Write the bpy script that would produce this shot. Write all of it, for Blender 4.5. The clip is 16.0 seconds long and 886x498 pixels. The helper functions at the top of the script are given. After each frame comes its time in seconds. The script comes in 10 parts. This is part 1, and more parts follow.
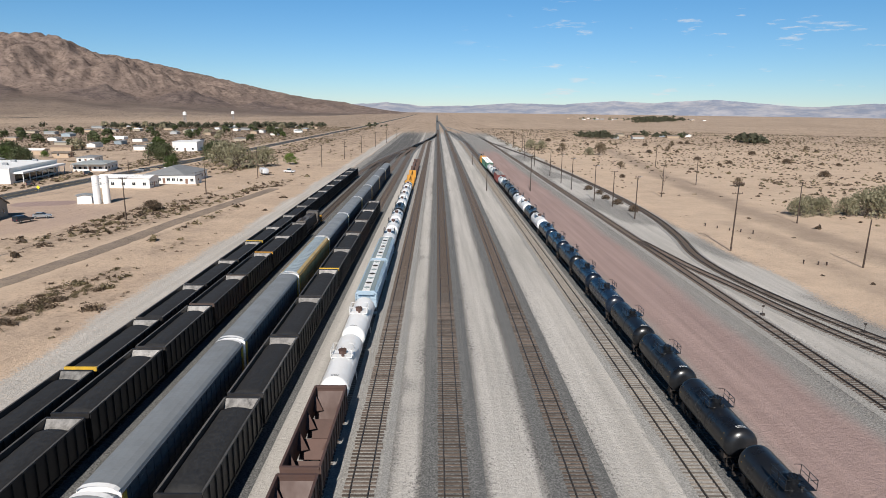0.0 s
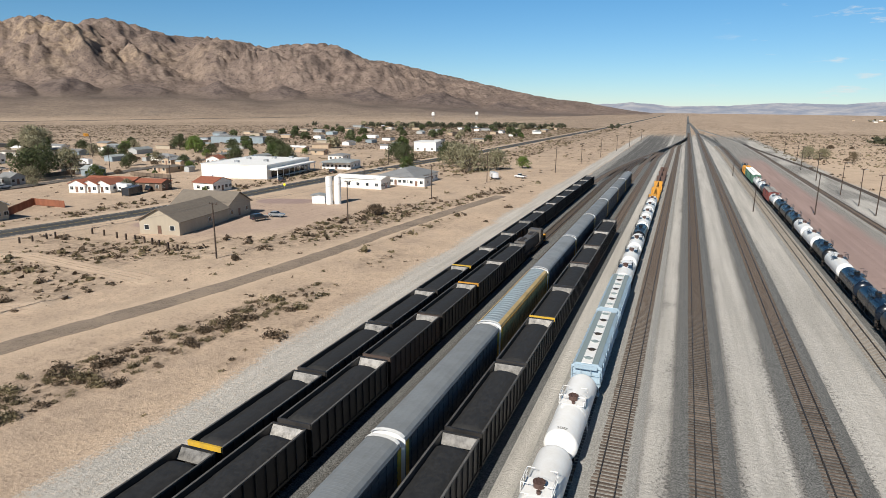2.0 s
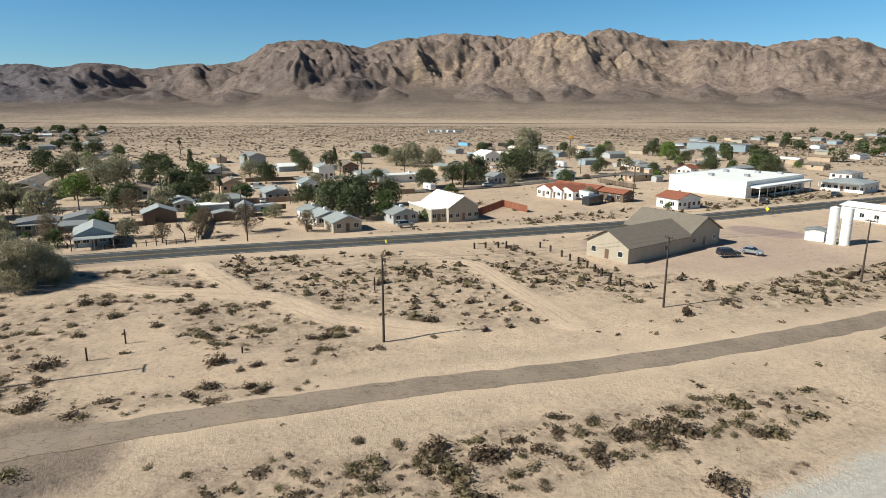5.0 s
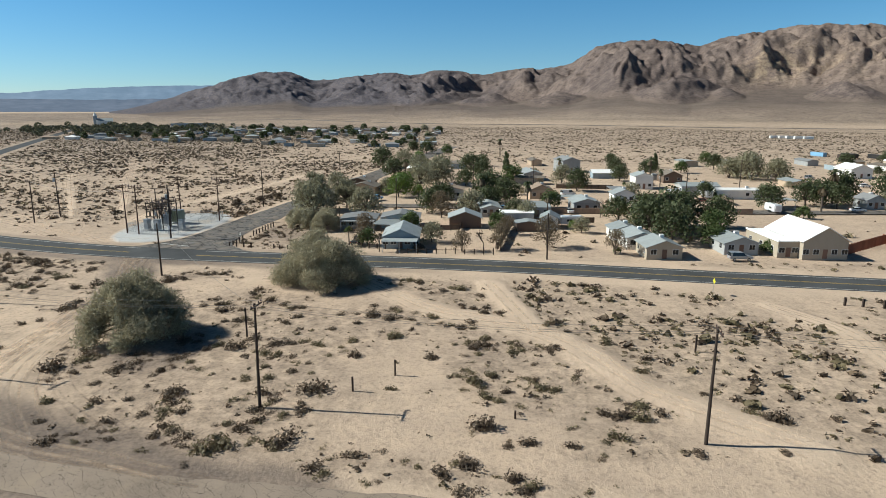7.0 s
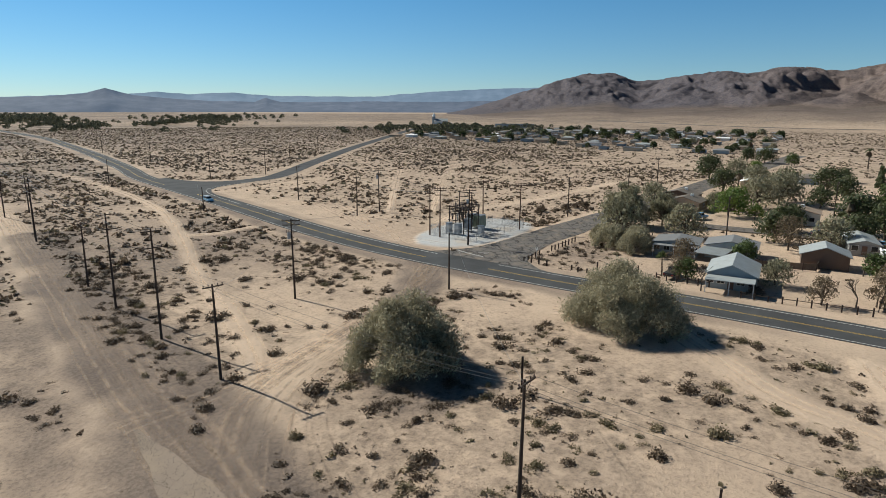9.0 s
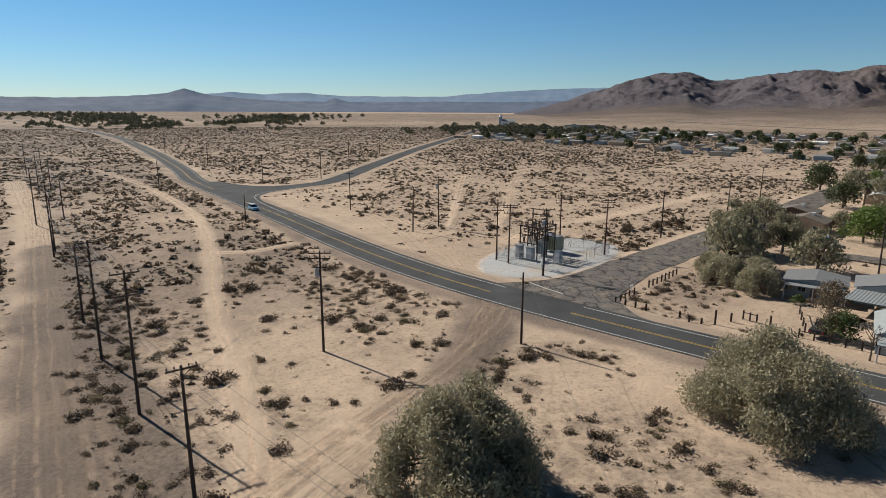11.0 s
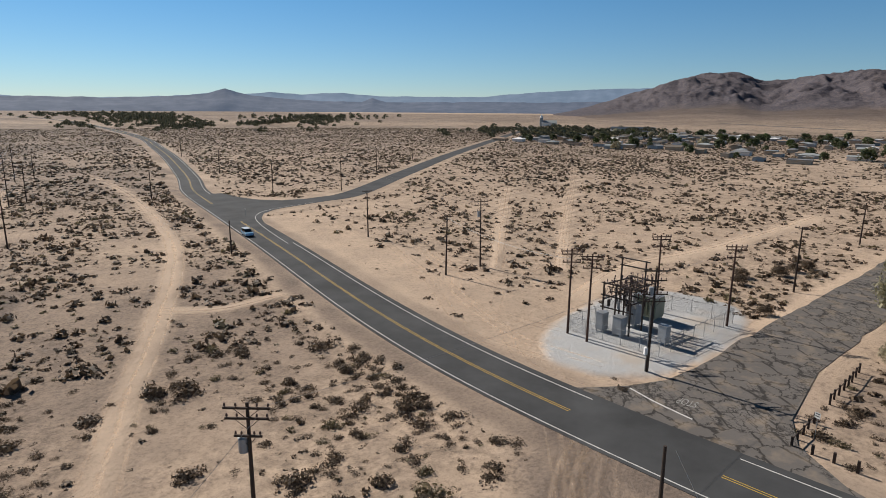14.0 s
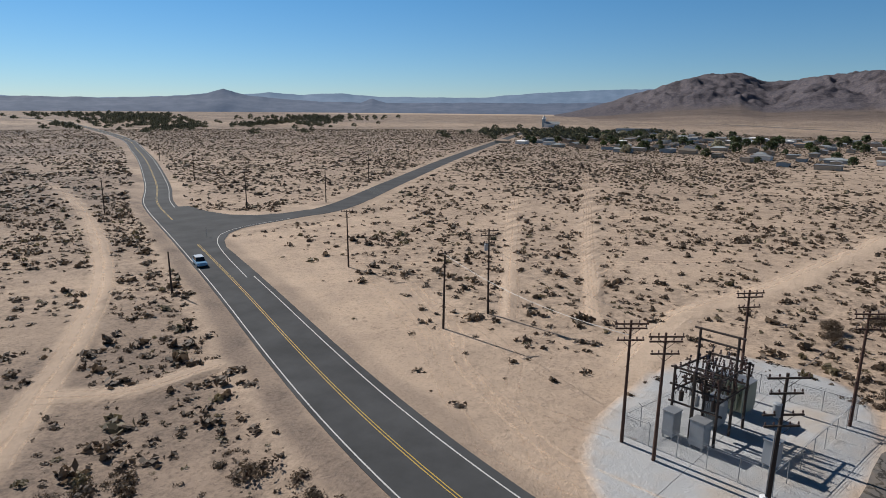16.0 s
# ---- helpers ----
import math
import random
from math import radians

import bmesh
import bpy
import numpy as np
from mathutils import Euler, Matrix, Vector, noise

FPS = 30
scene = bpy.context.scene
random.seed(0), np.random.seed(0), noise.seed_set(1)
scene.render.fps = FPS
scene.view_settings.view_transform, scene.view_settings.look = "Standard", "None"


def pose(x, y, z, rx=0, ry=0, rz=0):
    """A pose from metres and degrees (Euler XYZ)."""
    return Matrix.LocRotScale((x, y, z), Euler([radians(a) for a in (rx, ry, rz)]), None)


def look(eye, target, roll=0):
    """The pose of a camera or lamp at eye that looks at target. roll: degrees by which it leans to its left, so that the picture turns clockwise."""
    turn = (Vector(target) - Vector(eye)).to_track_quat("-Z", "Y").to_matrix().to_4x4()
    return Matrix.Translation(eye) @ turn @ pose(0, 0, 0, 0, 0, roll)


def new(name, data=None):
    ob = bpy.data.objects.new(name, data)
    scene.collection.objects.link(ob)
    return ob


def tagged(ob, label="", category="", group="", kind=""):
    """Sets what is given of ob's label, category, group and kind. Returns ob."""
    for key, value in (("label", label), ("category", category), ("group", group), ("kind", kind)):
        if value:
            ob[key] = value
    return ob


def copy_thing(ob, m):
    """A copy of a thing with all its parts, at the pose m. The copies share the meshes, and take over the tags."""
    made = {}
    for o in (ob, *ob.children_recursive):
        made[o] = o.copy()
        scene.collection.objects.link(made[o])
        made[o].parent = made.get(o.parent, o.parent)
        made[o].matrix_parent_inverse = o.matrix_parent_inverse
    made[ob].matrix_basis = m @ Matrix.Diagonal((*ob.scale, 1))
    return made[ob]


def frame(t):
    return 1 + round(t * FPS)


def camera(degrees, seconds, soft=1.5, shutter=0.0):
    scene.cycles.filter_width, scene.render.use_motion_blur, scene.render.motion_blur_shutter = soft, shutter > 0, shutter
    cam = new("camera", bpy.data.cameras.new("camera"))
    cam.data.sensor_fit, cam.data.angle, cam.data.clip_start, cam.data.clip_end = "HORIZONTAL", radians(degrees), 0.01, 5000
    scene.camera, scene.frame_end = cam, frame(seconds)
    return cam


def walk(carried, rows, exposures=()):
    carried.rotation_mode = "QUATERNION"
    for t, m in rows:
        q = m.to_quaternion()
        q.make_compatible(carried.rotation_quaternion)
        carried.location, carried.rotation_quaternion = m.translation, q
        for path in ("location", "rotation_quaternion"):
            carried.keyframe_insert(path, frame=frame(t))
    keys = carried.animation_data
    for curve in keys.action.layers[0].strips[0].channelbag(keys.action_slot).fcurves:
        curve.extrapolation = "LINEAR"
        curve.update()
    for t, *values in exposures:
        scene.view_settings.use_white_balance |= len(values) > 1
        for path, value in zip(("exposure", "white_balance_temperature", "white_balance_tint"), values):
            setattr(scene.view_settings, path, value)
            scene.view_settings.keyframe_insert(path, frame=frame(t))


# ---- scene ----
cam = camera(70.7, 16.0, 0.9)
METRES, EYE, TILT, LEAN, TURN = 198.7, 31.0, 0.0, 0.0, -0.7
ROWS = [
    (0.0, 0.0, 0.0, 0.0, 0.13, -12.75, -0.59),
    (0.5, 0.0003, 0.0355, 0.0004, 2.56, -12.73, -0.64),
    (1.0, -0.0018, 0.0694, 0.001, 8.15, -12.75, -0.68),
    (1.5, -0.0065, 0.0989, 0.0012, 14.84, -12.83, -0.62),
    (2.0, -0.0144, 0.1252, 0.0013, 21.59, -12.92, -0.51),
    (2.5, -0.0247, 0.1499, 0.0017, 28.44, -12.96, -0.44),
    (3.0, -0.0382, 0.1733, 0.0019, 35.11, -12.94, -0.42),
    (3.5, -0.0544, 0.195, 0.0022, 41.91, -12.93, -0.35),
    (4.0, -0.0731, 0.2148, 0.0023, 48.87, -12.92, -0.33),
    (6.5, -0.1919, 0.2716, 0.0036, 84.11, -12.84, -0.18),
    (7.0, -0.2188, 0.2732, 0.0035, 91.18, -12.83, -0.18),
    (7.5, -0.2453, 0.2717, 0.0038, 98.2, -12.84, -0.14),
    (8.0, -0.2721, 0.267, 0.0037, 105.31, -12.8, -0.18),
    (8.5, -0.2979, 0.2591, 0.0035, 112.36, -12.81, -0.2),
    (9.0, -0.323, 0.2481, 0.0031, 119.23, -12.79, -0.19),
    (9.2, -0.3332, 0.2431, 0.0031, 121.20, -12.79, -0.21),
    (9.6, -0.3543, 0.2316, 0.0031, 122.75, -12.79, -0.23),
    (10.1, -0.3817, 0.2145, 0.0031, 123.45, -12.79, -0.26),
    (10.7, -0.4155, 0.1914, 0.0031, 124.25, -12.79, -0.29),
    (11.3, -0.4498, 0.1668, 0.0031, 126.33, -12.79, -0.33),
    (11.5, -0.4612, 0.1585, 0.0032, 127.1, -12.78, -0.34),
    (12.0, -0.4898, 0.1374, 0.003, 128.43, -12.85, -0.32),
    (12.5, -0.5183, 0.1152, 0.0028, 128.49, -12.83, -0.32),
    (13.0, -0.5473, 0.0924, 0.0028, 128.51, -12.81, -0.38),
    (13.5, -0.5767, 0.0697, 0.003, 128.52, -12.77, -0.4),
    (14.0, -0.606, 0.047, 0.0029, 128.53, -12.78, -0.44),
    (14.5, -0.6355, 0.0243, 0.0028, 128.53, -12.76, -0.47),
    (15.0, -0.6654, 0.0015, 0.0026, 128.55, -12.73, -0.48),
    (15.5, -0.695, -0.0213, 0.0028, 128.54, -12.73, -0.51),
    (16.0, -0.7247, -0.0444, 0.003, 128.54, -12.72, -0.52),
]
walk(cam, [(t, pose(0, 0, EYE, TILT, LEAN, TURN) @ pose(METRES * x, METRES * y, METRES * z, 90 + pitch, roll, yaw)) for t, x, y, z, yaw, pitch, roll in ROWS],
     [(0.0, 0.14, 6550, 11), (2.5, 0.24, 6750, 7), (4.0, 0.36, 6820, 4), (6.5, 0.33, 6330, 1), (9.0, 0.13, 6550, 4), (12.0, 0.03, 6850, 10), (14.0, 0.01, 6780, 11), (16.0, -0.06, 6400, 11)])

# ---- world and sun ----
SUN_EL = radians(36.7)
SUN_DIR = Vector((-0.103 * math.cos(SUN_EL), -0.9947 * math.cos(SUN_EL), math.sin(SUN_EL)))
world = bpy.data.worlds.new("desert_sky")
scene.world = world
world.use_nodes = True
wt = world.node_tree
wt.nodes.clear()
w_out = wt.nodes.new("ShaderNodeOutputWorld")
w_bg = wt.nodes.new("ShaderNodeBackground")
w_sky = wt.nodes.new("ShaderNodeTexSky")
w_sky.sky_type = "NISHITA"
w_sky.sun_disc = False
w_sky.sun_elevation = SUN_EL
w_sky.sun_rotation = radians(185.9)
w_sky.altitude = 1500
w_sky.air_density = 1.0
w_sky.dust_density = 0.0
w_sky.ozone_density = 4.0
w_bg.inputs["Strength"].default_value = 0.074
# small thin clouds low over the north-eastern horizon
w_geo = wt.nodes.new("ShaderNodeTexCoord")
w_sep = wt.nodes.new("ShaderNodeSeparateXYZ")
wt.links.new(w_geo.outputs["Generated"], w_sep.inputs[0])
w_map = wt.nodes.new("ShaderNodeMapping")
w_map.inputs["Scale"].default_value = (13.0, 13.0, 70.0)
wt.links.new(w_geo.outputs["Generated"], w_map.inputs[0])
w_noise = wt.nodes.new("ShaderNodeTexNoise")
w_noise.inputs["Scale"].default_value = 1.0
w_noise.inputs["Detail"].default_value = 7.0
w_noise.inputs["Roughness"].default_value = 0.6
wt.links.new(w_map.outputs[0], w_noise.inputs["Vector"])
w_ramp = wt.nodes.new("ShaderNodeMapRange")
w_ramp.inputs["From Min"].default_value = 0.61
w_ramp.inputs["From Max"].default_value = 0.74
wt.links.new(w_noise.outputs["Fac"], w_ramp.inputs["Value"])
w_east = wt.nodes.new("ShaderNodeMapRange")
w_east.inputs["From Min"].default_value = 0.0
w_east.inputs["From Max"].default_value = 0.25
wt.links.new(w_sep.outputs["X"], w_east.inputs["Value"])
w_mul = wt.nodes.new("ShaderNodeMath")
w_mul.operation = "MULTIPLY"
wt.links.new(w_ramp.outputs[0], w_mul.inputs[0])
wt.links.new(w_east.outputs[0], w_mul.inputs[1])
w_mix = wt.nodes.new("ShaderNodeMix")
w_mix.data_type = "RGBA"
w_mix.inputs["B"].default_value = (9.0, 9.3, 9.6, 1)
wt.links.new(w_mul.outputs[0], w_mix.inputs["Factor"])
w_tint = wt.nodes.new("ShaderNodeMix")
w_tint.data_type, w_tint.blend_type = "RGBA", "MULTIPLY"
w_tint.inputs["Factor"].default_value = 1.0
w_high = wt.nodes.new("ShaderNodeMapRange")
w_high.inputs["From Min"].default_value = 0.0
w_high.inputs["From Max"].default_value = 0.22
wt.links.new(w_sep.outputs["Z"], w_high.inputs["Value"])
w_band = wt.nodes.new("ShaderNodeMix")
w_band.data_type = "RGBA"
w_band.inputs["A"].default_value = (0.80, 0.93, 1.07, 1)
w_band.inputs["B"].default_value = (0.53, 1.02, 1.2, 1)
wt.links.new(w_high.outputs[0], w_band.inputs["Factor"])
w_top = wt.nodes.new("ShaderNodeMapRange")
w_top.inputs["From Min"].default_value = 0.22
w_top.inputs["From Max"].default_value = 0.6
wt.links.new(w_sep.outputs["Z"], w_top.inputs["Value"])
w_zenith = wt.nodes.new("ShaderNodeMix")
w_zenith.data_type = "RGBA"
w_zenith.inputs["B"].default_value = (0.16, 0.26, 0.34, 1)
wt.links.new(w_top.outputs[0], w_zenith.inputs["Factor"])
wt.links.new(w_band.outputs["Result"], w_zenith.inputs["A"])
wt.links.new(w_zenith.outputs["Result"], w_tint.inputs["B"])
wt.links.new(w_sky.outputs[0], w_tint.inputs["A"])
wt.links.new(w_tint.outputs["Result"], w_mix.inputs["A"])
wt.links.new(w_mix.outputs["Result"], w_bg.inputs["Color"])
wt.links.new(w_bg.outputs[0], w_out.inputs[0])

sun_data = bpy.data.lights.new("sun", "SUN")
sun_data.energy = 5.0
sun_data.angle = radians(0.53)
sun_data.color = (1.0, 0.96, 0.90)
sun = new("sun", sun_data)
sun.matrix_world = look(SUN_DIR * 500, (0, 0, 0))
scene.view_settings.exposure = 0.0


# ---- materials ----
def ramp_mix(nt, fac, a, b):
    n = nt.nodes.new("ShaderNodeMix")
    n.data_type = "RGBA"
    for key, v in (("Factor", fac), ("A", a), ("B", b)):
        if isinstance(v, (tuple, list)):
            n.inputs[key].default_value = (*v, 1) if len(v) == 3 else v
        elif isinstance(v, (int, float)):
            n.inputs[key].default_value = v
        else:
            nt.links.new(v, n.inputs[key])
    return n.outputs["Result"]


def noise_of(nt, vec, scale, detail=4.0, rough=0.55, stretch=None):
    if stretch:
        m = nt.nodes.new("ShaderNodeMapping")
        m.inputs["Scale"].default_value = stretch
        nt.links.new(vec, m.inputs[0])
        vec = m.outputs[0]
    n = nt.nodes.new("ShaderNodeTexNoise")
    n.inputs["Scale"].default_value = scale
    n.inputs["Detail"].default_value = detail
    n.inputs["Roughness"].default_value = rough
    nt.links.new(vec, n.inputs["Vector"])
    return n.outputs["Fac"]


def ranged(nt, val, lo, hi, out0=0.0, out1=1.0):
    n = nt.nodes.new("ShaderNodeMapRange")
    for key, v in (("From Min", lo), ("From Max", hi), ("To Min", out0), ("To Max", out1)):
        n.inputs[key].default_value = v
    nt.links.new(val, n.inputs["Value"])
    return n.outputs[0]


def calc(nt, op, a, b):
    n = nt.nodes.new("ShaderNodeMath")
    n.operation = op
    for i, v in enumerate((a, b)):
        if isinstance(v, (int, float)):
            n.inputs[i].default_value = v
        else:
            nt.links.new(v, n.inputs[i])
    return n.outputs[0]


def attr(nt, name):
    n = nt.nodes.new("ShaderNodeAttribute")
    n.attribute_name = name
    return n.outputs["Fac"]


def blank(name, rough=0.8, metal=0.0):
    m = bpy.data.materials.new(name)
    m.use_nodes = True
    nt = m.node_tree
    b = nt.nodes["Principled BSDF"]
    b.inputs["Roughness"].default_value = rough
    b.inputs["Metallic"].default_value = metal
    return m, nt, b


def bumped(nt, b, height, strength, dist=0.05):
    n = nt.nodes.new("ShaderNodeBump")
    n.inputs["Strength"].default_value = strength
    n.inputs["Distance"].default_value = dist
    nt.links.new(height, n.inputs["Height"])
    nt.links.new(n.outputs[0], b.inputs["Normal"])


def position(nt):
    return nt.nodes.new("ShaderNodeNewGeometry").outputs["Position"]


def paint(name, base, rough=0.6, metal=0.0, worn=None, amount=0.35, scale=0.7, fine=9.0, bump=0.15, vary=0.12, streak=True):
    """A painted or raw surface: base colour with large stains of `worn`, fine grain and a different tone for each object."""
    m, nt, b = blank(name, rough, metal)
    pos = position(nt)
    worn = worn or tuple(c * 0.55 + 0.03 for c in base)
    big = noise_of(nt, pos, scale, 5, 0.65, (1, 1, 0.35) if streak else None)
    small = noise_of(nt, pos, fine, 3, 0.6)
    both = calc(nt, "ADD", calc(nt, "MULTIPLY", big, 0.75), calc(nt, "MULTIPLY", small, 0.25))
    col = ramp_mix(nt, calc(nt, "MULTIPLY", ranged(nt, both, 0.42, 0.68), amount), base, worn)
    rnd = nt.nodes.new("ShaderNodeObjectInfo").outputs["Random"]
    hsv = nt.nodes.new("ShaderNodeHueSaturation")
    nt.links.new(col, hsv.inputs["Color"])
    nt.links.new(ranged(nt, rnd, 0, 1, 1 - vary, 1 + vary), hsv.inputs["Value"])
    nt.links.new(hsv.outputs[0], b.inputs["Base Color"])
    nt.links.new(ranged(nt, big, 0.3, 0.7, rough * 0.8, min(1, rough * 1.15)), b.inputs["Roughness"])
    bumped(nt, b, both, bump, 0.03)
    return m


def desert_material():
    m, nt, b = blank("desert_soil", 0.97)
    b.inputs["Specular IOR Level"].default_value = 0.15
    pos = position(nt)
    big = noise_of(nt, pos, 0.012, 5, 0.6)
    mid = noise_of(nt, pos, 0.11, 6, 0.62)
    fine = noise_of(nt, pos, 2.2, 5, 0.7)
    sand = ramp_mix(nt, ranged(nt, big, 0.35, 0.65), (0.64, 0.483, 0.352), (0.545, 0.41, 0.303))
    sand = ramp_mix(nt, calc(nt, "MULTIPLY", ranged(nt, mid, 0.42, 0.68), 0.55), sand, (0.40, 0.305, 0.235))
    sand = ramp_mix(nt, calc(nt, "MULTIPLY", ranged(nt, fine, 0.5, 0.72), 0.75), sand, (0.29, 0.22, 0.17))
    stub = noise_of(nt, pos, 0.75, 6, 0.72)
    zone = noise_of(nt, pos, 0.035, 3, 0.5)
    stub = calc(nt, "MULTIPLY", ranged(nt, stub, 0.55, 0.66), ranged(nt, zone, 0.40, 0.62, 0.15, 0.8))
    sand = ramp_mix(nt, stub, sand, (0.22, 0.165, 0.125))
    # brown litter and crusted soil under and between the shrubs
    crust = noise_of(nt, pos, 0.42, 6, 0.7)
    litter = calc(nt, "MULTIPLY", attr(nt, "litter"), ranged(nt, crust, 0.40, 0.58, 0.08, 0.72))
    sand = ramp_mix(nt, litter, sand, ramp_mix(nt, ranged(nt, fine, 0.4, 0.62), (0.335, 0.255, 0.19), (0.175, 0.135, 0.105)))
    # dry scrub cover on the far plain
    v = nt.nodes.new("ShaderNodeTexVoronoi")
    v.inputs["Scale"].default_value = 0.15
    nt.links.new(pos, v.inputs["Vector"])
    spots = calc(nt, "MULTIPLY", ranged(nt, v.outputs["Distance"], 0.42, 0.24), calc(nt, "MINIMUM", calc(nt, "MULTIPLY", attr(nt, "scrub"), 2.2), 0.9))
    sand = ramp_mix(nt, calc(nt, "MULTIPLY", attr(nt, "scrub"), 0.85), sand, ramp_mix(nt, ranged(nt, noise_of(nt, pos, 0.02, 9, 0.74), 0.42, 0.6), (0.15, 0.115, 0.092), ramp_mix(nt, ranged(nt, noise_of(nt, pos, 0.004, 5, 0.6), 0.4, 0.6), (0.285, 0.217, 0.172), (0.41, 0.318, 0.252))))
    sand = ramp_mix(nt, spots, sand, (0.13, 0.1, 0.065))
    # worn tracks
    ruts = noise_of(nt, pos, 0.5, 4, 0.6)
    track = calc(nt, "MULTIPLY", attr(nt, "track"), ranged(nt, ruts, 0.25, 0.6, 0.4, 0.9))
    col = ramp_mix(nt, track, sand, ramp_mix(nt, ranged(nt, mid, 0.4, 0.7), (0.63, 0.485, 0.36), (0.54, 0.41, 0.303)))
    rut = noise_of(nt, pos, 1.7, 5, 0.7)
    col = ramp_mix(nt, calc(nt, "MULTIPLY", calc(nt, "MULTIPLY", attr(nt, "track"), ranged(nt, rut, 0.5, 0.68)), 0.4), col, (0.38, 0.29, 0.225))
    def broken(key, amount=1.1):
        """An attribute whose edge breaks up into scattered stones."""
        v = calc(nt, "ADD", attr(nt, key), calc(nt, "MULTIPLY", calc(nt, "SUBTRACT", grit, 0.5), amount))
        return calc(nt, "MULTIPLY", ranged(nt, v, 0.3, 0.6), ranged(nt, attr(nt, key), 0.0, 0.12))

    grit = ranged(nt, noise_of(nt, pos, 2.6, 8, 0.85), 0.36, 0.64)
    dark = calc(nt, "MULTIPLY", attr(nt, "silt"), ranged(nt, mid, 0.3, 0.6, 0.8, 1.0))
    col = ramp_mix(nt, dark, col, ramp_mix(nt, ranged(nt, fine, 0.38, 0.62), (0.215, 0.166, 0.136), (0.12, 0.095, 0.08)))
    # yard gravel
    stone = noise_of(nt, pos, 4.5, 6, 0.8)
    lane = noise_of(nt, pos, 0.6, 4, 0.6, (1.0, 0.03, 1.0))
    gravel = ramp_mix(nt, ranged(nt, stone, 0.38, 0.62), (0.10, 0.097, 0.092), (0.44, 0.42, 0.39))
    gravel = ramp_mix(nt, calc(nt, "MULTIPLY", ranged(nt, grit, 0.4, 0.9), 0.3), gravel, (0.15, 0.142, 0.132))
    gravel = ramp_mix(nt, calc(nt, "MULTIPLY", ranged(nt, lane, 0.45, 0.65), 0.5), gravel, (0.37, 0.35, 0.32))
    col = ramp_mix(nt, broken("gravel"), col, gravel)
    pale = ramp_mix(nt, ranged(nt, lane, 0.35, 0.7), (0.44, 0.415, 0.38), (0.62, 0.585, 0.54))
    pale = ramp_mix(nt, calc(nt, "MULTIPLY", ranged(nt, grit, 0.45, 0.95), 0.5), pale, (0.27, 0.25, 0.225))
    col = ramp_mix(nt, calc(nt, "MULTIPLY", broken("pale", 0.9), 0.95), col, pale)
    soot = ramp_mix(nt, ranged(nt, stone, 0.4, 0.62), (0.045, 0.044, 0.042), (0.20, 0.193, 0.185))
    col = ramp_mix(nt, calc(nt, "MULTIPLY", broken("soot", 1.0), 0.92), col, soot)
    rust = ramp_mix(nt, ranged(nt, lane, 0.35, 0.7), (0.40, 0.29, 0.262), (0.285, 0.205, 0.19))
    rust = ramp_mix(nt, calc(nt, "MULTIPLY", ranged(nt, stone, 0.45, 0.7), 0.5), rust, (0.36, 0.27, 0.235))
    col = ramp_mix(nt, attr(nt, "maroon"), col, rust)
    pebble = noise_of(nt, pos, 9.0, 5, 0.8)
    padc = ramp_mix(nt, ranged(nt, pebble, 0.36, 0.64), (0.30, 0.305, 0.31), (0.56, 0.56, 0.555))
    padc = ramp_mix(nt, calc(nt, "MULTIPLY", ranged(nt, big, 0.46, 0.6), 0.5), padc, (0.62, 0.615, 0.60))
    padc = ramp_mix(nt, calc(nt, "MULTIPLY", ranged(nt, mid, 0.5, 0.66), 0.6), padc, (0.50, 0.41, 0.32))
    col = ramp_mix(nt, attr(nt, "pad"), col, padc)
    nt.links.new(col, b.inputs["Base Color"])
    h = calc(nt, "ADD", calc(nt, "MULTIPLY", fine, 0.6), calc(nt, "MULTIPLY", stone, 0.3))
    h = calc(nt, "ADD", h, calc(nt, "MULTIPLY", mid, 1.6))
    bumped(nt, b, h, 0.7, 0.32)
    return m


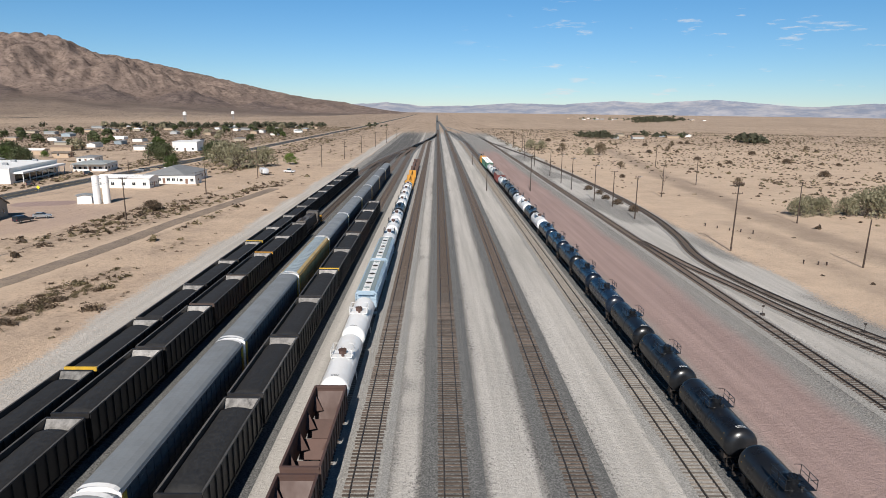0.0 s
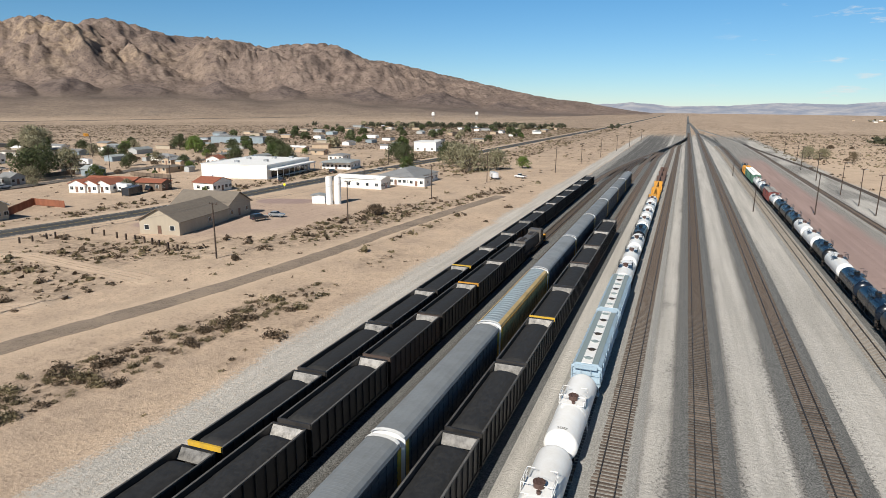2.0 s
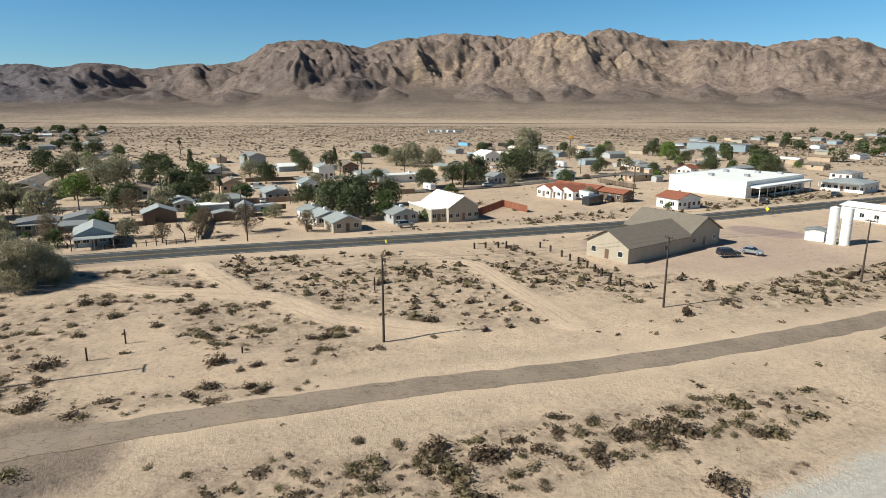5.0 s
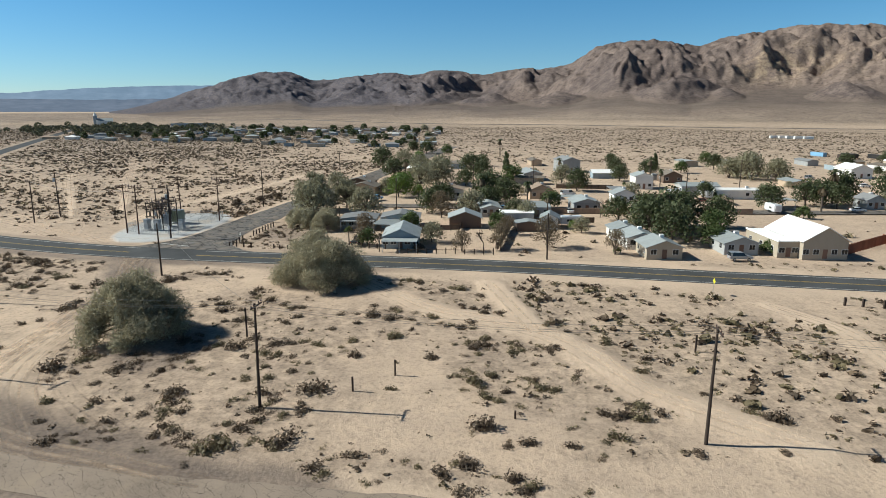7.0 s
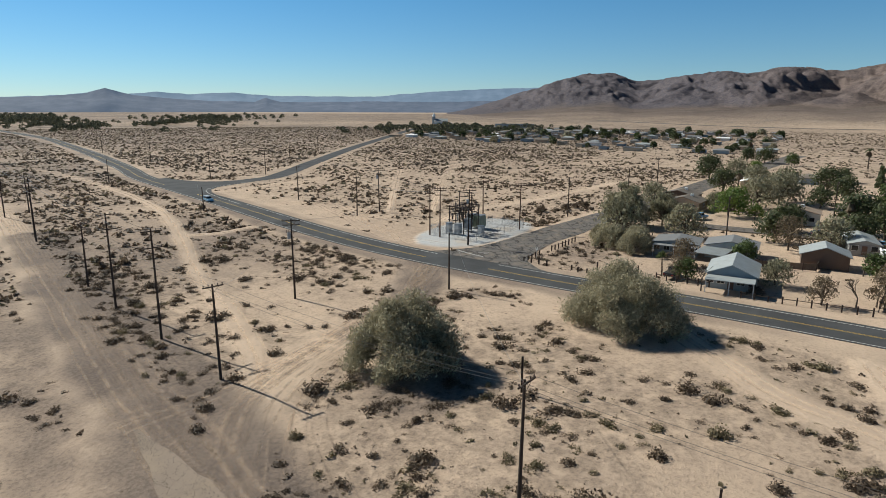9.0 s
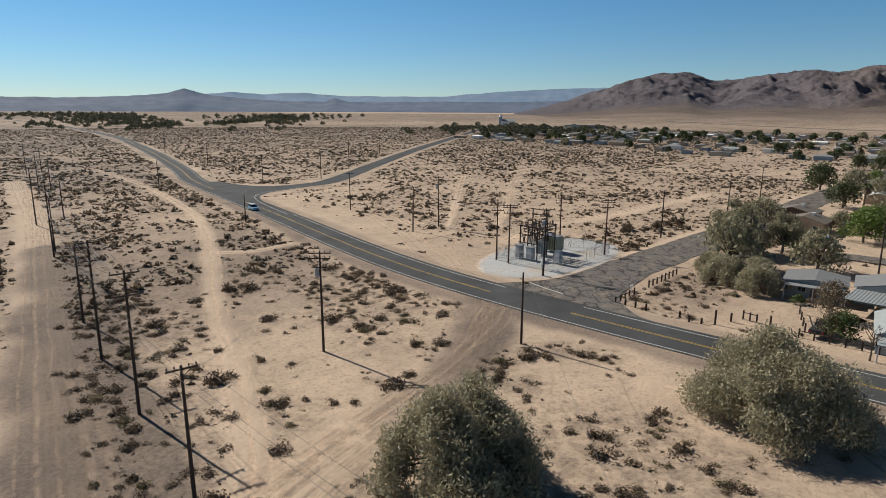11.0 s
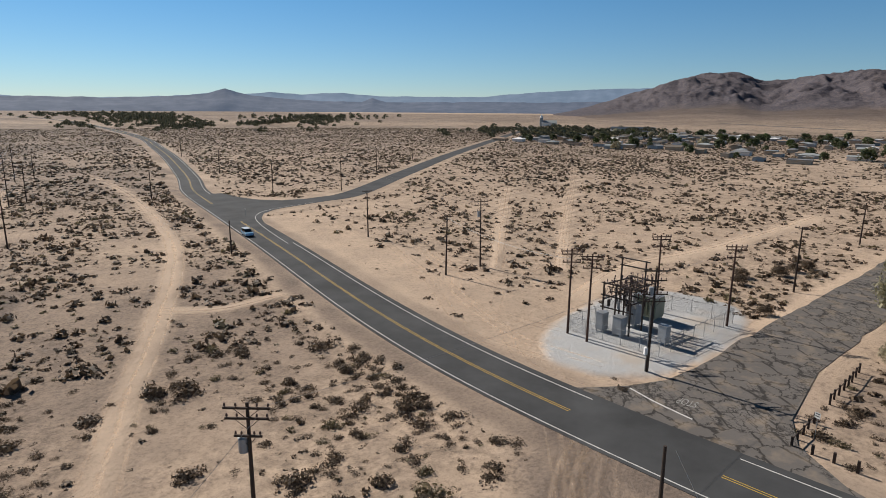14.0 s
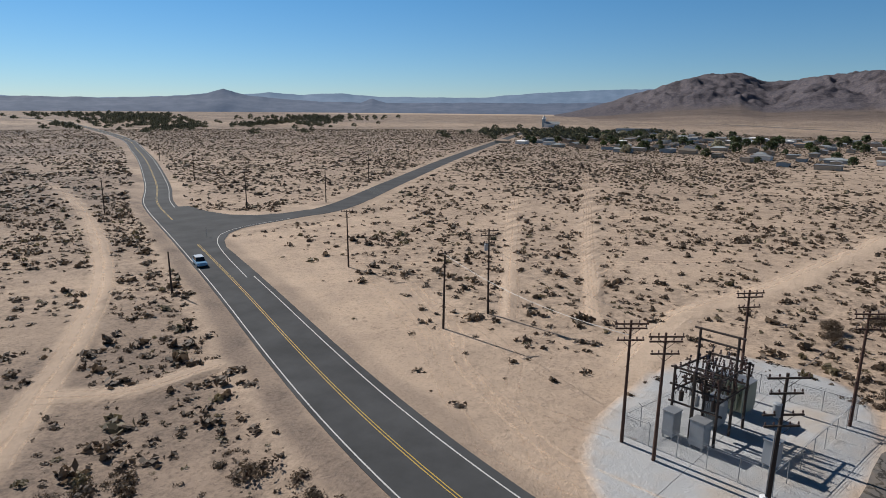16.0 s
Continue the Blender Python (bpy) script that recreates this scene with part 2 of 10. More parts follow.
def asphalt_material(name, base, cracked, patchy, wide=1.0):
    m, nt, b = blank(name, 0.92)
    b.inputs["Specular IOR Level"].default_value = 0.2
    pos = position(nt)
    big = noise_of(nt, pos, 0.12, 5, 0.6)
    grit = noise_of(nt, pos, 14.0, 3, 0.7)
    col = ramp_mix(nt, ranged(nt, big, 0.35, 0.68), base, tuple(c * patchy for c in base))
    col = ramp_mix(nt, calc(nt, "MULTIPLY", ranged(nt, grit, 0.45, 0.75), 0.35), col, tuple(c * 1.5 for c in base))
    if cracked:
        bend = noise_of(nt, pos, 0.8, 4, 0.6)
        vec = nt.nodes.new("ShaderNodeVectorMath")
        vec.operation = "MULTIPLY_ADD"
        nt.links.new(bend, vec.inputs[0])
        vec.inputs[1].default_value = (3.0, 3.0, 0.0)
        nt.links.new(pos, vec.inputs[2])
        v = nt.nodes.new("ShaderNodeTexVoronoi")
        v.feature = "DISTANCE_TO_EDGE"
        v.inputs["Scale"].default_value = cracked
        nt.links.new(vec.outputs[0], v.inputs["Vector"])
        crack = ranged(nt, v.outputs["Distance"], 0.05 * wide, 0.018 * wide)
        v2 = nt.nodes.new("ShaderNodeTexVoronoi")
        v2.feature = "DISTANCE_TO_EDGE"
        v2.inputs["Scale"].default_value = cracked * 3.7
        nt.links.new(vec.outputs[0], v2.inputs["Vector"])
        crazed = calc(nt, "MULTIPLY", ranged(nt, v2.outputs["Distance"], 0.09 * wide, 0.03 * wide), ranged(nt, big, 0.48, 0.58))
        crack = calc(nt, "MAXIMUM", crack, crazed)
        col = ramp_mix(nt, calc(nt, "MULTIPLY", crack, 0.85), col, tuple(c * 0.22 for c in base))
        dust = noise_of(nt, pos, 0.35, 4, 0.6)
        col = ramp_mix(nt, calc(nt, "MULTIPLY", ranged(nt, dust, 0.5, 0.72), 0.5), col, (0.36, 0.28, 0.2))
    nt.links.new(col, b.inputs["Base Color"])
    bumped(nt, b, grit, 0.3, 0.02)
    return m


def rock_material():
    m, nt, b = blank("mountain_rock", 0.97)
    b.inputs["Specular IOR Level"].default_value = 0.1
    pos = position(nt)
    big = noise_of(nt, pos, 0.0035, 6, 0.62)
    mid = noise_of(nt, pos, 0.016, 9, 0.72)
    fine = noise_of(nt, pos, 0.07, 7, 0.75)
    col = ramp_mix(nt, ranged(nt, big, 0.38, 0.62), (0.168, 0.126, 0.108), (0.235, 0.176, 0.148))
    col = ramp_mix(nt, calc(nt, "MULTIPLY", ranged(nt, mid, 0.46, 0.62), 0.55), col, (0.38, 0.29, 0.232))
    col = ramp_mix(nt, calc(nt, "MULTIPLY", ranged(nt, fine, 0.49, 0.6), 0.75), col, (0.078, 0.06, 0.054))
    # darker rock; its purple cast is air haze put into the colour
    hazed_slate = ramp_mix(nt, ranged(nt, mid, 0.4, 0.62), (0.1, 0.078, 0.074), (0.185, 0.145, 0.132))
    hazed_slate = ramp_mix(nt, calc(nt, "MULTIPLY", ranged(nt, fine, 0.52, 0.68), 0.65), hazed_slate, (0.05, 0.041, 0.042))
    col = ramp_mix(nt, attr(nt, "hazed_slate"), col, hazed_slate)
    # distance haze on the farther hills, mixed into the rock colour as blue-grey
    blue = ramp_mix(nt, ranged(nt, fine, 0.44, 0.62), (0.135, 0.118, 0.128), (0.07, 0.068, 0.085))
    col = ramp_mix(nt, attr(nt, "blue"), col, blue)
    grit = noise_of(nt, pos, 0.11, 8, 0.82)
    col = ramp_mix(nt, calc(nt, "MULTIPLY", ranged(nt, grit, 0.53, 0.6), 0.4), col, (0.3, 0.236, 0.195))
    ochre = calc(nt, "MULTIPLY", attr(nt, "ochre"), ranged(nt, mid, 0.40, 0.55))
    col = ramp_mix(nt, ochre, col, ramp_mix(nt, ranged(nt, fine, 0.42, 0.6), (0.55, 0.42, 0.27), (0.36, 0.25, 0.17)))
    fan = ramp_mix(nt, ranged(nt, mid, 0.4, 0.65), (0.195, 0.152, 0.128), (0.135, 0.106, 0.092))
    fan = ramp_mix(nt, calc(nt, "MULTIPLY", ranged(nt, fine, 0.5, 0.66), 0.5), fan, (0.092, 0.074, 0.066))
    col = ramp_mix(nt, attr(nt, "fan"), col, fan)
    speck = noise_of(nt, pos, 0.16, 8, 0.8)
    plain = ramp_mix(nt, calc(nt, "MAXIMUM", ranged(nt, fine, 0.48, 0.64), ranged(nt, speck, 0.5, 0.6)), ramp_mix(nt, ranged(nt, big, 0.4, 0.6), (0.34, 0.262, 0.205), (0.47, 0.365, 0.282)), (0.2, 0.155, 0.12))
    col = ramp_mix(nt, attr(nt, "plain"), col, plain)
    nt.links.new(col, b.inputs["Base Color"])
    grain = noise_of(nt, pos, 0.2, 5, 0.7)
    bumped(nt, b, calc(nt, "ADD", calc(nt, "MULTIPLY", mid, 0.35), calc(nt, "ADD", calc(nt, "MULTIPLY", fine, 0.5), calc(nt, "MULTIPLY", grain, 0.35))), 0.9, 9.0)
    return m


M_SOIL = desert_material()
M_ROCK = rock_material()
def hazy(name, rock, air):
    """Far rock whose blue air haze is put into it as emission."""
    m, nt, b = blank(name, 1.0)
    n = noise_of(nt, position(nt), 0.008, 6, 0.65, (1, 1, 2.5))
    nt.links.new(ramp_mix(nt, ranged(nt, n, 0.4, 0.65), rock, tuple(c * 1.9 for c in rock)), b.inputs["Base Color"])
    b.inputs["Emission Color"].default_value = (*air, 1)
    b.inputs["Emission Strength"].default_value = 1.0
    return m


# Violet-grey base carries painted air haze; the paler noise stands for sunlit slopes.
M_FAR = paint("hazed_far_ridge_rock", (0.235, 0.265, 0.335), 1.0, 0, (0.48, 0.46, 0.47), 1.0, 0.007, 0.045, 0.0, 0.0, False)
M_FARBLUE = hazy("hazed_blue_ridge_rock", (0.05, 0.055, 0.07), (0.085, 0.145, 0.225))
M_NEARBLUE = hazy("hazed_dark_ridge_rock", (0.05, 0.05, 0.058), (0.028, 0.056, 0.105))
M_ROAD = asphalt_material("highway_asphalt", (0.05, 0.051, 0.052), 0, 1.7)
M_OLDROAD = asphalt_material("cracked_asphalt", (0.29, 0.228, 0.178), 0.8, 0.8, 0.35)
M_STREET = asphalt_material("street_asphalt", (0.135, 0.122, 0.112), 0.3, 1.3)
M_WHITELINE = paint("white_road_paint", (0.62, 0.61, 0.58), 0.7, 0, (0.3, 0.29, 0.28), 0.6, 1.5, 8, 0.05, 0, False)
M_WORNWHITE = paint("worn_white_road_paint", (0.36, 0.35, 0.33), 0.8, 0, (0.16, 0.15, 0.14), 0.9, 2.5, 8, 0.05, 0, False)
M_YELLOWLINE = paint("yellow_road_paint", (0.58, 0.37, 0.05), 0.7, 0, (0.3, 0.22, 0.08), 0.6, 1.5, 8, 0.05, 0, False)
M_RAIL = paint("rail_steel", (0.075, 0.066, 0.06), 0.5, 0.4, (0.075, 0.055, 0.045), 0.6, 2, 12, 0.1, 0, False)
M_TIE = paint("tie_wood", (0.085, 0.063, 0.05), 0.9, 0, (0.16, 0.13, 0.11), 0.6, 1.5, 12, 0.3, 0.35, False)
M_TIEPALE = paint("pale_tie_wood", (0.22, 0.19, 0.16), 0.9, 0, (0.12, 0.095, 0.075), 0.7, 1.5, 12, 0.3, 0.35, False)


# ---- mesh helpers ----
def mesh_np(name, verts, faces, mat, floats=None, smooth=False):
    """A mesh from numpy arrays; faces all of one size. floats: point attributes."""
    me = bpy.data.meshes.new(name)
    verts, faces = np.asarray(verts, np.float32), np.asarray(faces, np.int32)
    k = faces.shape[1]
    me.vertices.add(len(verts))
    me.vertices.foreach_set("co", verts.ravel())
    me.loops.add(faces.size)
    me.loops.foreach_set("vertex_index", faces.ravel())
    me.polygons.add(len(faces))
    me.polygons.foreach_set("loop_start", np.arange(0, faces.size, k, dtype=np.int32))
    me.polygons.foreach_set("use_smooth", np.full(len(faces), smooth))
    for key, values in (floats or {}).items():
        me.attributes.new(key, "FLOAT", "POINT").data.foreach_set("value", np.asarray(values, np.float32))
    me.update(calc_edges=True)
    me.materials.append(mat)
    return me


def empty(name, label="", category="", group="", m=None):
    ob = new(name)
    ob.empty_display_size = 0.3
    if m is not None:
        ob.matrix_world = m
    return tagged(ob, label, category, group)


def part(name, bm, mat, parent=None, label="", smooth=False):
    """Links a bmesh (or a mesh) as one object under parent, in the parent's own space."""
    if isinstance(bm, bmesh.types.BMesh):
        me = bpy.data.meshes.new(name)
        bm.normal_update()
        for f in bm.faces:
            f.smooth = smooth
        bm.to_mesh(me)
        bm.free()
        me.materials.append(mat)
    else:
        me = bm
    ob = new(name, me)
    ob.parent = parent
    if label:
        ob["label"] = label
    return ob


def box(bm, x0, x1, y0, y1, z0, z1):
    vs = [bm.verts.new((x, y, z)) for x in (x0, x1) for y in (y0, y1) for z in (z0, z1)]
    for q in ((0, 1, 3, 2), (4, 6, 7, 5), (0, 4, 5, 1), (2, 3, 7, 6), (0, 2, 6, 4), (1, 5, 7, 3)):
        bm.faces.new([vs[i] for i in q])
    return bm


def boxed(*dims):
    bm = bmesh.new()
    for d in dims:
        box(bm, *d)
    return bm


def tube(bm, a, b, r0, r1=None, n=8, caps=True):
    a, b = Vector(a), Vector(b)
    r1 = r0 if r1 is None else r1
    q = (b - a).to_track_quat("Z", "Y").to_matrix()
    rings = []
    for p, r in ((a, r0), (b, r1)):
        rings.append([bm.verts.new(p + q @ Vector((r * math.cos(2 * math.pi * i / n), r * math.sin(2 * math.pi * i / n), 0))) for i in range(n)])
    for i in range(n):
        bm.faces.new((rings[0][i], rings[0][(i + 1) % n], rings[1][(i + 1) % n], rings[1][i]))
    if caps:
        bm.faces.new(rings[0][::-1])
        bm.faces.new(rings[1])
    return bm


def lathe_y(bm, profile, n=16):
    """A round body along y from (y, r, z-centre) rows."""
    rings = [[bm.verts.new((r * math.cos(2 * math.pi * i / n), y, z + r * math.sin(2 * math.pi * i / n))) for i in range(n)] for y, r, z in profile]
    for p, q in zip(rings, rings[1:]):
        for i in range(n):
            bm.faces.new((p[i], q[i], q[(i + 1) % n], p[(i + 1) % n]))
    bm.faces.new(rings[0])
    bm.faces.new(rings[-1][::-1])
    return bm


def curve_pts(pts, step):
    """Points every `step` metres along a smooth line through pts."""
    p = [Vector((*q, 0)) if len(q) == 2 else Vector(q) for q in pts]
    p = [p[0] * 2 - p[1]] + p + [p[-1] * 2 - p[-2]]
    out = []
    for a, b, c, d in zip(p, p[1:], p[2:], p[3:]):
        n = max(1, round((c - b).length / step))
        for i in range(n):
            t = i / n
            out.append(0.5 * (2 * b + (c - a) * t + (2 * a - 5 * b + 4 * c - d) * t * t + (3 * b - a - 3 * c + d) * t ** 3))
    out.append(p[-2])
    return out


def sides(line):
    """The unit normals to the left of each point of a line."""
    out = []
    for i in range(len(line)):
        d = (line[min(i + 1, len(line) - 1)] - line[max(i - 1, 0)]).normalized()
        out.append(Vector((-d.y, d.x, 0)))
    return out


def ribbon(line, off0, off1, z, thick=0.0, wobble=0.0, step_in=0.0):
    """A strip between two offsets from a line; with a thickness its edges turn down into the soil."""
    ns = sides(line)
    rows, quads = [], []
    for i, (p, n) in enumerate(zip(line, ns)):
        w0 = wobble * (noise.noise(p * 0.31) + 0.6 * noise.noise(p * 1.3))
        w1 = wobble * (noise.noise(p * 0.31 + Vector((50, 0, 0))) + 0.6 * noise.noise(p * 1.3 + Vector((9, 0, 0))))
        k = min(1.0, 0.1 + i * step_in) if step_in else 1.0
        a, b = p + n * (off0 * k + w0), p + n * (off1 * k + w1)
        rows += [(a.x, a.y, z - thick), (a.x, a.y, z), (b.x, b.y, z), (b.x, b.y, z - thick)]
    for i in range(len(line) - 1):
        k = 4 * i
        for j in range(3):
            if thick or j == 1:
                quads.append((k + j, k + j + 1, k + j + 5, k + j + 4))
    return rows, quads


def strip(name, line, off0, off1, z, mat, thick=0.0, wobble=0.0, step_in=0.0):
    return part(name, mesh_np(name, *ribbon(line, off0, off1, z, thick, wobble, step_in), mat), mat)


# ---- plan: lines of the roads and tracks ----
HIGHWAY = [(-786, -2052), (-655, -1344), (-467, -708), (-361, -443), (-272, -252), (-249, -210), (-225, -148), (-204, -94), (-196, -75), (-188, -55), (-184, -43), (-180, -32),
           (-176, -11), (-172, 17), (-168, 55), (-163, 83), (-157, 113), (-152, 144), (-148, 168), (-146, 210), (-144, 269), (-135, 443), (-130, 620), (-118, 1006), (-105, 1700), (-90, 3000)]
FORK = [(-226, -152), (-240, -154), (-261, -155), (-284, -158), (-345, -189), (-472, -253), (-664, -343), (-1000, -500)]
STREET = [(-178, -5), (-190, -4), (-211, -1), (-244, 5), (-277, 11), (-337, 20), (-443, 38), (-560, 58)]
OLD_ROAD = [(-99, -4), (-91, 20), (-87.5, 45), (-86.4, 55), (-84.7, 66), (-82, 81), (-78.5, 96), (-75, 117), (-72, 144), (-71, 163), (-67, 200), (-62, 240)]
TRACKS_Y = {"a": -36.8, "b": -32.2, "c": -22.75, "d": -18.0, "e": -10.25, "f": -6.1, "g": 1.65, "h": 12.4, "i": 23.0, "j": 26.7, "k": 48.7}


# ---- ground ----
def spaced(lo, hi, step, far):
    mid = list(np.arange(lo, hi + 0.01, step))
    s, x, up = step, hi, []
    while x < far:
        s *= 1.13
        x += s
        up.append(x)
    s, x, down = step, lo, []
    while x > -far:
        s *= 1.13
        x -= s
        down.append(x)
    return np.array(down[::-1] + mid + up)


def line_dist(X, Y, pts):
    d = np.full(X.shape, 1e9)
    for (ax, ay), (bx, by) in zip(pts, pts[1:]):
        vx, vy = bx - ax, by - ay
        t = np.clip(((X - ax) * vx + (Y - ay) * vy) / (vx * vx + vy * vy), 0, 1)
        d = np.minimum(d, np.hypot(X - ax - t * vx, Y - ay - t * vy))
    return d


def soft(d, a, b):
    """1 within a, falling to 0 at b."""
    return np.clip((b - d) / (b - a), 0, 1)


gx, gy = spaced(-235, 75, 1.05, 4700), spaced(-130, 235, 1.05, 4700)
GX, GY = np.meshgrid(gx, gy, indexing="ij")
rng = np.random.RandomState(3)


def value_noise(X, Y, size, seed):
    """Smooth noise from 0 to 1 on a lattice of that size in metres."""
    table = np.random.RandomState(seed).rand(256, 256)
    u, v = X / size, Y / size
    i, j = np.floor(u).astype(int), np.floor(v).astype(int)
    fu, fv = u - i, v - j
    fu, fv = fu * fu * (3 - 2 * fu), fv * fv * (3 - 2 * fv)
    a, b = table[i % 256, j % 256], table[(i + 1) % 256, j % 256]
    c, d = table[i % 256, (j + 1) % 256], table[(i + 1) % 256, (j + 1) % 256]
    return (a * (1 - fu) + b * fu) * (1 - fv) + (c * (1 - fu) + d * fu) * fv


DIRT_TRACKS = [  # worn sandy tracks: line, half width
    ([(-88, 34), (-96, 6), (-105, -18), (-117, -46), (-143, -108), (-166, -165), (-200, -260)], 4.2),
    ([(-100, 8), (-110, 1), (-125, -2), (-140, -3), (-154, -5), (-166, -10), (-176, -12)], 3.4),
    ([(-112, 0), (-119.5, -8.5), (-130, -24), (-144.5, -48.6), (-157, -66.5), (-168, -82.5), (-180, -100.5), (-192.9, -123), (-207.4, -157), (-227, -212), (-248, -290)], 1.7),
    ([(-167, -81), (-174.5, -74.8), (-185, -74)], 1.5),
    ([(-156, 20), (-158, 36), (-140, 51), (-134, 60), (-125.6, 71), (-109.5, 78), (-97, 90)], 2.6),
    ([(-154, 63), (-128, 68)], 2.0),
    ([(-142, 108), (-129, 113), (-113, 111), (-92, 108)], 2.2),
    ([(-338.8, -125), (-260.6, -78), (-224, -56)], 1.2),
    ([(-432, -140), (-283, -69.5), (-232, -45)], 1.4),
    ([(-216, -33), (-240.7, -35), (-274.7, -25), (-340, -13)], 2.4),
]
jit = (value_noise(GX, GY, 3.0, 11) - 0.5) * 1.6 + (value_noise(GX, GY, 11.0, 12) - 0.5) * 3.0
track = np.zeros(GX.shape)
for pts, half in DIRT_TRACKS:
    track = np.maximum(track, soft(line_dist(GX, GY, pts) + jit * 0.5, half * 0.6, half * 1.5))
road_d = np.minimum(line_dist(GX, GY, HIGHWAY), line_dist(GX, GY, FORK))
track *= 0.8
track = np.maximum(track, 0.5 * soft(road_d + jit * 0.6, 7.5, 13.0))
track = np.maximum(track, 0.85 * np.clip((GX - 66) / 6, 0, 1) * np.clip((620 - GY) / 160, 0, 1) * np.clip(1.6 - GX / 260, 0, 1) * np.clip(0.45 + 0.8 * value_noise(GX, GY, 28, 86), 0, 1))
old_d = line_dist(GX, GY, OLD_ROAD)
track = np.maximum(track, 0.7 * soft(old_d + jit * 0.5, 3.0, 6.0))
silt = 1.0 * soft(line_dist(GX, GY, [(-86, 40), (-90, 28), (-96, 12), (-102, 0), (-111, -24), (-125, -54), (-150, -112)]) + jit * 1.3, 5.5, 9.0) * (0.88 + 0.12 * value_noise(GX, GY, 5, 77))
silt = np.maximum(silt, soft(line_dist(GX, GY, [(-86, 14), (-90, 2), (-97, -18), (-108, -45)]) + jit * 1.5, 3.0, 7.0) * np.clip(1.5 * value_noise(GX, GY, 6, 78) - 0.1, 0, 0.75))
silt = np.maximum(silt, 0.5 * soft(line_dist(GX, GY, [(140, 520), (125, 412), (107, 280), (100, 205), (98, 158), (98, 133), (97, 90)]) + jit, 3.4, 6.5))
silt = np.maximum(silt, 0.3 * soft(line_dist(GX, GY, [(84.6, 173), (82.4, 140), (80, 100)]) + jit, 2.0, 5.0))
pad_attr = soft(((np.abs(GX + 209.5) / 20.5) ** 2.6 + (np.abs(GY + 19.4 + 0.05 * (GX + 209)) / 11.3) ** 2.6) + jit * 0.12, 0.85, 1.1)
silt = np.maximum(silt, 0.95 * (0.65 + 0.35 * value_noise(GX, GY, 6, 84)) * soft(np.abs(road_d + jit * 0.5 - 6.0), 1.2, 3.2) * np.where(GX > np.interp(GY, [p[1] for p in HIGHWAY], [p[0] for p in HIGHWAY]), 1.0, 0.6) * np.clip((60 - GY) / 25, 0, 1))
lone_soil = value_noise(GX, GY, 60, 61) * 0.6 + value_noise(GX, GY, 17, 62) * 0.4
silt = np.maximum(silt, 0.62 * np.clip((-30 - GY) / 30, 0, 1) * (GX > -520) * (1 - 0.9 * track) * np.clip(lone_soil * 2.8 - 0.85, 0, 1) * np.clip((GX - np.interp(GY, [p[1] for p in HIGHWAY], [p[0] for p in HIGHWAY]) - 8) / 6, 0, 1))
west, east = GX + 44 + jit * 0.4, 68 - GX + jit * 0.5
yard_y = np.clip((900 - GY) / 200, 0, 1)
gravel = np.clip(west / 1.5, 0, 1) * np.clip(east / 4.0, 0, 1) * yard_y
pale = np.clip((GX + 52 + jit * 0.7) / 3, 0, 1) * np.clip((-42.5 - GX) / 2.0, 0, 1) * 0.75 * yard_y
for c, hw in ((6.9, 2.1), (18.0, 2.9), (-14.0, 1.2), (-2.4, 0.9)):
    pale = np.maximum(pale, soft(np.abs(GX - c) + jit * 0.25, hw * 0.7, hw * 1.35) * 1.0 * yard_y)
pale = np.maximum(pale, soft(np.hypot((GX - 56) / 9, (GY - 95) / 45) + jit * 0.05, 0.6, 1.0) * 0.7)
pale = np.maximum(pale, np.clip((GX - 46) / 3, 0, 1) * np.clip((70 - GX) / 5, 0, 1) * np.clip(2.6 * value_noise(GX, GY * 0.35, 8, 81) - 0.8, 0, 0.9) * yard_y)
soot = np.zeros(GX.shape)
for c, hw, k in ((-36.8, 2.2, 0.8), (-32.2, 2.6, 0.9), (-27.6, 3.0, 0.85), (-22.7, 2.4, 0.8), (-18, 2.3, 0.6), (1.65, 2.9, 0.85), (12.2, 2.9, 0.85), (26.7, 1.8, 0.75), (48.7, 2.2, 0.6)):
    soot = np.maximum(soot, soft(np.abs(GX - c) + jit * 0.3, hw * 0.5, hw * 1.4) * k * yard_y)
maroon = np.clip((GX - 30.5 + jit * 0.3) / 2.0, 0, 1) * np.clip((44.5 - GX + jit * 0.4) / 2.5, 0, 1) * soft(np.abs(GY - 225), 215, 260)
maroon = np.maximum(maroon, soft(np.hypot((GX + 118) / 26, (GY - 172) / 36) + jit * 0.04, 0.75, 1.05) * 0.4)
maroon = np.maximum(maroon, soft(line_dist(GX, GY, [(-129, 198), (-121, 201)]) + jit * 0.2, 5.0, 6.0) * 0.95)
maroon = np.maximum(maroon, soft(line_dist(GX, GY, [(-134, 150), (-129, 149)]) + jit * 0.2, 3.2, 4.2) * 0.95)
silt = np.maximum(silt, (0.75 + 0.25 * value_noise(GX, GY, 4, 79)) * soft(line_dist(GX, GY, [(-180, -12), (-168, -10), (-156, -5.5), (-149, -3), (-141, -2), (-133, -1)]) + jit * 0.8, 3.6, 6.5) * np.clip((-128 - GX) / 18, 0.35, 1))
silt = np.maximum(silt, 0.9 * soft(line_dist(GX, GY, [(-178, -20), (-172, -11), (-169, 0)]) + jit * 0.8, 2.5, 5.0))
silt = np.maximum(silt, 0.45 * soft(np.hypot((GX + 203) / 13, (GY - 13) / 7) + jit * 0.08, 0.6, 1.1))
silt = np.maximum(silt, 0.8 * soft(np.hypot((GX + 123) / 9, (GY - 15) / 7) + jit * 0.08, 0.75, 1.1))
far = np.hypot(GX + 70, GY - 60)
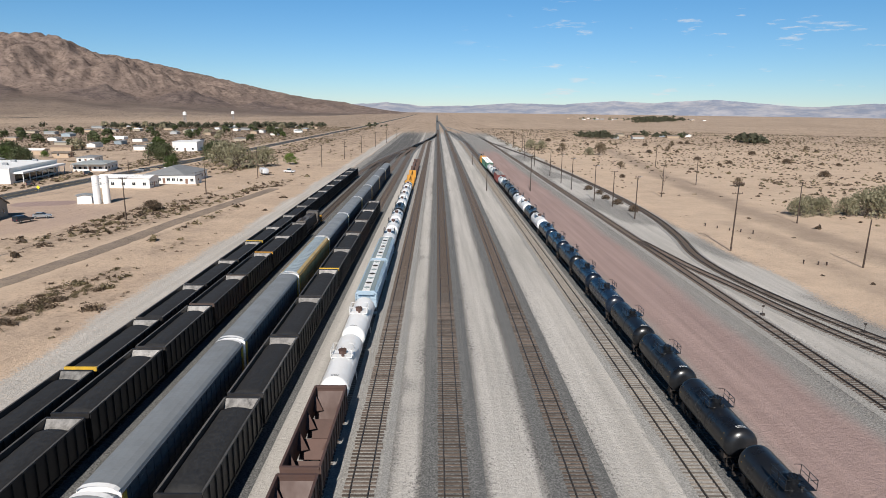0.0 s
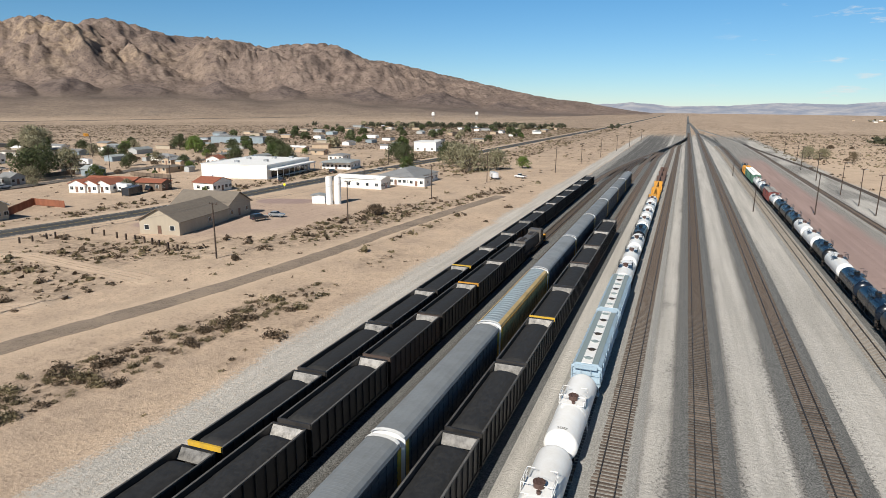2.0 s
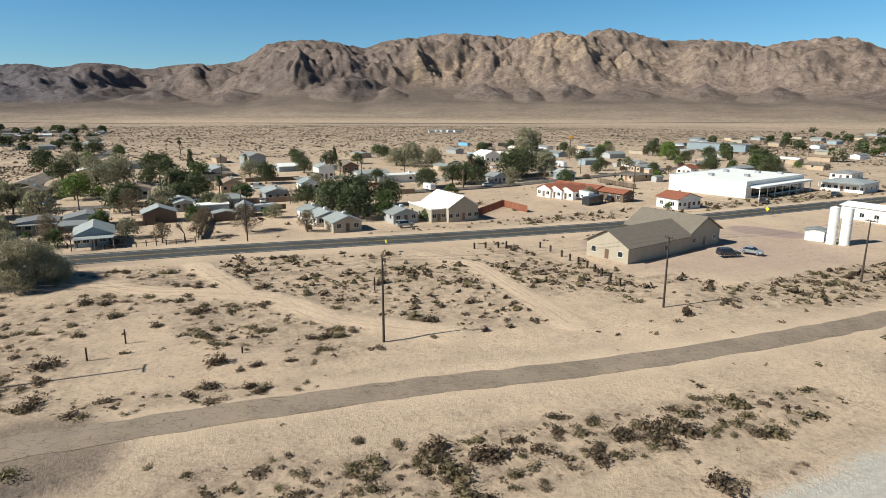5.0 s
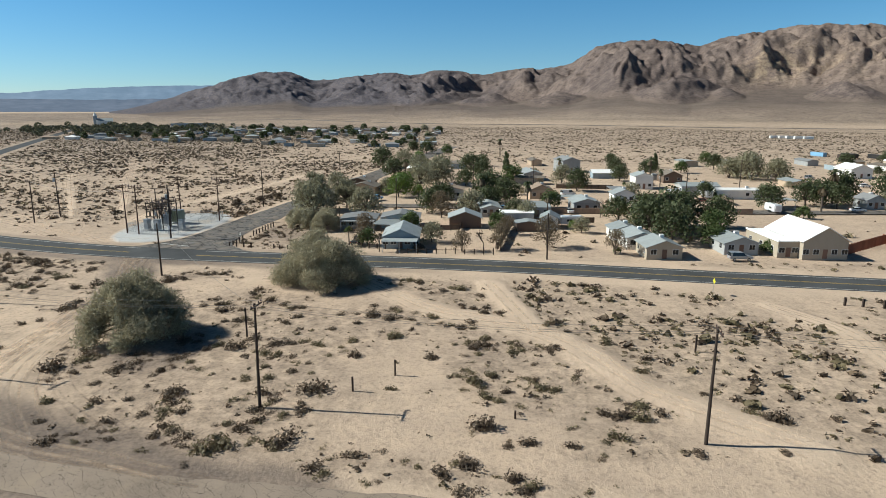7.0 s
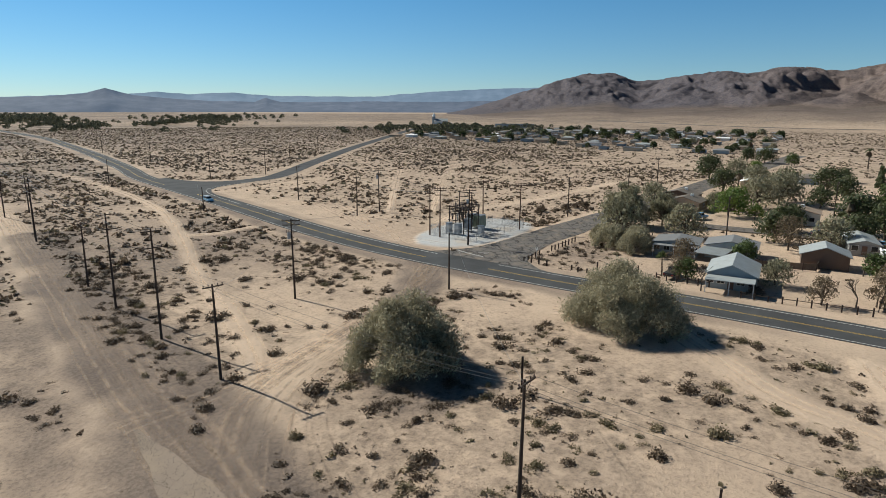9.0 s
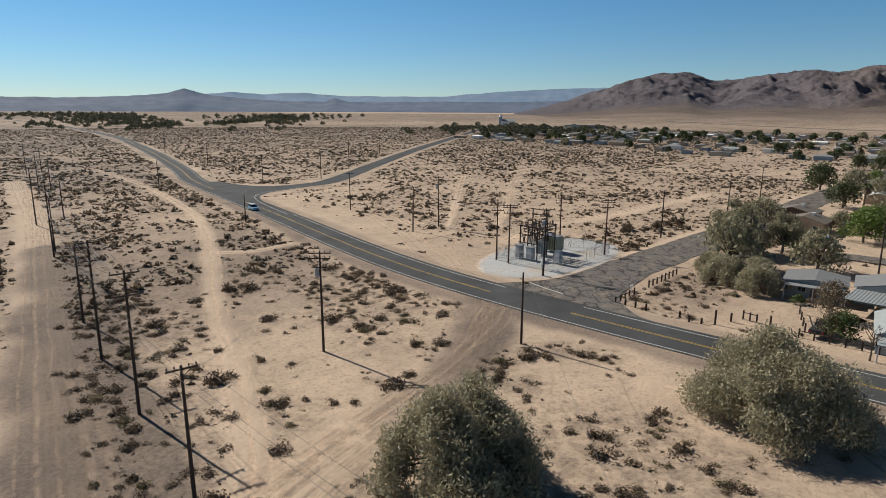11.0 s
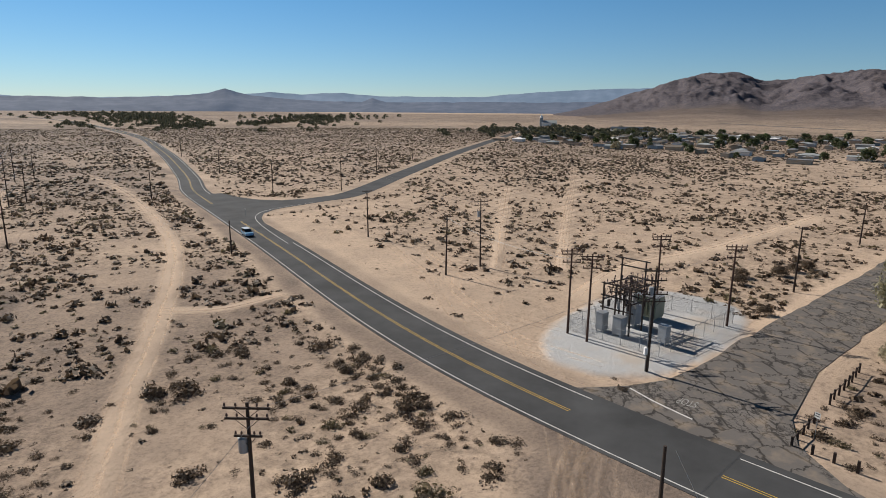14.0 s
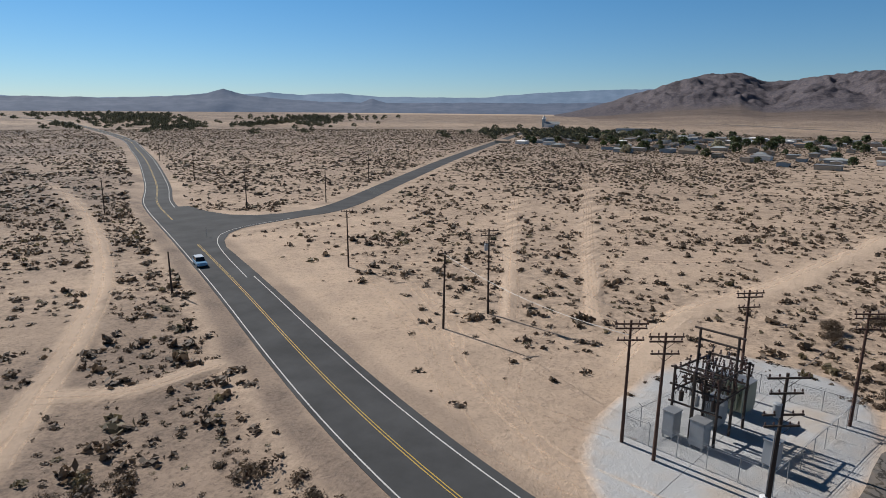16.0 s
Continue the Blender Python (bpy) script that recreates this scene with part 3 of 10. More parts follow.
scrub = np.clip((far - 260) / 380, 0, 1) * (0.75 + 0.35 * value_noise(GX, GY, 170, 21)) * np.clip(0.45 + (200 - GY) / 700 + np.clip(GX / 250, 0, 1), 0.45, 1)
scrub = np.maximum(scrub, np.clip((far - 420) / 350, 0, 1) * np.clip((60 - GY) / 200, 0, 1) * (0.85 + 0.15 * value_noise(GX, GY, 300, 22)))
scrub *= 1 - 0.85 * soft(np.abs(np.hypot(GX, GY) - 1400 + 90 * value_noise(GX, GY, 300, 88)), 70, 190) * (GX < -300) * (0.4 + 0.6 * value_noise(GX, GY, 90, 87))
lake_az = np.degrees(np.arctan2(40.0 + GX, -(GY - 40.0))) % 360
lake_r = np.hypot(GX + 40, GY - 40)
track = np.maximum(track, 0.95 * soft(np.abs(lake_r - 3800), 450, 700) * soft(np.abs(lake_az - 304), 12, 17))
scrub *= np.where(GX > 60, np.clip((far - 520) / 900, 0, 0.6), 1.0)
busy = np.maximum.reduce([gravel, track, pad_attr, soft(road_d, 7, 12), soft(line_dist(GX, GY, STREET), 5, 9), soft(old_d, 4, 8)])
GZ = -(0.16 * value_noise(GX, GY, 7, 31) + 0.30 * value_noise(GX, GY, 23, 32)) * (1 - np.clip(busy * 1.3, 0, 1)) * soft(far, 350, 500)
ni, nj = GX.shape
idx = np.arange(ni * nj).reshape(ni, nj)
quads = np.stack([idx[:-1, :-1], idx[1:, :-1], idx[1:, 1:], idx[:-1, 1:]], -1).reshape(-1, 4)
def ground_z(X, Y):
    """Height of the ground sheet under points of the plan."""
    i = np.clip(np.searchsorted(gx, X) - 1, 0, len(gx) - 2)
    j = np.clip(np.searchsorted(gy, Y) - 1, 0, len(gy) - 2)
    u = np.clip((X - gx[i]) / (gx[i + 1] - gx[i]), 0, 1)
    v = np.clip((Y - gy[j]) / (gy[j + 1] - gy[j]), 0, 1)
    return (GZ[i, j] * (1 - u) + GZ[i + 1, j] * u) * (1 - v) + (GZ[i, j + 1] * (1 - u) + GZ[i + 1, j + 1] * u) * v


ground = part("ground", mesh_np("ground", np.stack([GX, GY, GZ], -1).reshape(-1, 3), quads, M_SOIL,
              {"track": track.ravel(), "silt": silt.ravel(), "gravel": gravel.ravel(), "pale": pale.ravel(), "soot": soot.ravel(), "maroon": maroon.ravel(), "scrub": scrub.ravel(), "pad": pad_attr.ravel(), "litter": np.zeros(GX.size)}), M_SOIL)
tagged(ground, "pale sandy desert ground with worn tracks and yard gravel", "ground", kind="structure")


# ---- mountains ----
SKYLINE = [(-8, 0.1), (3.7, 0.1), (6.7, 0.28), (10.6, 0.66), (13.4, 1.2), (16.4, 1.85), (19.2, 2.46), (22, 3.05), (25, 3.7), (27.4, 3.95), (28.9, 4.75), (30.3, 5.18), (33.5, 5.08), (35.7, 4.71),
           (37.6, 5.11), (40.5, 5.4), (42.9, 5.31), (45.3, 5.9), (47.8, 6.5), (50.2, 5.9), (52.2, 6.35), (55.2, 5.75), (58.0, 6.0), (61.4, 6.2), (63.8, 5.9), (67.1, 5.5), (68.9, 4.85), (70.2, 5.15),
           (72.4, 5.5), (75.3, 5.4), (77.3, 4.95), (79, 3.7), (81.7, 3.2), (83.1, 3.38), (86.8, 2.75), (89, 3.1), (90.7, 3.18), (93.1, 2.68), (94.6, 2.97), (97.3, 2.7), (100, 2.32), (101.6, 2.18), (103.4, 2.88),
           (105.8, 2.86), (108.2, 2.3), (110.2, 1.6), (113, 0.9), (117, 0.3), (121, 0.05)]
sk_a, sk_e = np.array([a for a, e in SKYLINE]), np.array([e for a, e in SKYLINE])
ORIGIN = np.array([-40.0, 40.0])


def gradient_noise(X, Y, seed):
    """Perlin noise on arrays, about -0.7 to 0.7 on a unit lattice."""
    ang = np.random.RandomState(seed).rand(256, 256) * 2 * math.pi
    ca, sa = np.cos(ang), np.sin(ang)
    i, j = np.floor(X).astype(int), np.floor(Y).astype(int)
    fx, fy = X - i, Y - j

    def corner(di, dj):
        k, m = (i + di) % 256, (j + dj) % 256
        return ca[k, m] * (fx - di) + sa[k, m] * (fy - dj)

    u, v = fx ** 3 * (fx * (fx * 6 - 15) + 10), fy ** 3 * (fy * (fy * 6 - 15) + 10)
    top = corner(0, 0) * (1 - u) + corner(1, 0) * u
    return top * (1 - v) + (corner(0, 1) * (1 - u) + corner(1, 1) * u) * v


def bump_of(A, a, w):
    return np.exp(-((A - a) / w) ** 2)


def mountain_range():
    """Rounded, gullied desert hills behind a broad stony fan; the crest keeps to SKYLINE."""
    az = np.arange(-8, 121.01, 0.125)
    r = np.concatenate([np.linspace(1500, 2250, 24)[:-1], np.linspace(2250, 4150, 140), [4400, 4600]])
    A, Rr = np.meshgrid(az, r, indexing="ij")
    arc = np.radians(A) * 3200
    target = np.interp(az, sk_a, sk_e)
    T = target[:, None] * np.ones_like(Rr)
    wx = 90 * gradient_noise(arc / 520, Rr / 520, 1) + 30 * gradient_noise(arc / 170, Rr / 170, 2)
    wy = 90 * gradient_noise(arc / 520, Rr / 520, 3) + 30 * gradient_noise(arc / 170, Rr / 170, 4)
    P, Q = arc + wx, Rr + wy
    foot = 2620 + 190 * gradient_noise(arc / 620, arc * 0 + 0.5, 5) + 260 * bump_of(A, 84, 6) - 160 * bump_of(A, 74, 5) - 120 * bump_of(A, 30, 9) + 200 * bump_of(A, 63, 4)
    crest = 3800 + 170 * gradient_noise(arc / 800, arc * 0 + 3.5, 6) - 480 * bump_of(A, 74, 4.5) - 250 * bump_of(A, 31, 4)
    k = (Rr - foot) / (crest - foot)
    rise = np.clip(k, 0, 1)
    rise = rise ** 1.1 * (1.35 - 0.35 * rise)
    back = np.clip(1 - (k - 1) * 1.1, 0.2, 1)
    main = np.where(k < 1, rise, back)
    # spurs and gullies: rounded backs, sharp valleys
    b1 = np.abs(gradient_noise(P / 560, Q / 900, 11))
    b2 = np.abs(gradient_noise(P / 250 + 0.3 * b1, Q / 420, 12))
    b3 = np.abs(gradient_noise(P / 112, Q / 175, 13))
    b4 = np.abs(gradient_noise(P / 50, Q / 74, 14))
    b5 = gradient_noise(P / 26, Q / 34, 15)
    body = np.clip(k * 3.5, 0, 1)
    carve = 0.85 * (b1 - 0.24) - 0.66 * (b2 - 0.22) + 0.34 * (b3 - 0.2) - 0.17 * (b4 - 0.2) + 0.06 * b5
    h = main * (0.86 + 0.25 * (1 - rise)) + carve * body * (0.35 + 0.65 * np.sqrt(np.clip(main, 0, 1))) * np.where(k < 1, 1 - 0.45 * rise, 0.55)
    h = np.maximum(h, 0) * body
    # low foothills on the upper fan and a dark cone before the saddle
    hill = np.zeros_like(h)
    for a, w, rr, wr, top in ((70.4, 3.8, 2760, 430, 120), (66.8, 1.8, 2560, 200, 40), (58, 2.6, 2560, 230, 62), (54.5, 1.8, 2500, 190, 46), (50.8, 2.8, 2560, 220, 64), (46, 2.4, 2540, 200, 42), (40, 3.0, 2560, 260, 50), (34, 3.4, 2560, 260, 52),
                              (27, 3.2, 2600, 260, 58), (21, 4.5, 2680, 300, 62), (15, 3.5, 2800, 300, 36), (92, 3.4, 2860, 300, 72), (86, 2.6, 2800, 250, 66), (80.5, 2.6, 2700, 260, 54), (98, 3.6, 2950, 300, 66)):
        cone = np.clip(1 - np.hypot((A - a) / w + wx / 150, (Rr - rr) / wr + wy / 190), 0, 1)
        hill = np.maximum(hill, 0.75 * top * cone * (1.15 - 1.3 * b2 + 0.7 * b3 - 0.35 * b4))
    apron = (100 * np.clip(T / 5.5, 0, 1) ** 1.2 * np.clip((Rr - 1560) / 1250, 0, 1) ** 1.45) + 1.6 * gradient_noise(P / 60, Q / 160, 16) * np.clip((Rr - 1700) / 300, 0, 1) * np.clip(T / 2, 0, 1)
    # scale each bearing, smoothed over its neighbours, so that the crest stands where the skyline is
    want = np.maximum(31 + np.tan(np.radians(np.maximum(T, 0.05))) * Rr - apron, 0.5)
    ratio = np.where(h > 0.3, want / np.maximum(h, 1e-3), 1e9).min(1)
    ratio = np.where(ratio > 1e8, 0, ratio)
    win = np.hanning(25)
    smooth_ratio = np.convolve(np.pad(ratio, 12, mode="edge"), win / win.sum(), "valid")
    full = 0.7 * smooth_ratio + 0.3 * ratio
    reach = ((apron + h * full[:, None] - 33) / Rr).max(1)
    lift = np.where(reach > 0.006, np.tan(np.radians(target)) / np.maximum(reach, 0.006), 1.0)
    lift = np.convolve(np.pad(np.clip(lift, 0.85, 1.5), 12, mode="edge"), win / win.sum(), "valid")
    full = full * lift
    h = h * full[:, None] * np.clip((A - 0.5) / 7, 0, 1) * np.clip((119 - A) / 7, 0, 1)
    Z = apron + np.maximum(h, hill * np.clip(T - 0.6, 0, 1)) - 2.0 - 9.0 * np.clip((6 - A) / 5, 0, 1) - 9.0 * np.clip((A - 114) / 5, 0, 1)
    V = np.stack([ORIGIN[0] - np.sin(np.radians(A)) * Rr, ORIGIN[1] + np.cos(np.radians(A)) * Rr, Z], -1)
    patch = gradient_noise(P / 210, Q / 210, 21)
    fan = np.clip(1 - k * 9 + patch, 0, 1) * (1 - np.clip(hill / 12, 0, 1))
    plain = np.clip((2350 + 260 * patch - Rr) / 620, 0, 1)
    # mask of the darker rock with painted haze, stronger past bearing 64
    hazed_slate = np.clip((0.30 * np.clip((A - 28) / 10, 0, 1) + 0.55 * np.clip((A - 64) / 5, 0, 1)) * np.clip(k * 6, 0, 1) * (0.85 + 0.9 * patch) + 0.75 * (hill > h) * np.clip(hill / 15, 0, 1), 0, 1)
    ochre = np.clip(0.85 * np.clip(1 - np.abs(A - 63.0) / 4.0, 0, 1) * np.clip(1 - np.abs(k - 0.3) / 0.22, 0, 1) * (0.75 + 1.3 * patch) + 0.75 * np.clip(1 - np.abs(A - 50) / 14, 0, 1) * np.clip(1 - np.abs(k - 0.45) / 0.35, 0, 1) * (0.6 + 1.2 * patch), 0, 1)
    hazed_slate *= 1 - ochre
    n, m = A.shape
    g = np.arange(n * m).reshape(n, m)
    q = np.stack([g[:-1, :-1], g[:-1, 1:], g[1:, 1:], g[1:, :-1]], -1).reshape(-1, 4)
    # blue is a painted haze tint that grows with the bearing
    me = mesh_np("mountain_range", V.reshape(-1, 3), q, M_ROCK, {"fan": fan.ravel(), "ochre": ochre.ravel(), "hazed_slate": hazed_slate.ravel(), "plain": plain.ravel(), "blue": np.clip((A - 84) / 12, 0, 1).ravel()}, True)
    return tagged(part("mountain_range", me, M_ROCK), "brown rocky desert mountains with eroded gullies", "mountains", kind="structure")


def far_ridge(name, rows, radius, mat, seed, label):
    a0, a1 = rows[0][0], rows[-1][0]
    az = np.arange(a0, a1 + 0.01, 0.12)
    el = np.interp(az, [r[0] for r in rows], [r[1] for r in rows])
    verts, faces = [], []
    steps = 7
    for i, (a, e) in enumerate(zip(az, el)):
        top = 31 + math.tan(radians(e + 0.06 * noise.fractal(Vector((a * 0.7, seed, 0)), 1.0, 2.0, 4))) * radius
        for j in range(steps):
            f = j / (steps - 1)
            r = radius - 450 * (1 - f) + 22 * noise.noise(Vector((a * 0.6, j * 0.9, seed)))
            z = -4 + (top + 4) * f ** 0.8 * (1 if j == steps - 1 else 0.92 + 0.1 * noise.noise(Vector((a * 1.1, j, seed + 3))))
            verts.append((ORIGIN[0] - math.sin(radians(a)) * r, ORIGIN[1] + math.cos(radians(a)) * r, z))
        if i:
            for j in range(steps - 1):
                k = i * steps + j
                faces.append((k - steps, k - steps + 1, k + 1, k))
    return tagged(part(name, mesh_np(name, verts, faces, mat, None, True), mat), label, "mountains", kind="structure")


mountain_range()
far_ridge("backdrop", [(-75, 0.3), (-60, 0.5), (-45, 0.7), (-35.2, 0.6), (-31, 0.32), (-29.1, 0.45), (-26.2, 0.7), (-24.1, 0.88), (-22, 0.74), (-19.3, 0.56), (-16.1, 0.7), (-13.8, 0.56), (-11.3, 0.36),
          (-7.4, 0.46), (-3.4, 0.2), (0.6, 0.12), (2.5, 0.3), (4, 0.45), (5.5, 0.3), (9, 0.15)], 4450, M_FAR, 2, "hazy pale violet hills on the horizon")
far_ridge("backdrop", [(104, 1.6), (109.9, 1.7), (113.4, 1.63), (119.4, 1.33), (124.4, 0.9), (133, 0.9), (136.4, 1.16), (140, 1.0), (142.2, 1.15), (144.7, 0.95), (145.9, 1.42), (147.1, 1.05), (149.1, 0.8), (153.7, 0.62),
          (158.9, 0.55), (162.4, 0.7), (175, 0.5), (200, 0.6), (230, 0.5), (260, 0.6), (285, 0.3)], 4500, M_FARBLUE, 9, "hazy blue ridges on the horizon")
far_ridge("backdrop", [(103, 0.5), (108, 0.75), (113, 0.6), (119, 0.45), (124, 0.5), (129, 0.42), (132.4, 0.4), (133.6, 0.72), (134.6, 0.42), (138, 0.45), (141, 0.62), (144, 0.9), (145.9, 1.4), (147.2, 0.98), (149.5, 0.75), (154, 0.55), (160, 0.62), (165, 0.4), (175, 0.3)], 4250, M_NEARBLUE, 15, "dark haze-blue hills with a peak on the horizon")

# ---- roads ----
def eased(line, reach, times=2):
    """Evens out small kinks of a line."""
    for _ in range(times):
        line = [sum(line[max(0, i - min(reach, i, len(line) - 1 - i)):i + min(reach, i, len(line) - 1 - i) + 1], Vector()) / (2 * min(reach, i, len(line) - 1 - i) + 1) for i in range(len(line))]
    return line


hw = eased(curve_pts(HIGHWAY, 4.0), 4)
road = tagged(strip("road", hw, -4.6, 5.15, 0.06, M_ROAD, 0.12, 0.05), "dark grey two-lane asphalt highway", "road", kind="structure")
fk = curve_pts(FORK, 3.0)
road_b = tagged(strip("road", fk, -4.6, 4.6, 0.05, M_ROAD, 0.12, 0.12), "grey asphalt side road joining the highway", "road", kind="structure")
st = curve_pts(STREET, 3.0)
road_c = tagged(strip("road", st, -5.5, 5.5, 0.05, M_STREET, 0.1, 0.5), "cracked and patched asphalt town street", "road", kind="structure")
od = curve_pts(OLD_ROAD, 2.0)
yard_street = tagged(strip("road", eased(curve_pts([(-247, 24), (-242, 88), (-238, 119), (-236, 151), (-236, 190), (-241, 220), (-250, 262), (-262, 330)], 3.0), 4), -3.3, 3.3, 0.04, M_STREET, 0.1, 0.4), "dusty grey asphalt back street", "road", kind="structure")
road_d_ob = tagged(strip("road", od, -2.3, 2.3, 0.045, M_OLDROAD, 0.1, 0.45, 0.12), "old cracked asphalt track half covered with sand", "road", kind="structure")



def rut_material(name, a, b):
    """Loose soil turned over by wheels; it thins out to the sides and along the way."""
    m, nt, bs = blank(name, 0.97)
    bs.inputs["Specular IOR Level"].default_value = 0.1
    pos = position(nt)
    fine = noise_of(nt, pos, 3.5, 4, 0.65)
    nt.links.new(ramp_mix(nt, ranged(nt, fine, 0.4, 0.62), a, b), bs.inputs["Base Color"])
    gone = noise_of(nt, pos, 0.45, 5, 0.65)
    cover = calc(nt, "MULTIPLY", calc(nt, "MULTIPLY", attr(nt, "core"), ranged(nt, gone, 0.38, 0.64)), 0.55)
    nt.links.new(cover, bs.inputs["Alpha"])
    return m


M_RUTDARK = rut_material("rutted_brown_soil", (0.33, 0.255, 0.2), (0.25, 0.195, 0.155))
M_RUTSILT = rut_material("rutted_grey_silt", (0.2, 0.156, 0.13), (0.13, 0.103, 0.087))
M_RUT = rut_material("rutted_soil", (0.44, 0.335, 0.255), (0.35, 0.265, 0.2))
M_RUTPALE = rut_material("pale_rutted_sand", (0.68, 0.53, 0.40), (0.58, 0.45, 0.335))


def tyre_rut(pts, shift, lift, mat, width=0.3):
    """A pair of shallow wheel ruts along a line, pressed into the soil."""
    rows, faces, core = [], [], []
    line = curve_pts(pts, 1.2)
    ns = sides(line)
    for side in (-0.78, 0.78):
        b = len(rows)
        for p, n in zip(line, ns):
            w = shift + side + 0.5 * noise.noise(p * 0.09 + Vector((shift * 3, 0, 0)))
            for o, c in ((-width, 0.0), (0.0, 1.0), (width, 0.0)):
                rows.append((p.x + n.x * (w + o), p.y + n.y * (w + o), 0.0))
                core.append(c)
        for i in range(len(line) - 1):
            for j in (0, 1):
                q = b + 3 * i + j
                faces.append((q, q + 1, q + 4, q + 3))
    V = np.array(rows)
    V[:, 2] = ground_z(V[:, 0], V[:, 1]) + lift
    ob = tagged(part("track", mesh_np("track", V, np.array(faces), mat, {"core": core}), None), "faint wheel ruts worn into the sand", "tyre tracks", kind="structure")
    ob.visible_shadow = False
    return ob


rut_rs = random.Random(12)
rut_lines = []
for pts, half in DIRT_TRACKS:
    for k in range(2 if half < 3 else 7):
        rut_lines.append((pts, rut_rs.uniform(-0.7, 0.7) * half))
for k in range(9):  # the crossing to the highway, fanning out over the sand
    e = rut_rs.uniform(-7, 10)
    rut_lines.append(([(-174, -13 + rut_rs.uniform(-4, 5)), (-163, -8 + rut_rs.uniform(-2, 2)), (-150, -4 + 0.25 * e), (-134, -2 + 0.4 * e), (-112, 1 + 0.8 * e), (-98, 5 + 2.0 * e)], 0.0))
for a, b, c in ((-206, -52, -3), (-198, -46, 4), (-214, -60, 7), (-203, -58, 1)):  # turning marks north-west of the highway
    rut_lines.append(([(a - 24, b - 30), (a - 9, b - 8), (a + 2, b + 5 + c), (a + 13, b + 20), (a + 15, b + 34)], 0.0))
rut_lines.append(([(-232, -100), (-262, -66), (-285, -38), (-300, -20)], 0.0))
rut_lines.append(([(-218, -48), (-248, -52), (-290, -64), (-340, -80)], 0.0))
for k in range(6):  # long marks fanning over the bare turning place
    e = rut_rs.uniform(-6, 6)
    rut_lines.append(([(-92 + 0.3 * e, 30 + e), (-97 + 0.5 * e, 14 + 0.8 * e), (-103 + 0.7 * e, 0 + 0.4 * e), (-110 + 0.6 * e, -18 + 0.2 * e), (-119 + 0.6 * e, -42)], 0.0))
silty = [line for line in rut_lines if line[0] is DIRT_TRACKS[0][0] or line[0] is DIRT_TRACKS[1][0] or line[0][0][0] in (-174,) or len(line[0]) == 5 and line[0][0][1] > 20]
for k, (pts, shift) in enumerate(rut_lines):
    tyre_rut(pts, shift, 0.014 + 0.0009 * k, (M_RUTSILT, M_RUTSILT, M_RUT)[k % 3] if (pts, shift) in silty else (M_RUT, M_RUTDARK, M_RUT, M_RUTDARK, M_RUTPALE)[k % 5], 0.22 + 0.05 * (k % 4))

# ---- road markings ----
def dashes(name, line, off, width, z, mat, parent, label, solid=True):
    step = 1 if solid else 4
    for k in ([0] if solid else range(0, len(line) - 4, step)):
        piece = line if solid else line[k:k + 2]
        part(name, mesh_np(name, *ribbon(piece, off - width / 2, off + width / 2, z), mat), mat, parent, label)


cut = [i for i, p in enumerate(hw) if -186 < p.y < -110]
side_cut = [i for i, p in enumerate(hw) if -12 < p.y < 3]
for seg in (hw[:cut[0] - 2], hw[cut[-1] + 1:side_cut[0]], hw[side_cut[-1]:]):
    dashes("edge_line", seg, 4.05, 0.16, 0.066, M_WHITELINE, road, "worn white edge line")
dashes("edge_line", hw, -4.05, 0.16, 0.066, M_WHITELINE, road, "worn white edge line")
for off in (-0.17, 0.17):
    for seg in (hw[:cut[0] + 4], hw[cut[-1] - 7:side_cut[0]], hw[side_cut[-1]:]):
        dashes("centre_line", seg, off, 0.11, 0.066, M_YELLOWLINE, road, "yellow centre line")
# the return of the white line round the corner of the side road
corner = curve_pts([(-211.5, -106), (-218.2, -122), (-223.2, -133), (-227.5, -140.5), (-232.5, -146.2), (-239, -149.6), (-247, -150.9), (-258, -151.2)], 1.0)
bm_corner = mesh_np("edge_line", *ribbon(corner, -0.08, 0.08, 0.068), M_WHITELINE)
part("edge_line", bm_corner, M_WHITELINE, road, "worn white edge line")
apron = bmesh.new()
fan_pts = [(-258, -150.3), (-247, -150), (-240, -148.6), (-233.6, -145), (-228.4, -139), (-224, -131.5), (-219, -120), (-214, -122), (-232, -165), (-246, -197), (-251.5, -194), (-249.6, -180), (-250.5, -170), (-255, -163), (-262, -160), (-272, -159.8), (-270, -151)]
apron.faces.new([apron.verts.new((x, y, 0.055)) for x, y in fan_pts])
part("apron", apron, M_ROAD, road_b, "asphalt flare at the junction")

flare = bmesh.new()
flare_pts = [(-179.5, -24), (-183.1, -17.5), (-187, -13.4), (-191.5, -10.4), (-198, -8.6), (-207, -7.0), (-208, -2), (-207, 3.6), (-198, 3.4), (-190, 3.2), (-184.5, 4.6), (-179.5, 9), (-175.6, 16), (-174.5, 6), (-176, -8)]
flare.faces.new([flare.verts.new((x, y, 0.056)) for x, y in flare_pts[::-1]])
part("apron", flare, M_STREET, road_c, "cracked asphalt flare at the corner")

stop_line = curve_pts([(-186.6, -13.0), (-185.0, -9.6), (-183.4, -5.0)], 1.0)
part("stop_line", mesh_np("stop_line", *ribbon(stop_line, -0.13, 0.13, 0.064), M_WHITELINE), None, road_c, "worn white stop line")
word = bpy.data.curves.new("stop_word", "FONT")
word.body, word.size, word.align_x, word.align_y = "STOP", 1.5, "CENTER", "CENTER"
word_src = bpy.data.objects.new("stop_word", word)
word_me = bpy.data.meshes.new_from_object(word_src)
bpy.data.objects.remove(word_src)
word_me.materials.clear()
word_me.materials.append(M_WORNWHITE)
stop_word = part("stop_word", word_me, None, road_c, "worn white word STOP on the asphalt")
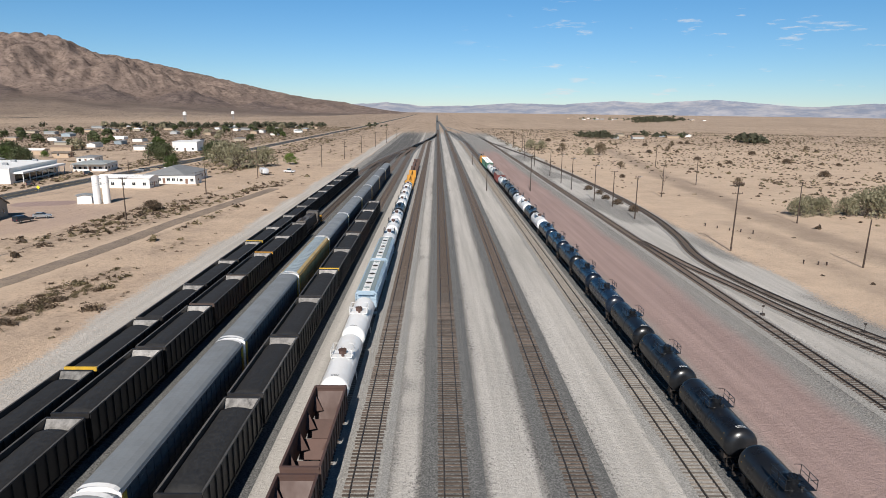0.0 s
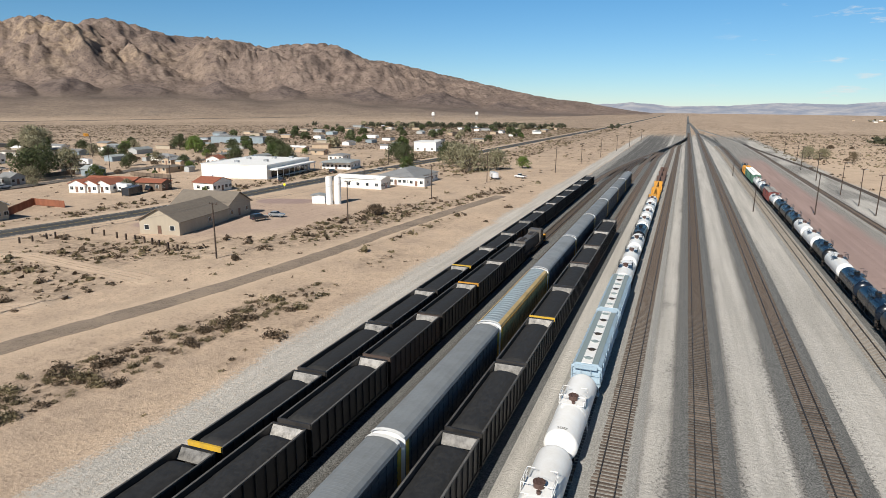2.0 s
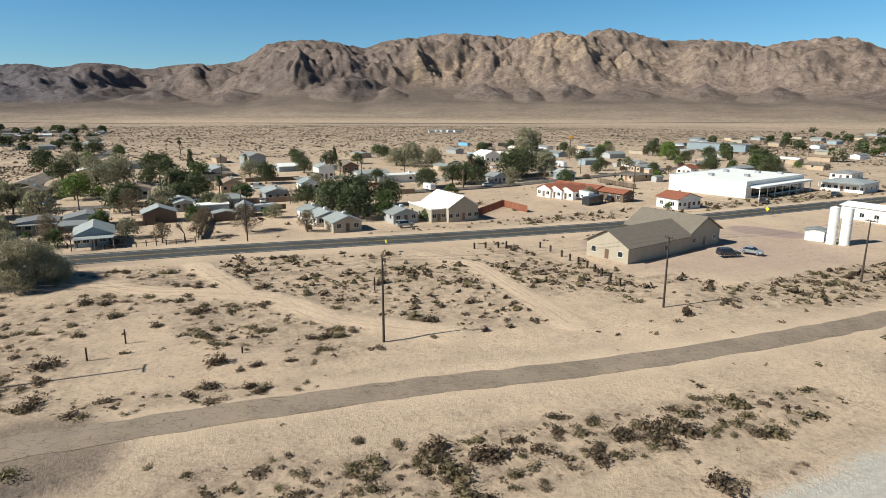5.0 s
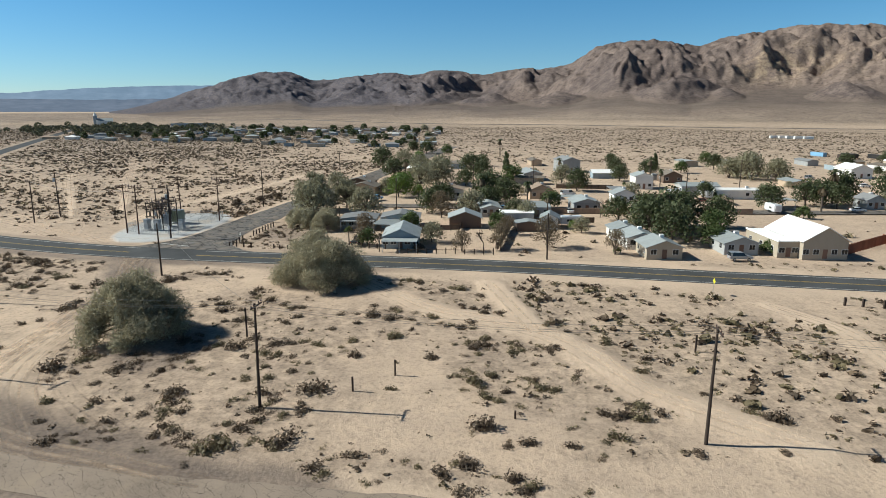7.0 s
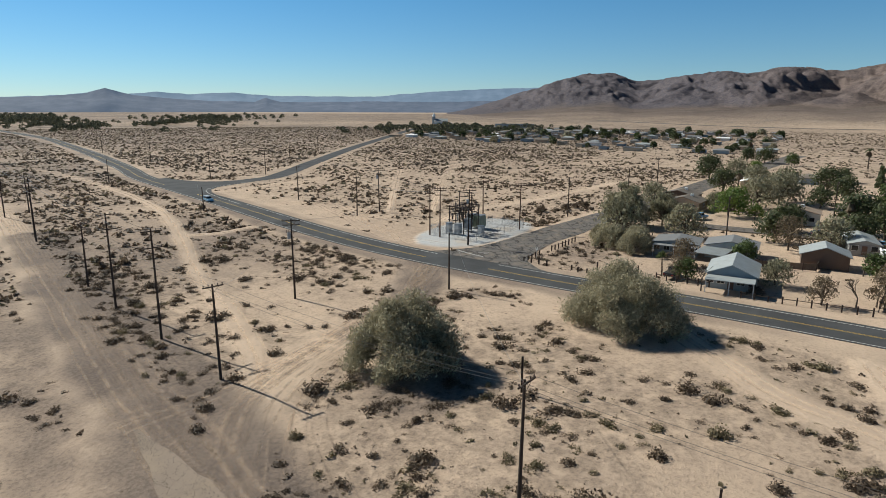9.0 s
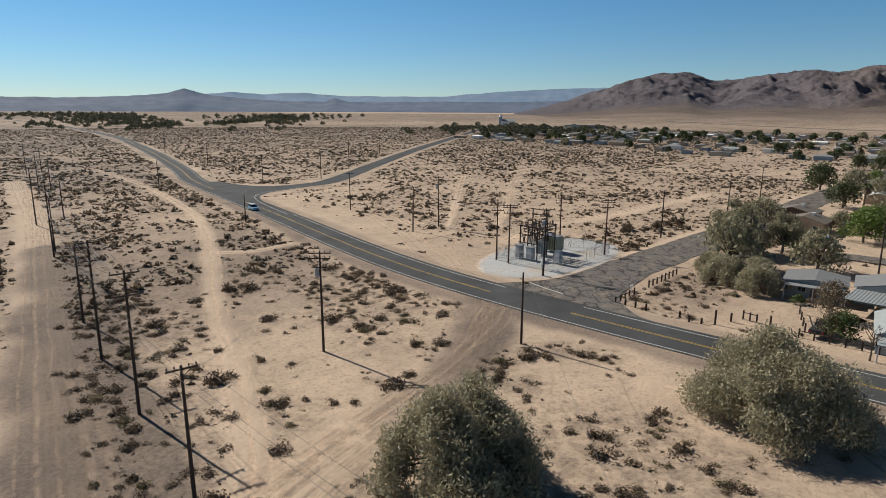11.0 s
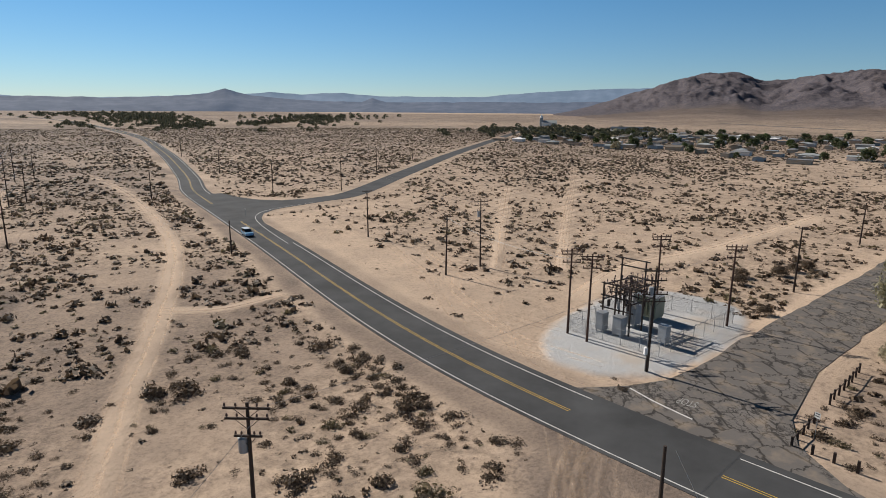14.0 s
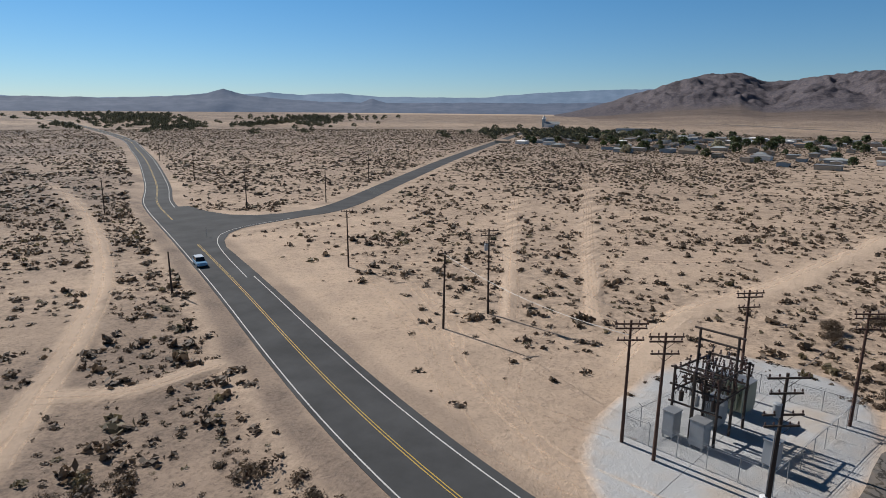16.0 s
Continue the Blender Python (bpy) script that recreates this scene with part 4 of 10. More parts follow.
stop_word.matrix_basis = pose(-187.1, -6.6, 0.064, 0, 0, -90) @ Matrix.Diagonal((0.6, 1.55, 1, 1))

# ---- railway tracks ----
M_BALLAST = paint("ballast_stone", (0.06, 0.06, 0.058), 0.95, 0, (0.33, 0.325, 0.31), 1.0, 7.0, 16, 1.0, 0, False)
M_BALLASTPALE = paint("pale_ballast_stone", (0.22, 0.21, 0.195), 0.95, 0, (0.54, 0.52, 0.48), 1.0, 7.0, 16, 1.0, 0, False)
RAIL_TOP = 0.44


def swept(line, prof):
    """A closed cross-section (offset, height) swept along a line."""
    ns, k = sides(line), len(prof)
    rows = [(*(p + n * o).xy, z) for p, n in zip(line, ns) for o, z in prof]
    quads = [(i * k + j, i * k + (j + 1) % k, (i + 1) * k + (j + 1) % k, (i + 1) * k + j) for i in range(len(line) - 1) for j in range(k)]
    return rows, quads


TIE_ME = {}


def tie_mesh(mat):
    if mat.name not in TIE_ME:
        bm = boxed((-1.3, 1.3, -0.115, 0.115, 0.1, 0.285))
        bmesh.ops.bevel(bm, geom=[e for e in bm.edges if abs(e.verts[0].co.x - e.verts[1].co.x) > 1 and e.verts[0].co.z > 0.2], offset=0.02, segments=1, affect="EDGES")
        me = bpy.data.meshes.new("tie")
        bm.to_mesh(me)
        bm.free()
        me.materials.append(mat)
        TIE_ME[mat.name] = me
    return TIE_ME[mat.name]


def track_line(name, pts, label, tie_mat, ballast_mat, near=None, ballast_w=2.3, span=None, top=0.2):
    line = curve_pts(pts, 6.0)
    ob = tagged(new(name), label, "railway track", kind="structure")
    b = ballast_w
    prof = [(-b - 0.8, -0.05), (-b, top), (b, top), (b + 0.8, -0.05)]
    part("ballast", mesh_np("ballast", *swept(line, prof), ballast_mat), ballast_mat, ob)
    for o in (-0.755, 0.755):
        prof = [(o - 0.065, 0.28), (o - 0.037, 0.31), (o - 0.037, RAIL_TOP), (o + 0.037, RAIL_TOP), (o + 0.037, 0.31), (o + 0.065, 0.28)]
        part("rail", mesh_np("rail", *swept(line, prof), M_RAIL), M_RAIL, ob)
    fine = curve_pts(pts, 0.56)
    ns = sides(fine)
    rest, singles = [], 0
    r = random.Random(len(pts) + int(pts[0][0] * 7))
    for p, n in zip(fine, ns):
        if span and not span[0] < p.y < span[1]:
            continue
        turn = math.atan2(n.y, n.x) + r.gauss(0, 0.012)
        if near and near[0] < p.y < near[1] and singles < 290:
            t = new("tie", tie_mesh(tie_mat))
            t.parent = ob
            t.matrix_local = Matrix.Translation((p.x + n.x * r.gauss(0, 0.04), p.y + n.y * r.gauss(0, 0.04), r.gauss(0, 0.012))) @ Matrix.Rotation(turn, 4, "Z")
            singles += 1
        else:
            rest.append((p, n))
    if rest:
        V, F = [], []
        for p, n in rest:
            d = Vector((n.y, -n.x, 0)) * 0.115
            k = len(V)
            for z in (0.1, 0.285):
                for s, e in ((-1, -1), (1, -1), (1, 1), (-1, 1)):
                    q = p + n * 1.3 * s + d * e
                    V.append((q.x, q.y, z))
            F += [(k + 4, k + 5, k + 6, k + 7), (k, k + 1, k + 5, k + 4), (k + 1, k + 2, k + 6, k + 5), (k + 2, k + 3, k + 7, k + 6), (k + 3, k, k + 4, k + 7)]
        far_ties = part("tie", mesh_np("tie", V, F, tie_mat), tie_mat, ob)
        far_ties["kind"] = "stuff"
    return ob


def straight(x, y0, y1, tail=()):
    return [(x, y) for y in np.arange(y0, y1, 40)] + [(x, y1)] + list(tail)


LADDER = [(-36.8, 290), (-34.5, 350), (-28, 430), (-14, 560), (-3, 680), (1.2, 780)]
track_line("track_1", straight(-36.8, -40, 250, LADDER), "dark sooty railway track under coal wagons", M_TIE, M_BALLAST, span=(20, 500))
track_line("track_2", straight(-32.2, -40, 300, [(-31, 360), (-27, 420)]), "dark sooty railway track under coal wagons", M_TIE, M_BALLAST, span=(20, 420))
track_line("track_3", straight(-27.5, 150, 380, [(-25, 440)]), "dark sooty railway track in a yard", M_TIE, M_BALLAST, span=(120, 440))
track_line("track_4", straight(-22.75, -40, 400, [(-20, 470), (-15, 540)]), "sooty railway track under car carriers", M_TIE, M_BALLAST, span=(20, 500))
track_line("track_5", straight(-18.0, -40, 440, [(-14, 560)]), "sooty railway track under coal wagons", M_TIE, M_BALLAST, span=(20, 500))
track_line("track_6", straight(-10.25, -40, 560, [(-6, 640), (-2, 690)]), "railway track under tank wagons", M_TIE, M_BALLASTPALE, span=(20, 600))
track_line("track_7", straight(-6.1, -40, 560, [(-4, 640), (0, 740)]), "empty railway track with weathered wooden ties", M_TIE, M_BALLASTPALE, (40, 97), 1.6, (-20, 600))
track_line("track_8", straight(1.65, -40, 1500, [(2, 2600)]), "main railway track on dark stone ballast", M_TIE, M_BALLAST, (40, 97), 2.1, (-20, 900))
track_line("track_9", straight(12.4, -40, 900, [(10, 1100), (4, 1500)]), "main railway track on dark stone ballast", M_TIE, M_BALLAST, (40, 97), 2.1, (-20, 900))
track_line("track_10", straight(23.0, -40, 520, [(21, 640), (14, 820)]), "empty railway track with pale wooden ties", M_TIEPALE, M_BALLASTPALE, (40, 97), 1.5, (-20, 600), 0.245)
track_line("track_11", straight(26.9, -40, 560, [(24, 680), (16, 860)]), "railway track under tank wagons", M_TIE, M_BALLAST, span=(20, 600))
track_line("track_12", straight(48.7, 30, 500, [(46, 660), (34, 840), (16, 1050)]), "rusty siding track on grey gravel", M_TIE, M_BALLASTPALE, (58, 92), 1.5, (30, 600))
track_line("track_13", [(72, 40), (62, 66), (57, 84), (53.8, 106), (51, 124), (49.2, 146)], "rusty siding turnout on grey gravel", M_TIE, M_BALLASTPALE, (58, 92), 1.4)
track_line("track_14", [(76, 44), (66, 68), (60.5, 86), (57.2, 104), (56, 120), (57, 134), (60.5, 152), (64, 180), (65.6, 215), (65.6, 260), (64, 335), (60, 430), (51, 560), (47, 650)], "rusty curved siding track on grey gravel", M_TIE, M_BALLASTPALE, (58, 92), 1.4)

# ---- rolling stock ----
M_COAL = paint("coal", (0.017, 0.017, 0.018), 0.8, 0, (0.03, 0.03, 0.031), 0.8, 2.5, 11, 1.0, 0.1, False)
M_RIM = paint("dusty_wagon_rim", (0.115, 0.108, 0.10), 0.6, 0.1, (0.05, 0.046, 0.043), 0.8, 0.8, 7, 0.1, 0.35)
M_COALCAR = paint("black_wagon_paint", (0.024, 0.023, 0.024), 0.5, 0.1, (0.085, 0.073, 0.064), 0.4, 0.5, 6, 0.1, 0.25)
M_COALRUST = paint("rusty_wagon_paint", (0.075, 0.05, 0.04), 0.75, 0, (0.05, 0.04, 0.036), 0.6, 0.6, 6, 0.15, 0.2)
M_ALUM = paint("dusty_aluminium", (0.30, 0.285, 0.27), 0.65, 0.1, (0.075, 0.072, 0.07), 0.95, 1.6, 6, 0.1, 0.4)
M_YELLOW = paint("yellow_paint", (0.62, 0.38, 0.035), 0.55, 0, (0.25, 0.17, 0.06), 0.5, 1.2, 8, 0.1, 0.1)
M_STEELDARK = paint("dark_running_gear", (0.035, 0.03, 0.028), 0.7, 0.3, (0.09, 0.065, 0.05), 0.6, 1.5, 9, 0.2, 0.1)
M_RACKROOF = paint("galvanised_roof", (0.235, 0.25, 0.26), 0.6, 0.1, (0.165, 0.175, 0.185), 0.7, 0.35, 5, 0.1, 0.12)
M_RACKRIB = paint("blue_grey_ribbed_roof", (0.27, 0.325, 0.36), 0.6, 0.1, (0.20, 0.24, 0.27), 0.7, 0.35, 5, 0.1, 0.1)
M_RACKSIDE = paint("grey_rack_panels", (0.06, 0.07, 0.088), 0.6, 0.2, (0.15, 0.16, 0.175), 0.6, 0.5, 5, 0.1, 0.1)
M_RACKYELLOW = paint("faded_yellow_panels", (0.62, 0.43, 0.18), 0.6, 0, (0.33, 0.22, 0.10), 0.6, 0.5, 5, 0.1, 0.1)
M_WHITEWAGON = paint("white_wagon_paint", (0.88, 0.87, 0.85), 0.4, 0, (0.66, 0.61, 0.54), 0.4, 0.5, 6, 0.05, 0.05)
M_BLACKTANK = paint("black_tank_paint", (0.008, 0.009, 0.011), 0.3, 0, (0.025, 0.025, 0.026), 0.5, 0.5, 6, 0.05, 0.2)
M_NAVYTANK = paint("navy_tank_paint", (0.006, 0.012, 0.024), 0.26, 0, (0.02, 0.024, 0.032), 0.4, 0.5, 6, 0.05, 0.2)
M_HOPPERBLUE = paint("pale_blue_wagon_paint", (0.36, 0.47, 0.56), 0.5, 0, (0.26, 0.30, 0.33), 0.5, 0.5, 6, 0.05, 0.1)
M_HOPPERROOF = paint("greenish_roof_paint", (0.22, 0.27, 0.27), 0.55, 0, (0.32, 0.34, 0.33), 0.5, 0.5, 6, 0.05, 0.1)
M_BROWN = paint("brown_wagon_paint", (0.10, 0.056, 0.045), 0.65, 0, (0.07, 0.045, 0.038), 0.6, 0.6, 6, 0.1, 0.15)
M_REDBOX = paint("oxide_red_paint", (0.22, 0.05, 0.042), 0.6, 0, (0.12, 0.05, 0.042), 0.5, 0.6, 6, 0.1, 0.1)
M_GREENBOX = paint("green_wagon_paint", (0.06, 0.16, 0.11), 0.6, 0, (0.05, 0.09, 0.07), 0.5, 0.6, 6, 0.1, 0.1)
M_ORANGE = paint("orange_wagon_paint", (0.60, 0.28, 0.03), 0.6, 0, (0.28, 0.15, 0.05), 0.5, 0.8, 6, 0.1, 0.1)
M_LOCO = paint("dusty_locomotive_paint", (0.09, 0.083, 0.078), 0.6, 0.1, (0.17, 0.145, 0.12), 0.7, 0.8, 6, 0.1, 0.1)
M_GLASS, _nt, _b = blank("dark_window_glass", 0.08)
_b.inputs["Base Color"].default_value = (0.02, 0.025, 0.03, 1)


def wheel_bm():
    bm = bmesh.new()
    for s in (-1, 1):
        tube(bm, (s * 0.685, 0, 0), (s * 0.825, 0, 0), 0.45, n=14)
        tube(bm, (s * 0.655, 0, 0), (s * 0.685, 0, 0), 0.49, n=14)
    tube(bm, (-0.95, 0, 0), (0.95, 0, 0), 0.08, n=8)
    return bm


_bm = wheel_bm()
WHEEL_ME = bpy.data.meshes.new("wheelset")
_bm.to_mesh(WHEEL_ME)
_bm.free()
WHEEL_ME.materials.append(M_STEELDARK)
_bm = boxed((-0.98, -0.86, -1.1, -0.75, 0.35, 0.62), (0.86, 0.98, -1.1, -0.75, 0.35, 0.62), (-0.98, -0.86, 0.75, 1.1, 0.35, 0.62), (0.86, 0.98, 0.75, 1.1, 0.35, 0.62),
            (-0.98, -0.86, -0.8, 0.8, 0.5, 0.72), (0.86, 0.98, -0.8, 0.8, 0.5, 0.72), (-0.97, -0.87, -0.32, 0.32, 0.12, 0.5), (0.87, 0.97, -0.32, 0.32, 0.12, 0.5), (-1.05, 1.05, -0.22, 0.22, 0.42, 0.66))
TRUCK_ME = bpy.data.meshes.new("truck")
_bm.to_mesh(TRUCK_ME)
_bm.free()
TRUCK_ME.materials.append(M_STEELDARK)


def running_gear(parent, length, inset=1.9, axles=2):
    for s in (-1, 1):
        t = part("truck", TRUCK_ME, None, parent)
        t.location = (0, s * (length / 2 - inset), RAIL_TOP)
        for y in ((-0.88, 0.88) if axles == 2 else (-1.5, 0, 1.5)):
            w = part("wheelset", WHEEL_ME, None, t)
            w.location = (0, y, 0.46)
        bm = boxed((-0.13, 0.13, -0.75, 0.0, 0.72, 0.98), (-0.2, 0.2, -0.98, -0.7, 0.68, 1.02))
        c = part("coupler", bm, M_STEELDARK, parent)
        c.location = (0, s * (length / 2 - 0.25) * 1.0, RAIL_TOP - 0.1)
        c.rotation_euler = (0, 0, math.pi if s > 0 else 0)


def coal_wagon(label, shell, near_end, seed, length=15.9):
    ob = empty("coal_wagon", label, "freight wagon", "wagons in the yard")
    L, W, z0, z1 = length / 2 - 0.45, 1.62, 1.35, 4.25
    t = 0.07
    bm = boxed((-W, -W + t, -L, L, z0, z1), (W - t, W, -L, L, z0, z1), (-W, W, -L, L, z0 - 0.12, z0))
    n = 11
    for i in range(n + 1):
        y = -L + 0.1 + (2 * L - 0.2) * i / n
        for s in (-1, 1):
            x = s * (W + 0.06)
            box(bm, x - 0.06, x + 0.06, y - 0.07, y + 0.07, z0 - 0.1, z1 - 0.1)
    for s in (-1, 1):
        part("top_rail", boxed((s * (W + 0.02) - 0.085, s * (W + 0.02) + 0.085, -L, L, z1 - 0.09, z1 + 0.06)), M_RIM, ob, "dusty grey top rail")
        box(bm, s * (W + 0.02) - 0.08, s * (W + 0.02) + 0.08, -L, L, z0 - 0.25, z0)
        tube(bm, (s * 0.95, -L + 2.5, 1.1), (s * 0.95, L - 2.5, 1.1), 0.33, n=8)
    part("body", bm, shell, ob)
    for s, mat in ((-1, near_end), (1, shell)):
        # corrugated end sheet in one piece
        bm = bmesh.new()
        xs = [-W]
        for x in (-1.1, -0.4, 0.4, 1.1):
            xs += [x - 0.07, x - 0.05, x + 0.05, x + 0.07]
        xs.append(W)
        out = [0.06 if (i - 1) % 4 in (1, 2) and 0 < i < len(xs) - 1 else 0.0 for i in range(len(xs))]
        grid = [[bm.verts.new((x, s * (L + o + d), z)) for x, o in zip(xs, out)] for d, z in ((0.0, 1.9), (0.0, z1 - 0.3), (-0.06, z1 - 0.3), (-0.06, 1.9))]
        for j in range(4):
            for i in range(len(xs) - 1):
                bm.faces.new((grid[j][i], grid[j][i + 1], grid[(j + 1) % 4][i + 1], grid[(j + 1) % 4][i]))
        part("end_wall", bm, shell, ob)
        bm = boxed((-W - 0.07, W + 0.07, s * (L + 0.02) - 0.1, s * (L + 0.02) + 0.1, z1 - 0.36, z1 + 0.08))
        part("end_beam", bm, mat, ob, "yellow end beam" if mat is M_YELLOW else "")
        bm = boxed((-W, W, s * (L + 0.3) - 0.3, s * (L + 0.3) + 0.3, 1.15, 1.25))
        for x in (-W + 0.1, W - 0.1):
            tube(bm, (x, s * (L + 0.45), 1.2), (x, s * (L + 0.45), 2.6), 0.025, n=5)
        part("end_platform", bm, M_STEELDARK, ob)
        # pale slope sheet inside the end
        bm = bmesh.new()
        a = [bm.verts.new(p) for p in ((-W + t, s * (L - 0.08), z1 - 0.03), (W - t, s * (L - 0.08), z1 - 0.03), (W - t, s * (L - 0.75), 3.5), (-W + t, s * (L - 0.75), 3.5))]
        b = [bm.verts.new(v.co + Vector((0, s * 0.03, 0))) for v in a]
        for q in ((a[0], a[1], a[2], a[3]), (b[3], b[2], b[1], b[0]), (a[0], a[3], b[3], b[0]), (a[1], b[1], b[2], a[2]), (a[3], a[2], b[2], b[3])):
            bm.faces.new(q)
        part("end_sheet", bm, M_ALUM, ob, "pale bare metal inner end")
    # heaped load
    r = random.Random(seed)
    nx, ny = 9, 34
    low, high = L - r.uniform(0.15, 0.4), L - r.uniform(0.5, 0.95)
    V = []
    for j in range(ny):
        y = -low + (low + high) * j / (ny - 1)
        fall = min(1.0, (y + low) / 1.1 + 0.25, (high - y) / 0.9 + 0.15)
        for i in range(nx):
            x = (-1 + 2 * i / (nx - 1)) * (W - t)
            crown = 1 - abs(x / W) ** 2.5
            z = 3.0 + (0.72 + 0.42 * crown) * max(0.0, fall) ** 0.7 + 0.07 * noise.noise(Vector((x * 0.9, y * 0.6, seed * 3.3))) + 0.03 * noise.noise(Vector((x * 3, y * 3, seed)))
            V.append((x, y, z))
    F = [(j * nx + i, j * nx + i + 1, (j + 1) * nx + i + 1, (j + 1) * nx + i) for j in range(ny - 1) for i in range(nx - 1)]
    part("coal_load", mesh_np("coal_load", V, F, M_COAL, None, True), None, ob, "heaped black coal")
    running_gear(ob, length)
    return ob


def tank_wagon(label, paint_mat, length=13.0, radius=1.48, marks=True, fittings=None):
    ob = empty("tank_wagon", label, "tank wagon", "wagons in the yard")
    L, zc = length / 2 - 0.75, 1.22 + radius
    prof = [(-L, 0.12, zc), (-L + 0.06, radius * 0.55, zc), (-L + 0.28, radius * 0.87, zc), (-L + 0.55, radius * 0.985, zc), (-L + 0.7, radius, zc), (-L + 0.8, radius, zc), (-1.35, radius, zc), (-1.25, radius, zc), (-1.2, radius + 0.02, zc), (-1.1, radius + 0.02, zc), (1.1, radius + 0.02, zc), (1.2, radius + 0.02, zc),
            (1.25, radius, zc), (1.35, radius, zc), (L - 0.8, radius, zc), (L - 0.7, radius, zc), (L - 0.55, radius * 0.985, zc), (L - 0.28, radius * 0.87, zc), (L - 0.06, radius * 0.55, zc), (L, 0.12, zc)]
    part("tank", lathe_y(bmesh.new(), prof, 28), paint_mat, ob, smooth=True)
    fit = fittings or M_BLACKTANK
    top = zc + radius
    bm = bmesh.new()
    tube(bm, (0, 0, top - 0.1), (0, 0, top + 0.36), 0.42, n=14)
    tube(bm, (0, 0, top + 0.36), (0, 0, top + 0.44), 0.48, n=14)
    for a in range(6):
        tube(bm, (0.3 * math.cos(a), 0.3 * math.sin(a), top + 0.42), (0.3 * math.cos(a), 0.3 * math.sin(a), top + 0.55), 0.05, n=6)
    tube(bm, (0.15, -0.9, top - 0.1), (0.15, -0.9, top + 0.25), 0.16, n=8)
    part("manway", bm, M_BROWN if paint_mat is M_WHITEWAGON else fit, ob)
    bm = boxed((-1.15, -0.5, -1.05, 1.05, top - 0.12, top - 0.07), (0.5, 1.15, -1.05, 1.05, top - 0.12, top - 0.07))
    part("platform", bm, fit, ob)
    for x in (-1.15, 1.15):
        bm = bmesh.new()
        for y in (-1.05, 0, 1.05):
            tube(bm, (x, y, top - 0.1), (x, y, top + 0.78), 0.03, n=5)
        for z in (top + 0.35, top + 0.78):
            tube(bm, (x, -1.05, z), (x, 1.05, z), 0.03, n=5)
        for y in (-1.05, 1.05):
            tube(bm, (x, y, top + 0.78), (x * 0.48, y, top + 0.78), 0.03, n=5)
        part("guard_rail", bm, fit, ob)
    for s in (-1, 1):
        bm = bmesh.new()
        for y in (-0.2, 0.2):
            tube(bm, (s * 1.52, y, 1.1), (s * 1.18, y, top - 0.1), 0.025, n=5)
        for i in range(7):
            z = 1.3 + i * 0.42
            k = (z - 1.1) / (top - 1.2)
            tube(bm, (s * (1.52 - 0.34 * k), -0.2, z), (s * (1.52 - 0.34 * k), 0.2, z), 0.018, n=5)
        part("ladder", bm, fit, ob)
    bm = boxed((-0.3, 0.3, -length / 2 + 0.5, length / 2 - 0.5, 0.95, 1.3), (-1.45, 1.45, -L - 0.25, -L + 0.15, 1.0, 1.15), (-1.45, 1.45, L - 0.15, L + 0.25, 1.0, 1.15))
    for s in (-1, 1):
        box(bm, -1.2, 1.2, s * (L - 1.2) - 0.3, s * (L - 1.2) + 0.3, 1.15, 1.75)
        tube(bm, (-1.45, s * (L + 0.2), 1.1), (-1.45, s * (L + 0.2), 1.9), 0.025, n=5)
        tube(bm, (1.45, s * (L + 0.2), 1.1), (1.45, s * (L + 0.2), 1.9), 0.025, n=5)
        tube(bm, (-1.45, s * (L + 0.2), 1.9), (1.45, s * (L + 0.2), 1.9), 0.025, n=5)
    part("underframe", bm, M_STEELDARK, ob)
    if marks:
        # stencilled lines that cannot be read, as plain bars on the shell's ends
        bm = bmesh.new()
        for k, (w, y) in enumerate(((0.8, -L + 0.78), (0.95, -L + 0.98))):
            for i in range(5):
                a0 = math.pi / 2 + (w * (i / 5 - 0.5)) / radius
                a1 = a0 + w * 0.14 / radius
                vs = []
                for a, yy in ((a0, y), (a1, y), (a1, y + 0.12), (a0, y + 0.12)):
                    vs.append(bm.verts.new(((radius + 0.008) * math.cos(a), yy, zc + (radius + 0.008) * math.sin(a))))
                bm.faces.new(vs)
        part("stencil", bm, M_WHITEWAGON if paint_mat is not M_WHITEWAGON else M_BLACKTANK, ob, "small stencilled bars")
        bm = bmesh.new()
        for s in (-1, 1):
            for y in (-L + 1.1, L - 1.1):
                vs = []
                for a, yy in ((0.1, y), (0.1, y + 0.1), (0.55, y + 0.1), (0.55, y)):
                    vs.append(bm.verts.new((s * (radius + 0.008) * math.cos(a), yy, zc + (radius + 0.008) * math.sin(a))))
                bm.faces.new(vs)
        part("reflector", bm, M_YELLOW, ob, "yellow reflective strip")
    running_gear(ob, length)
    return ob


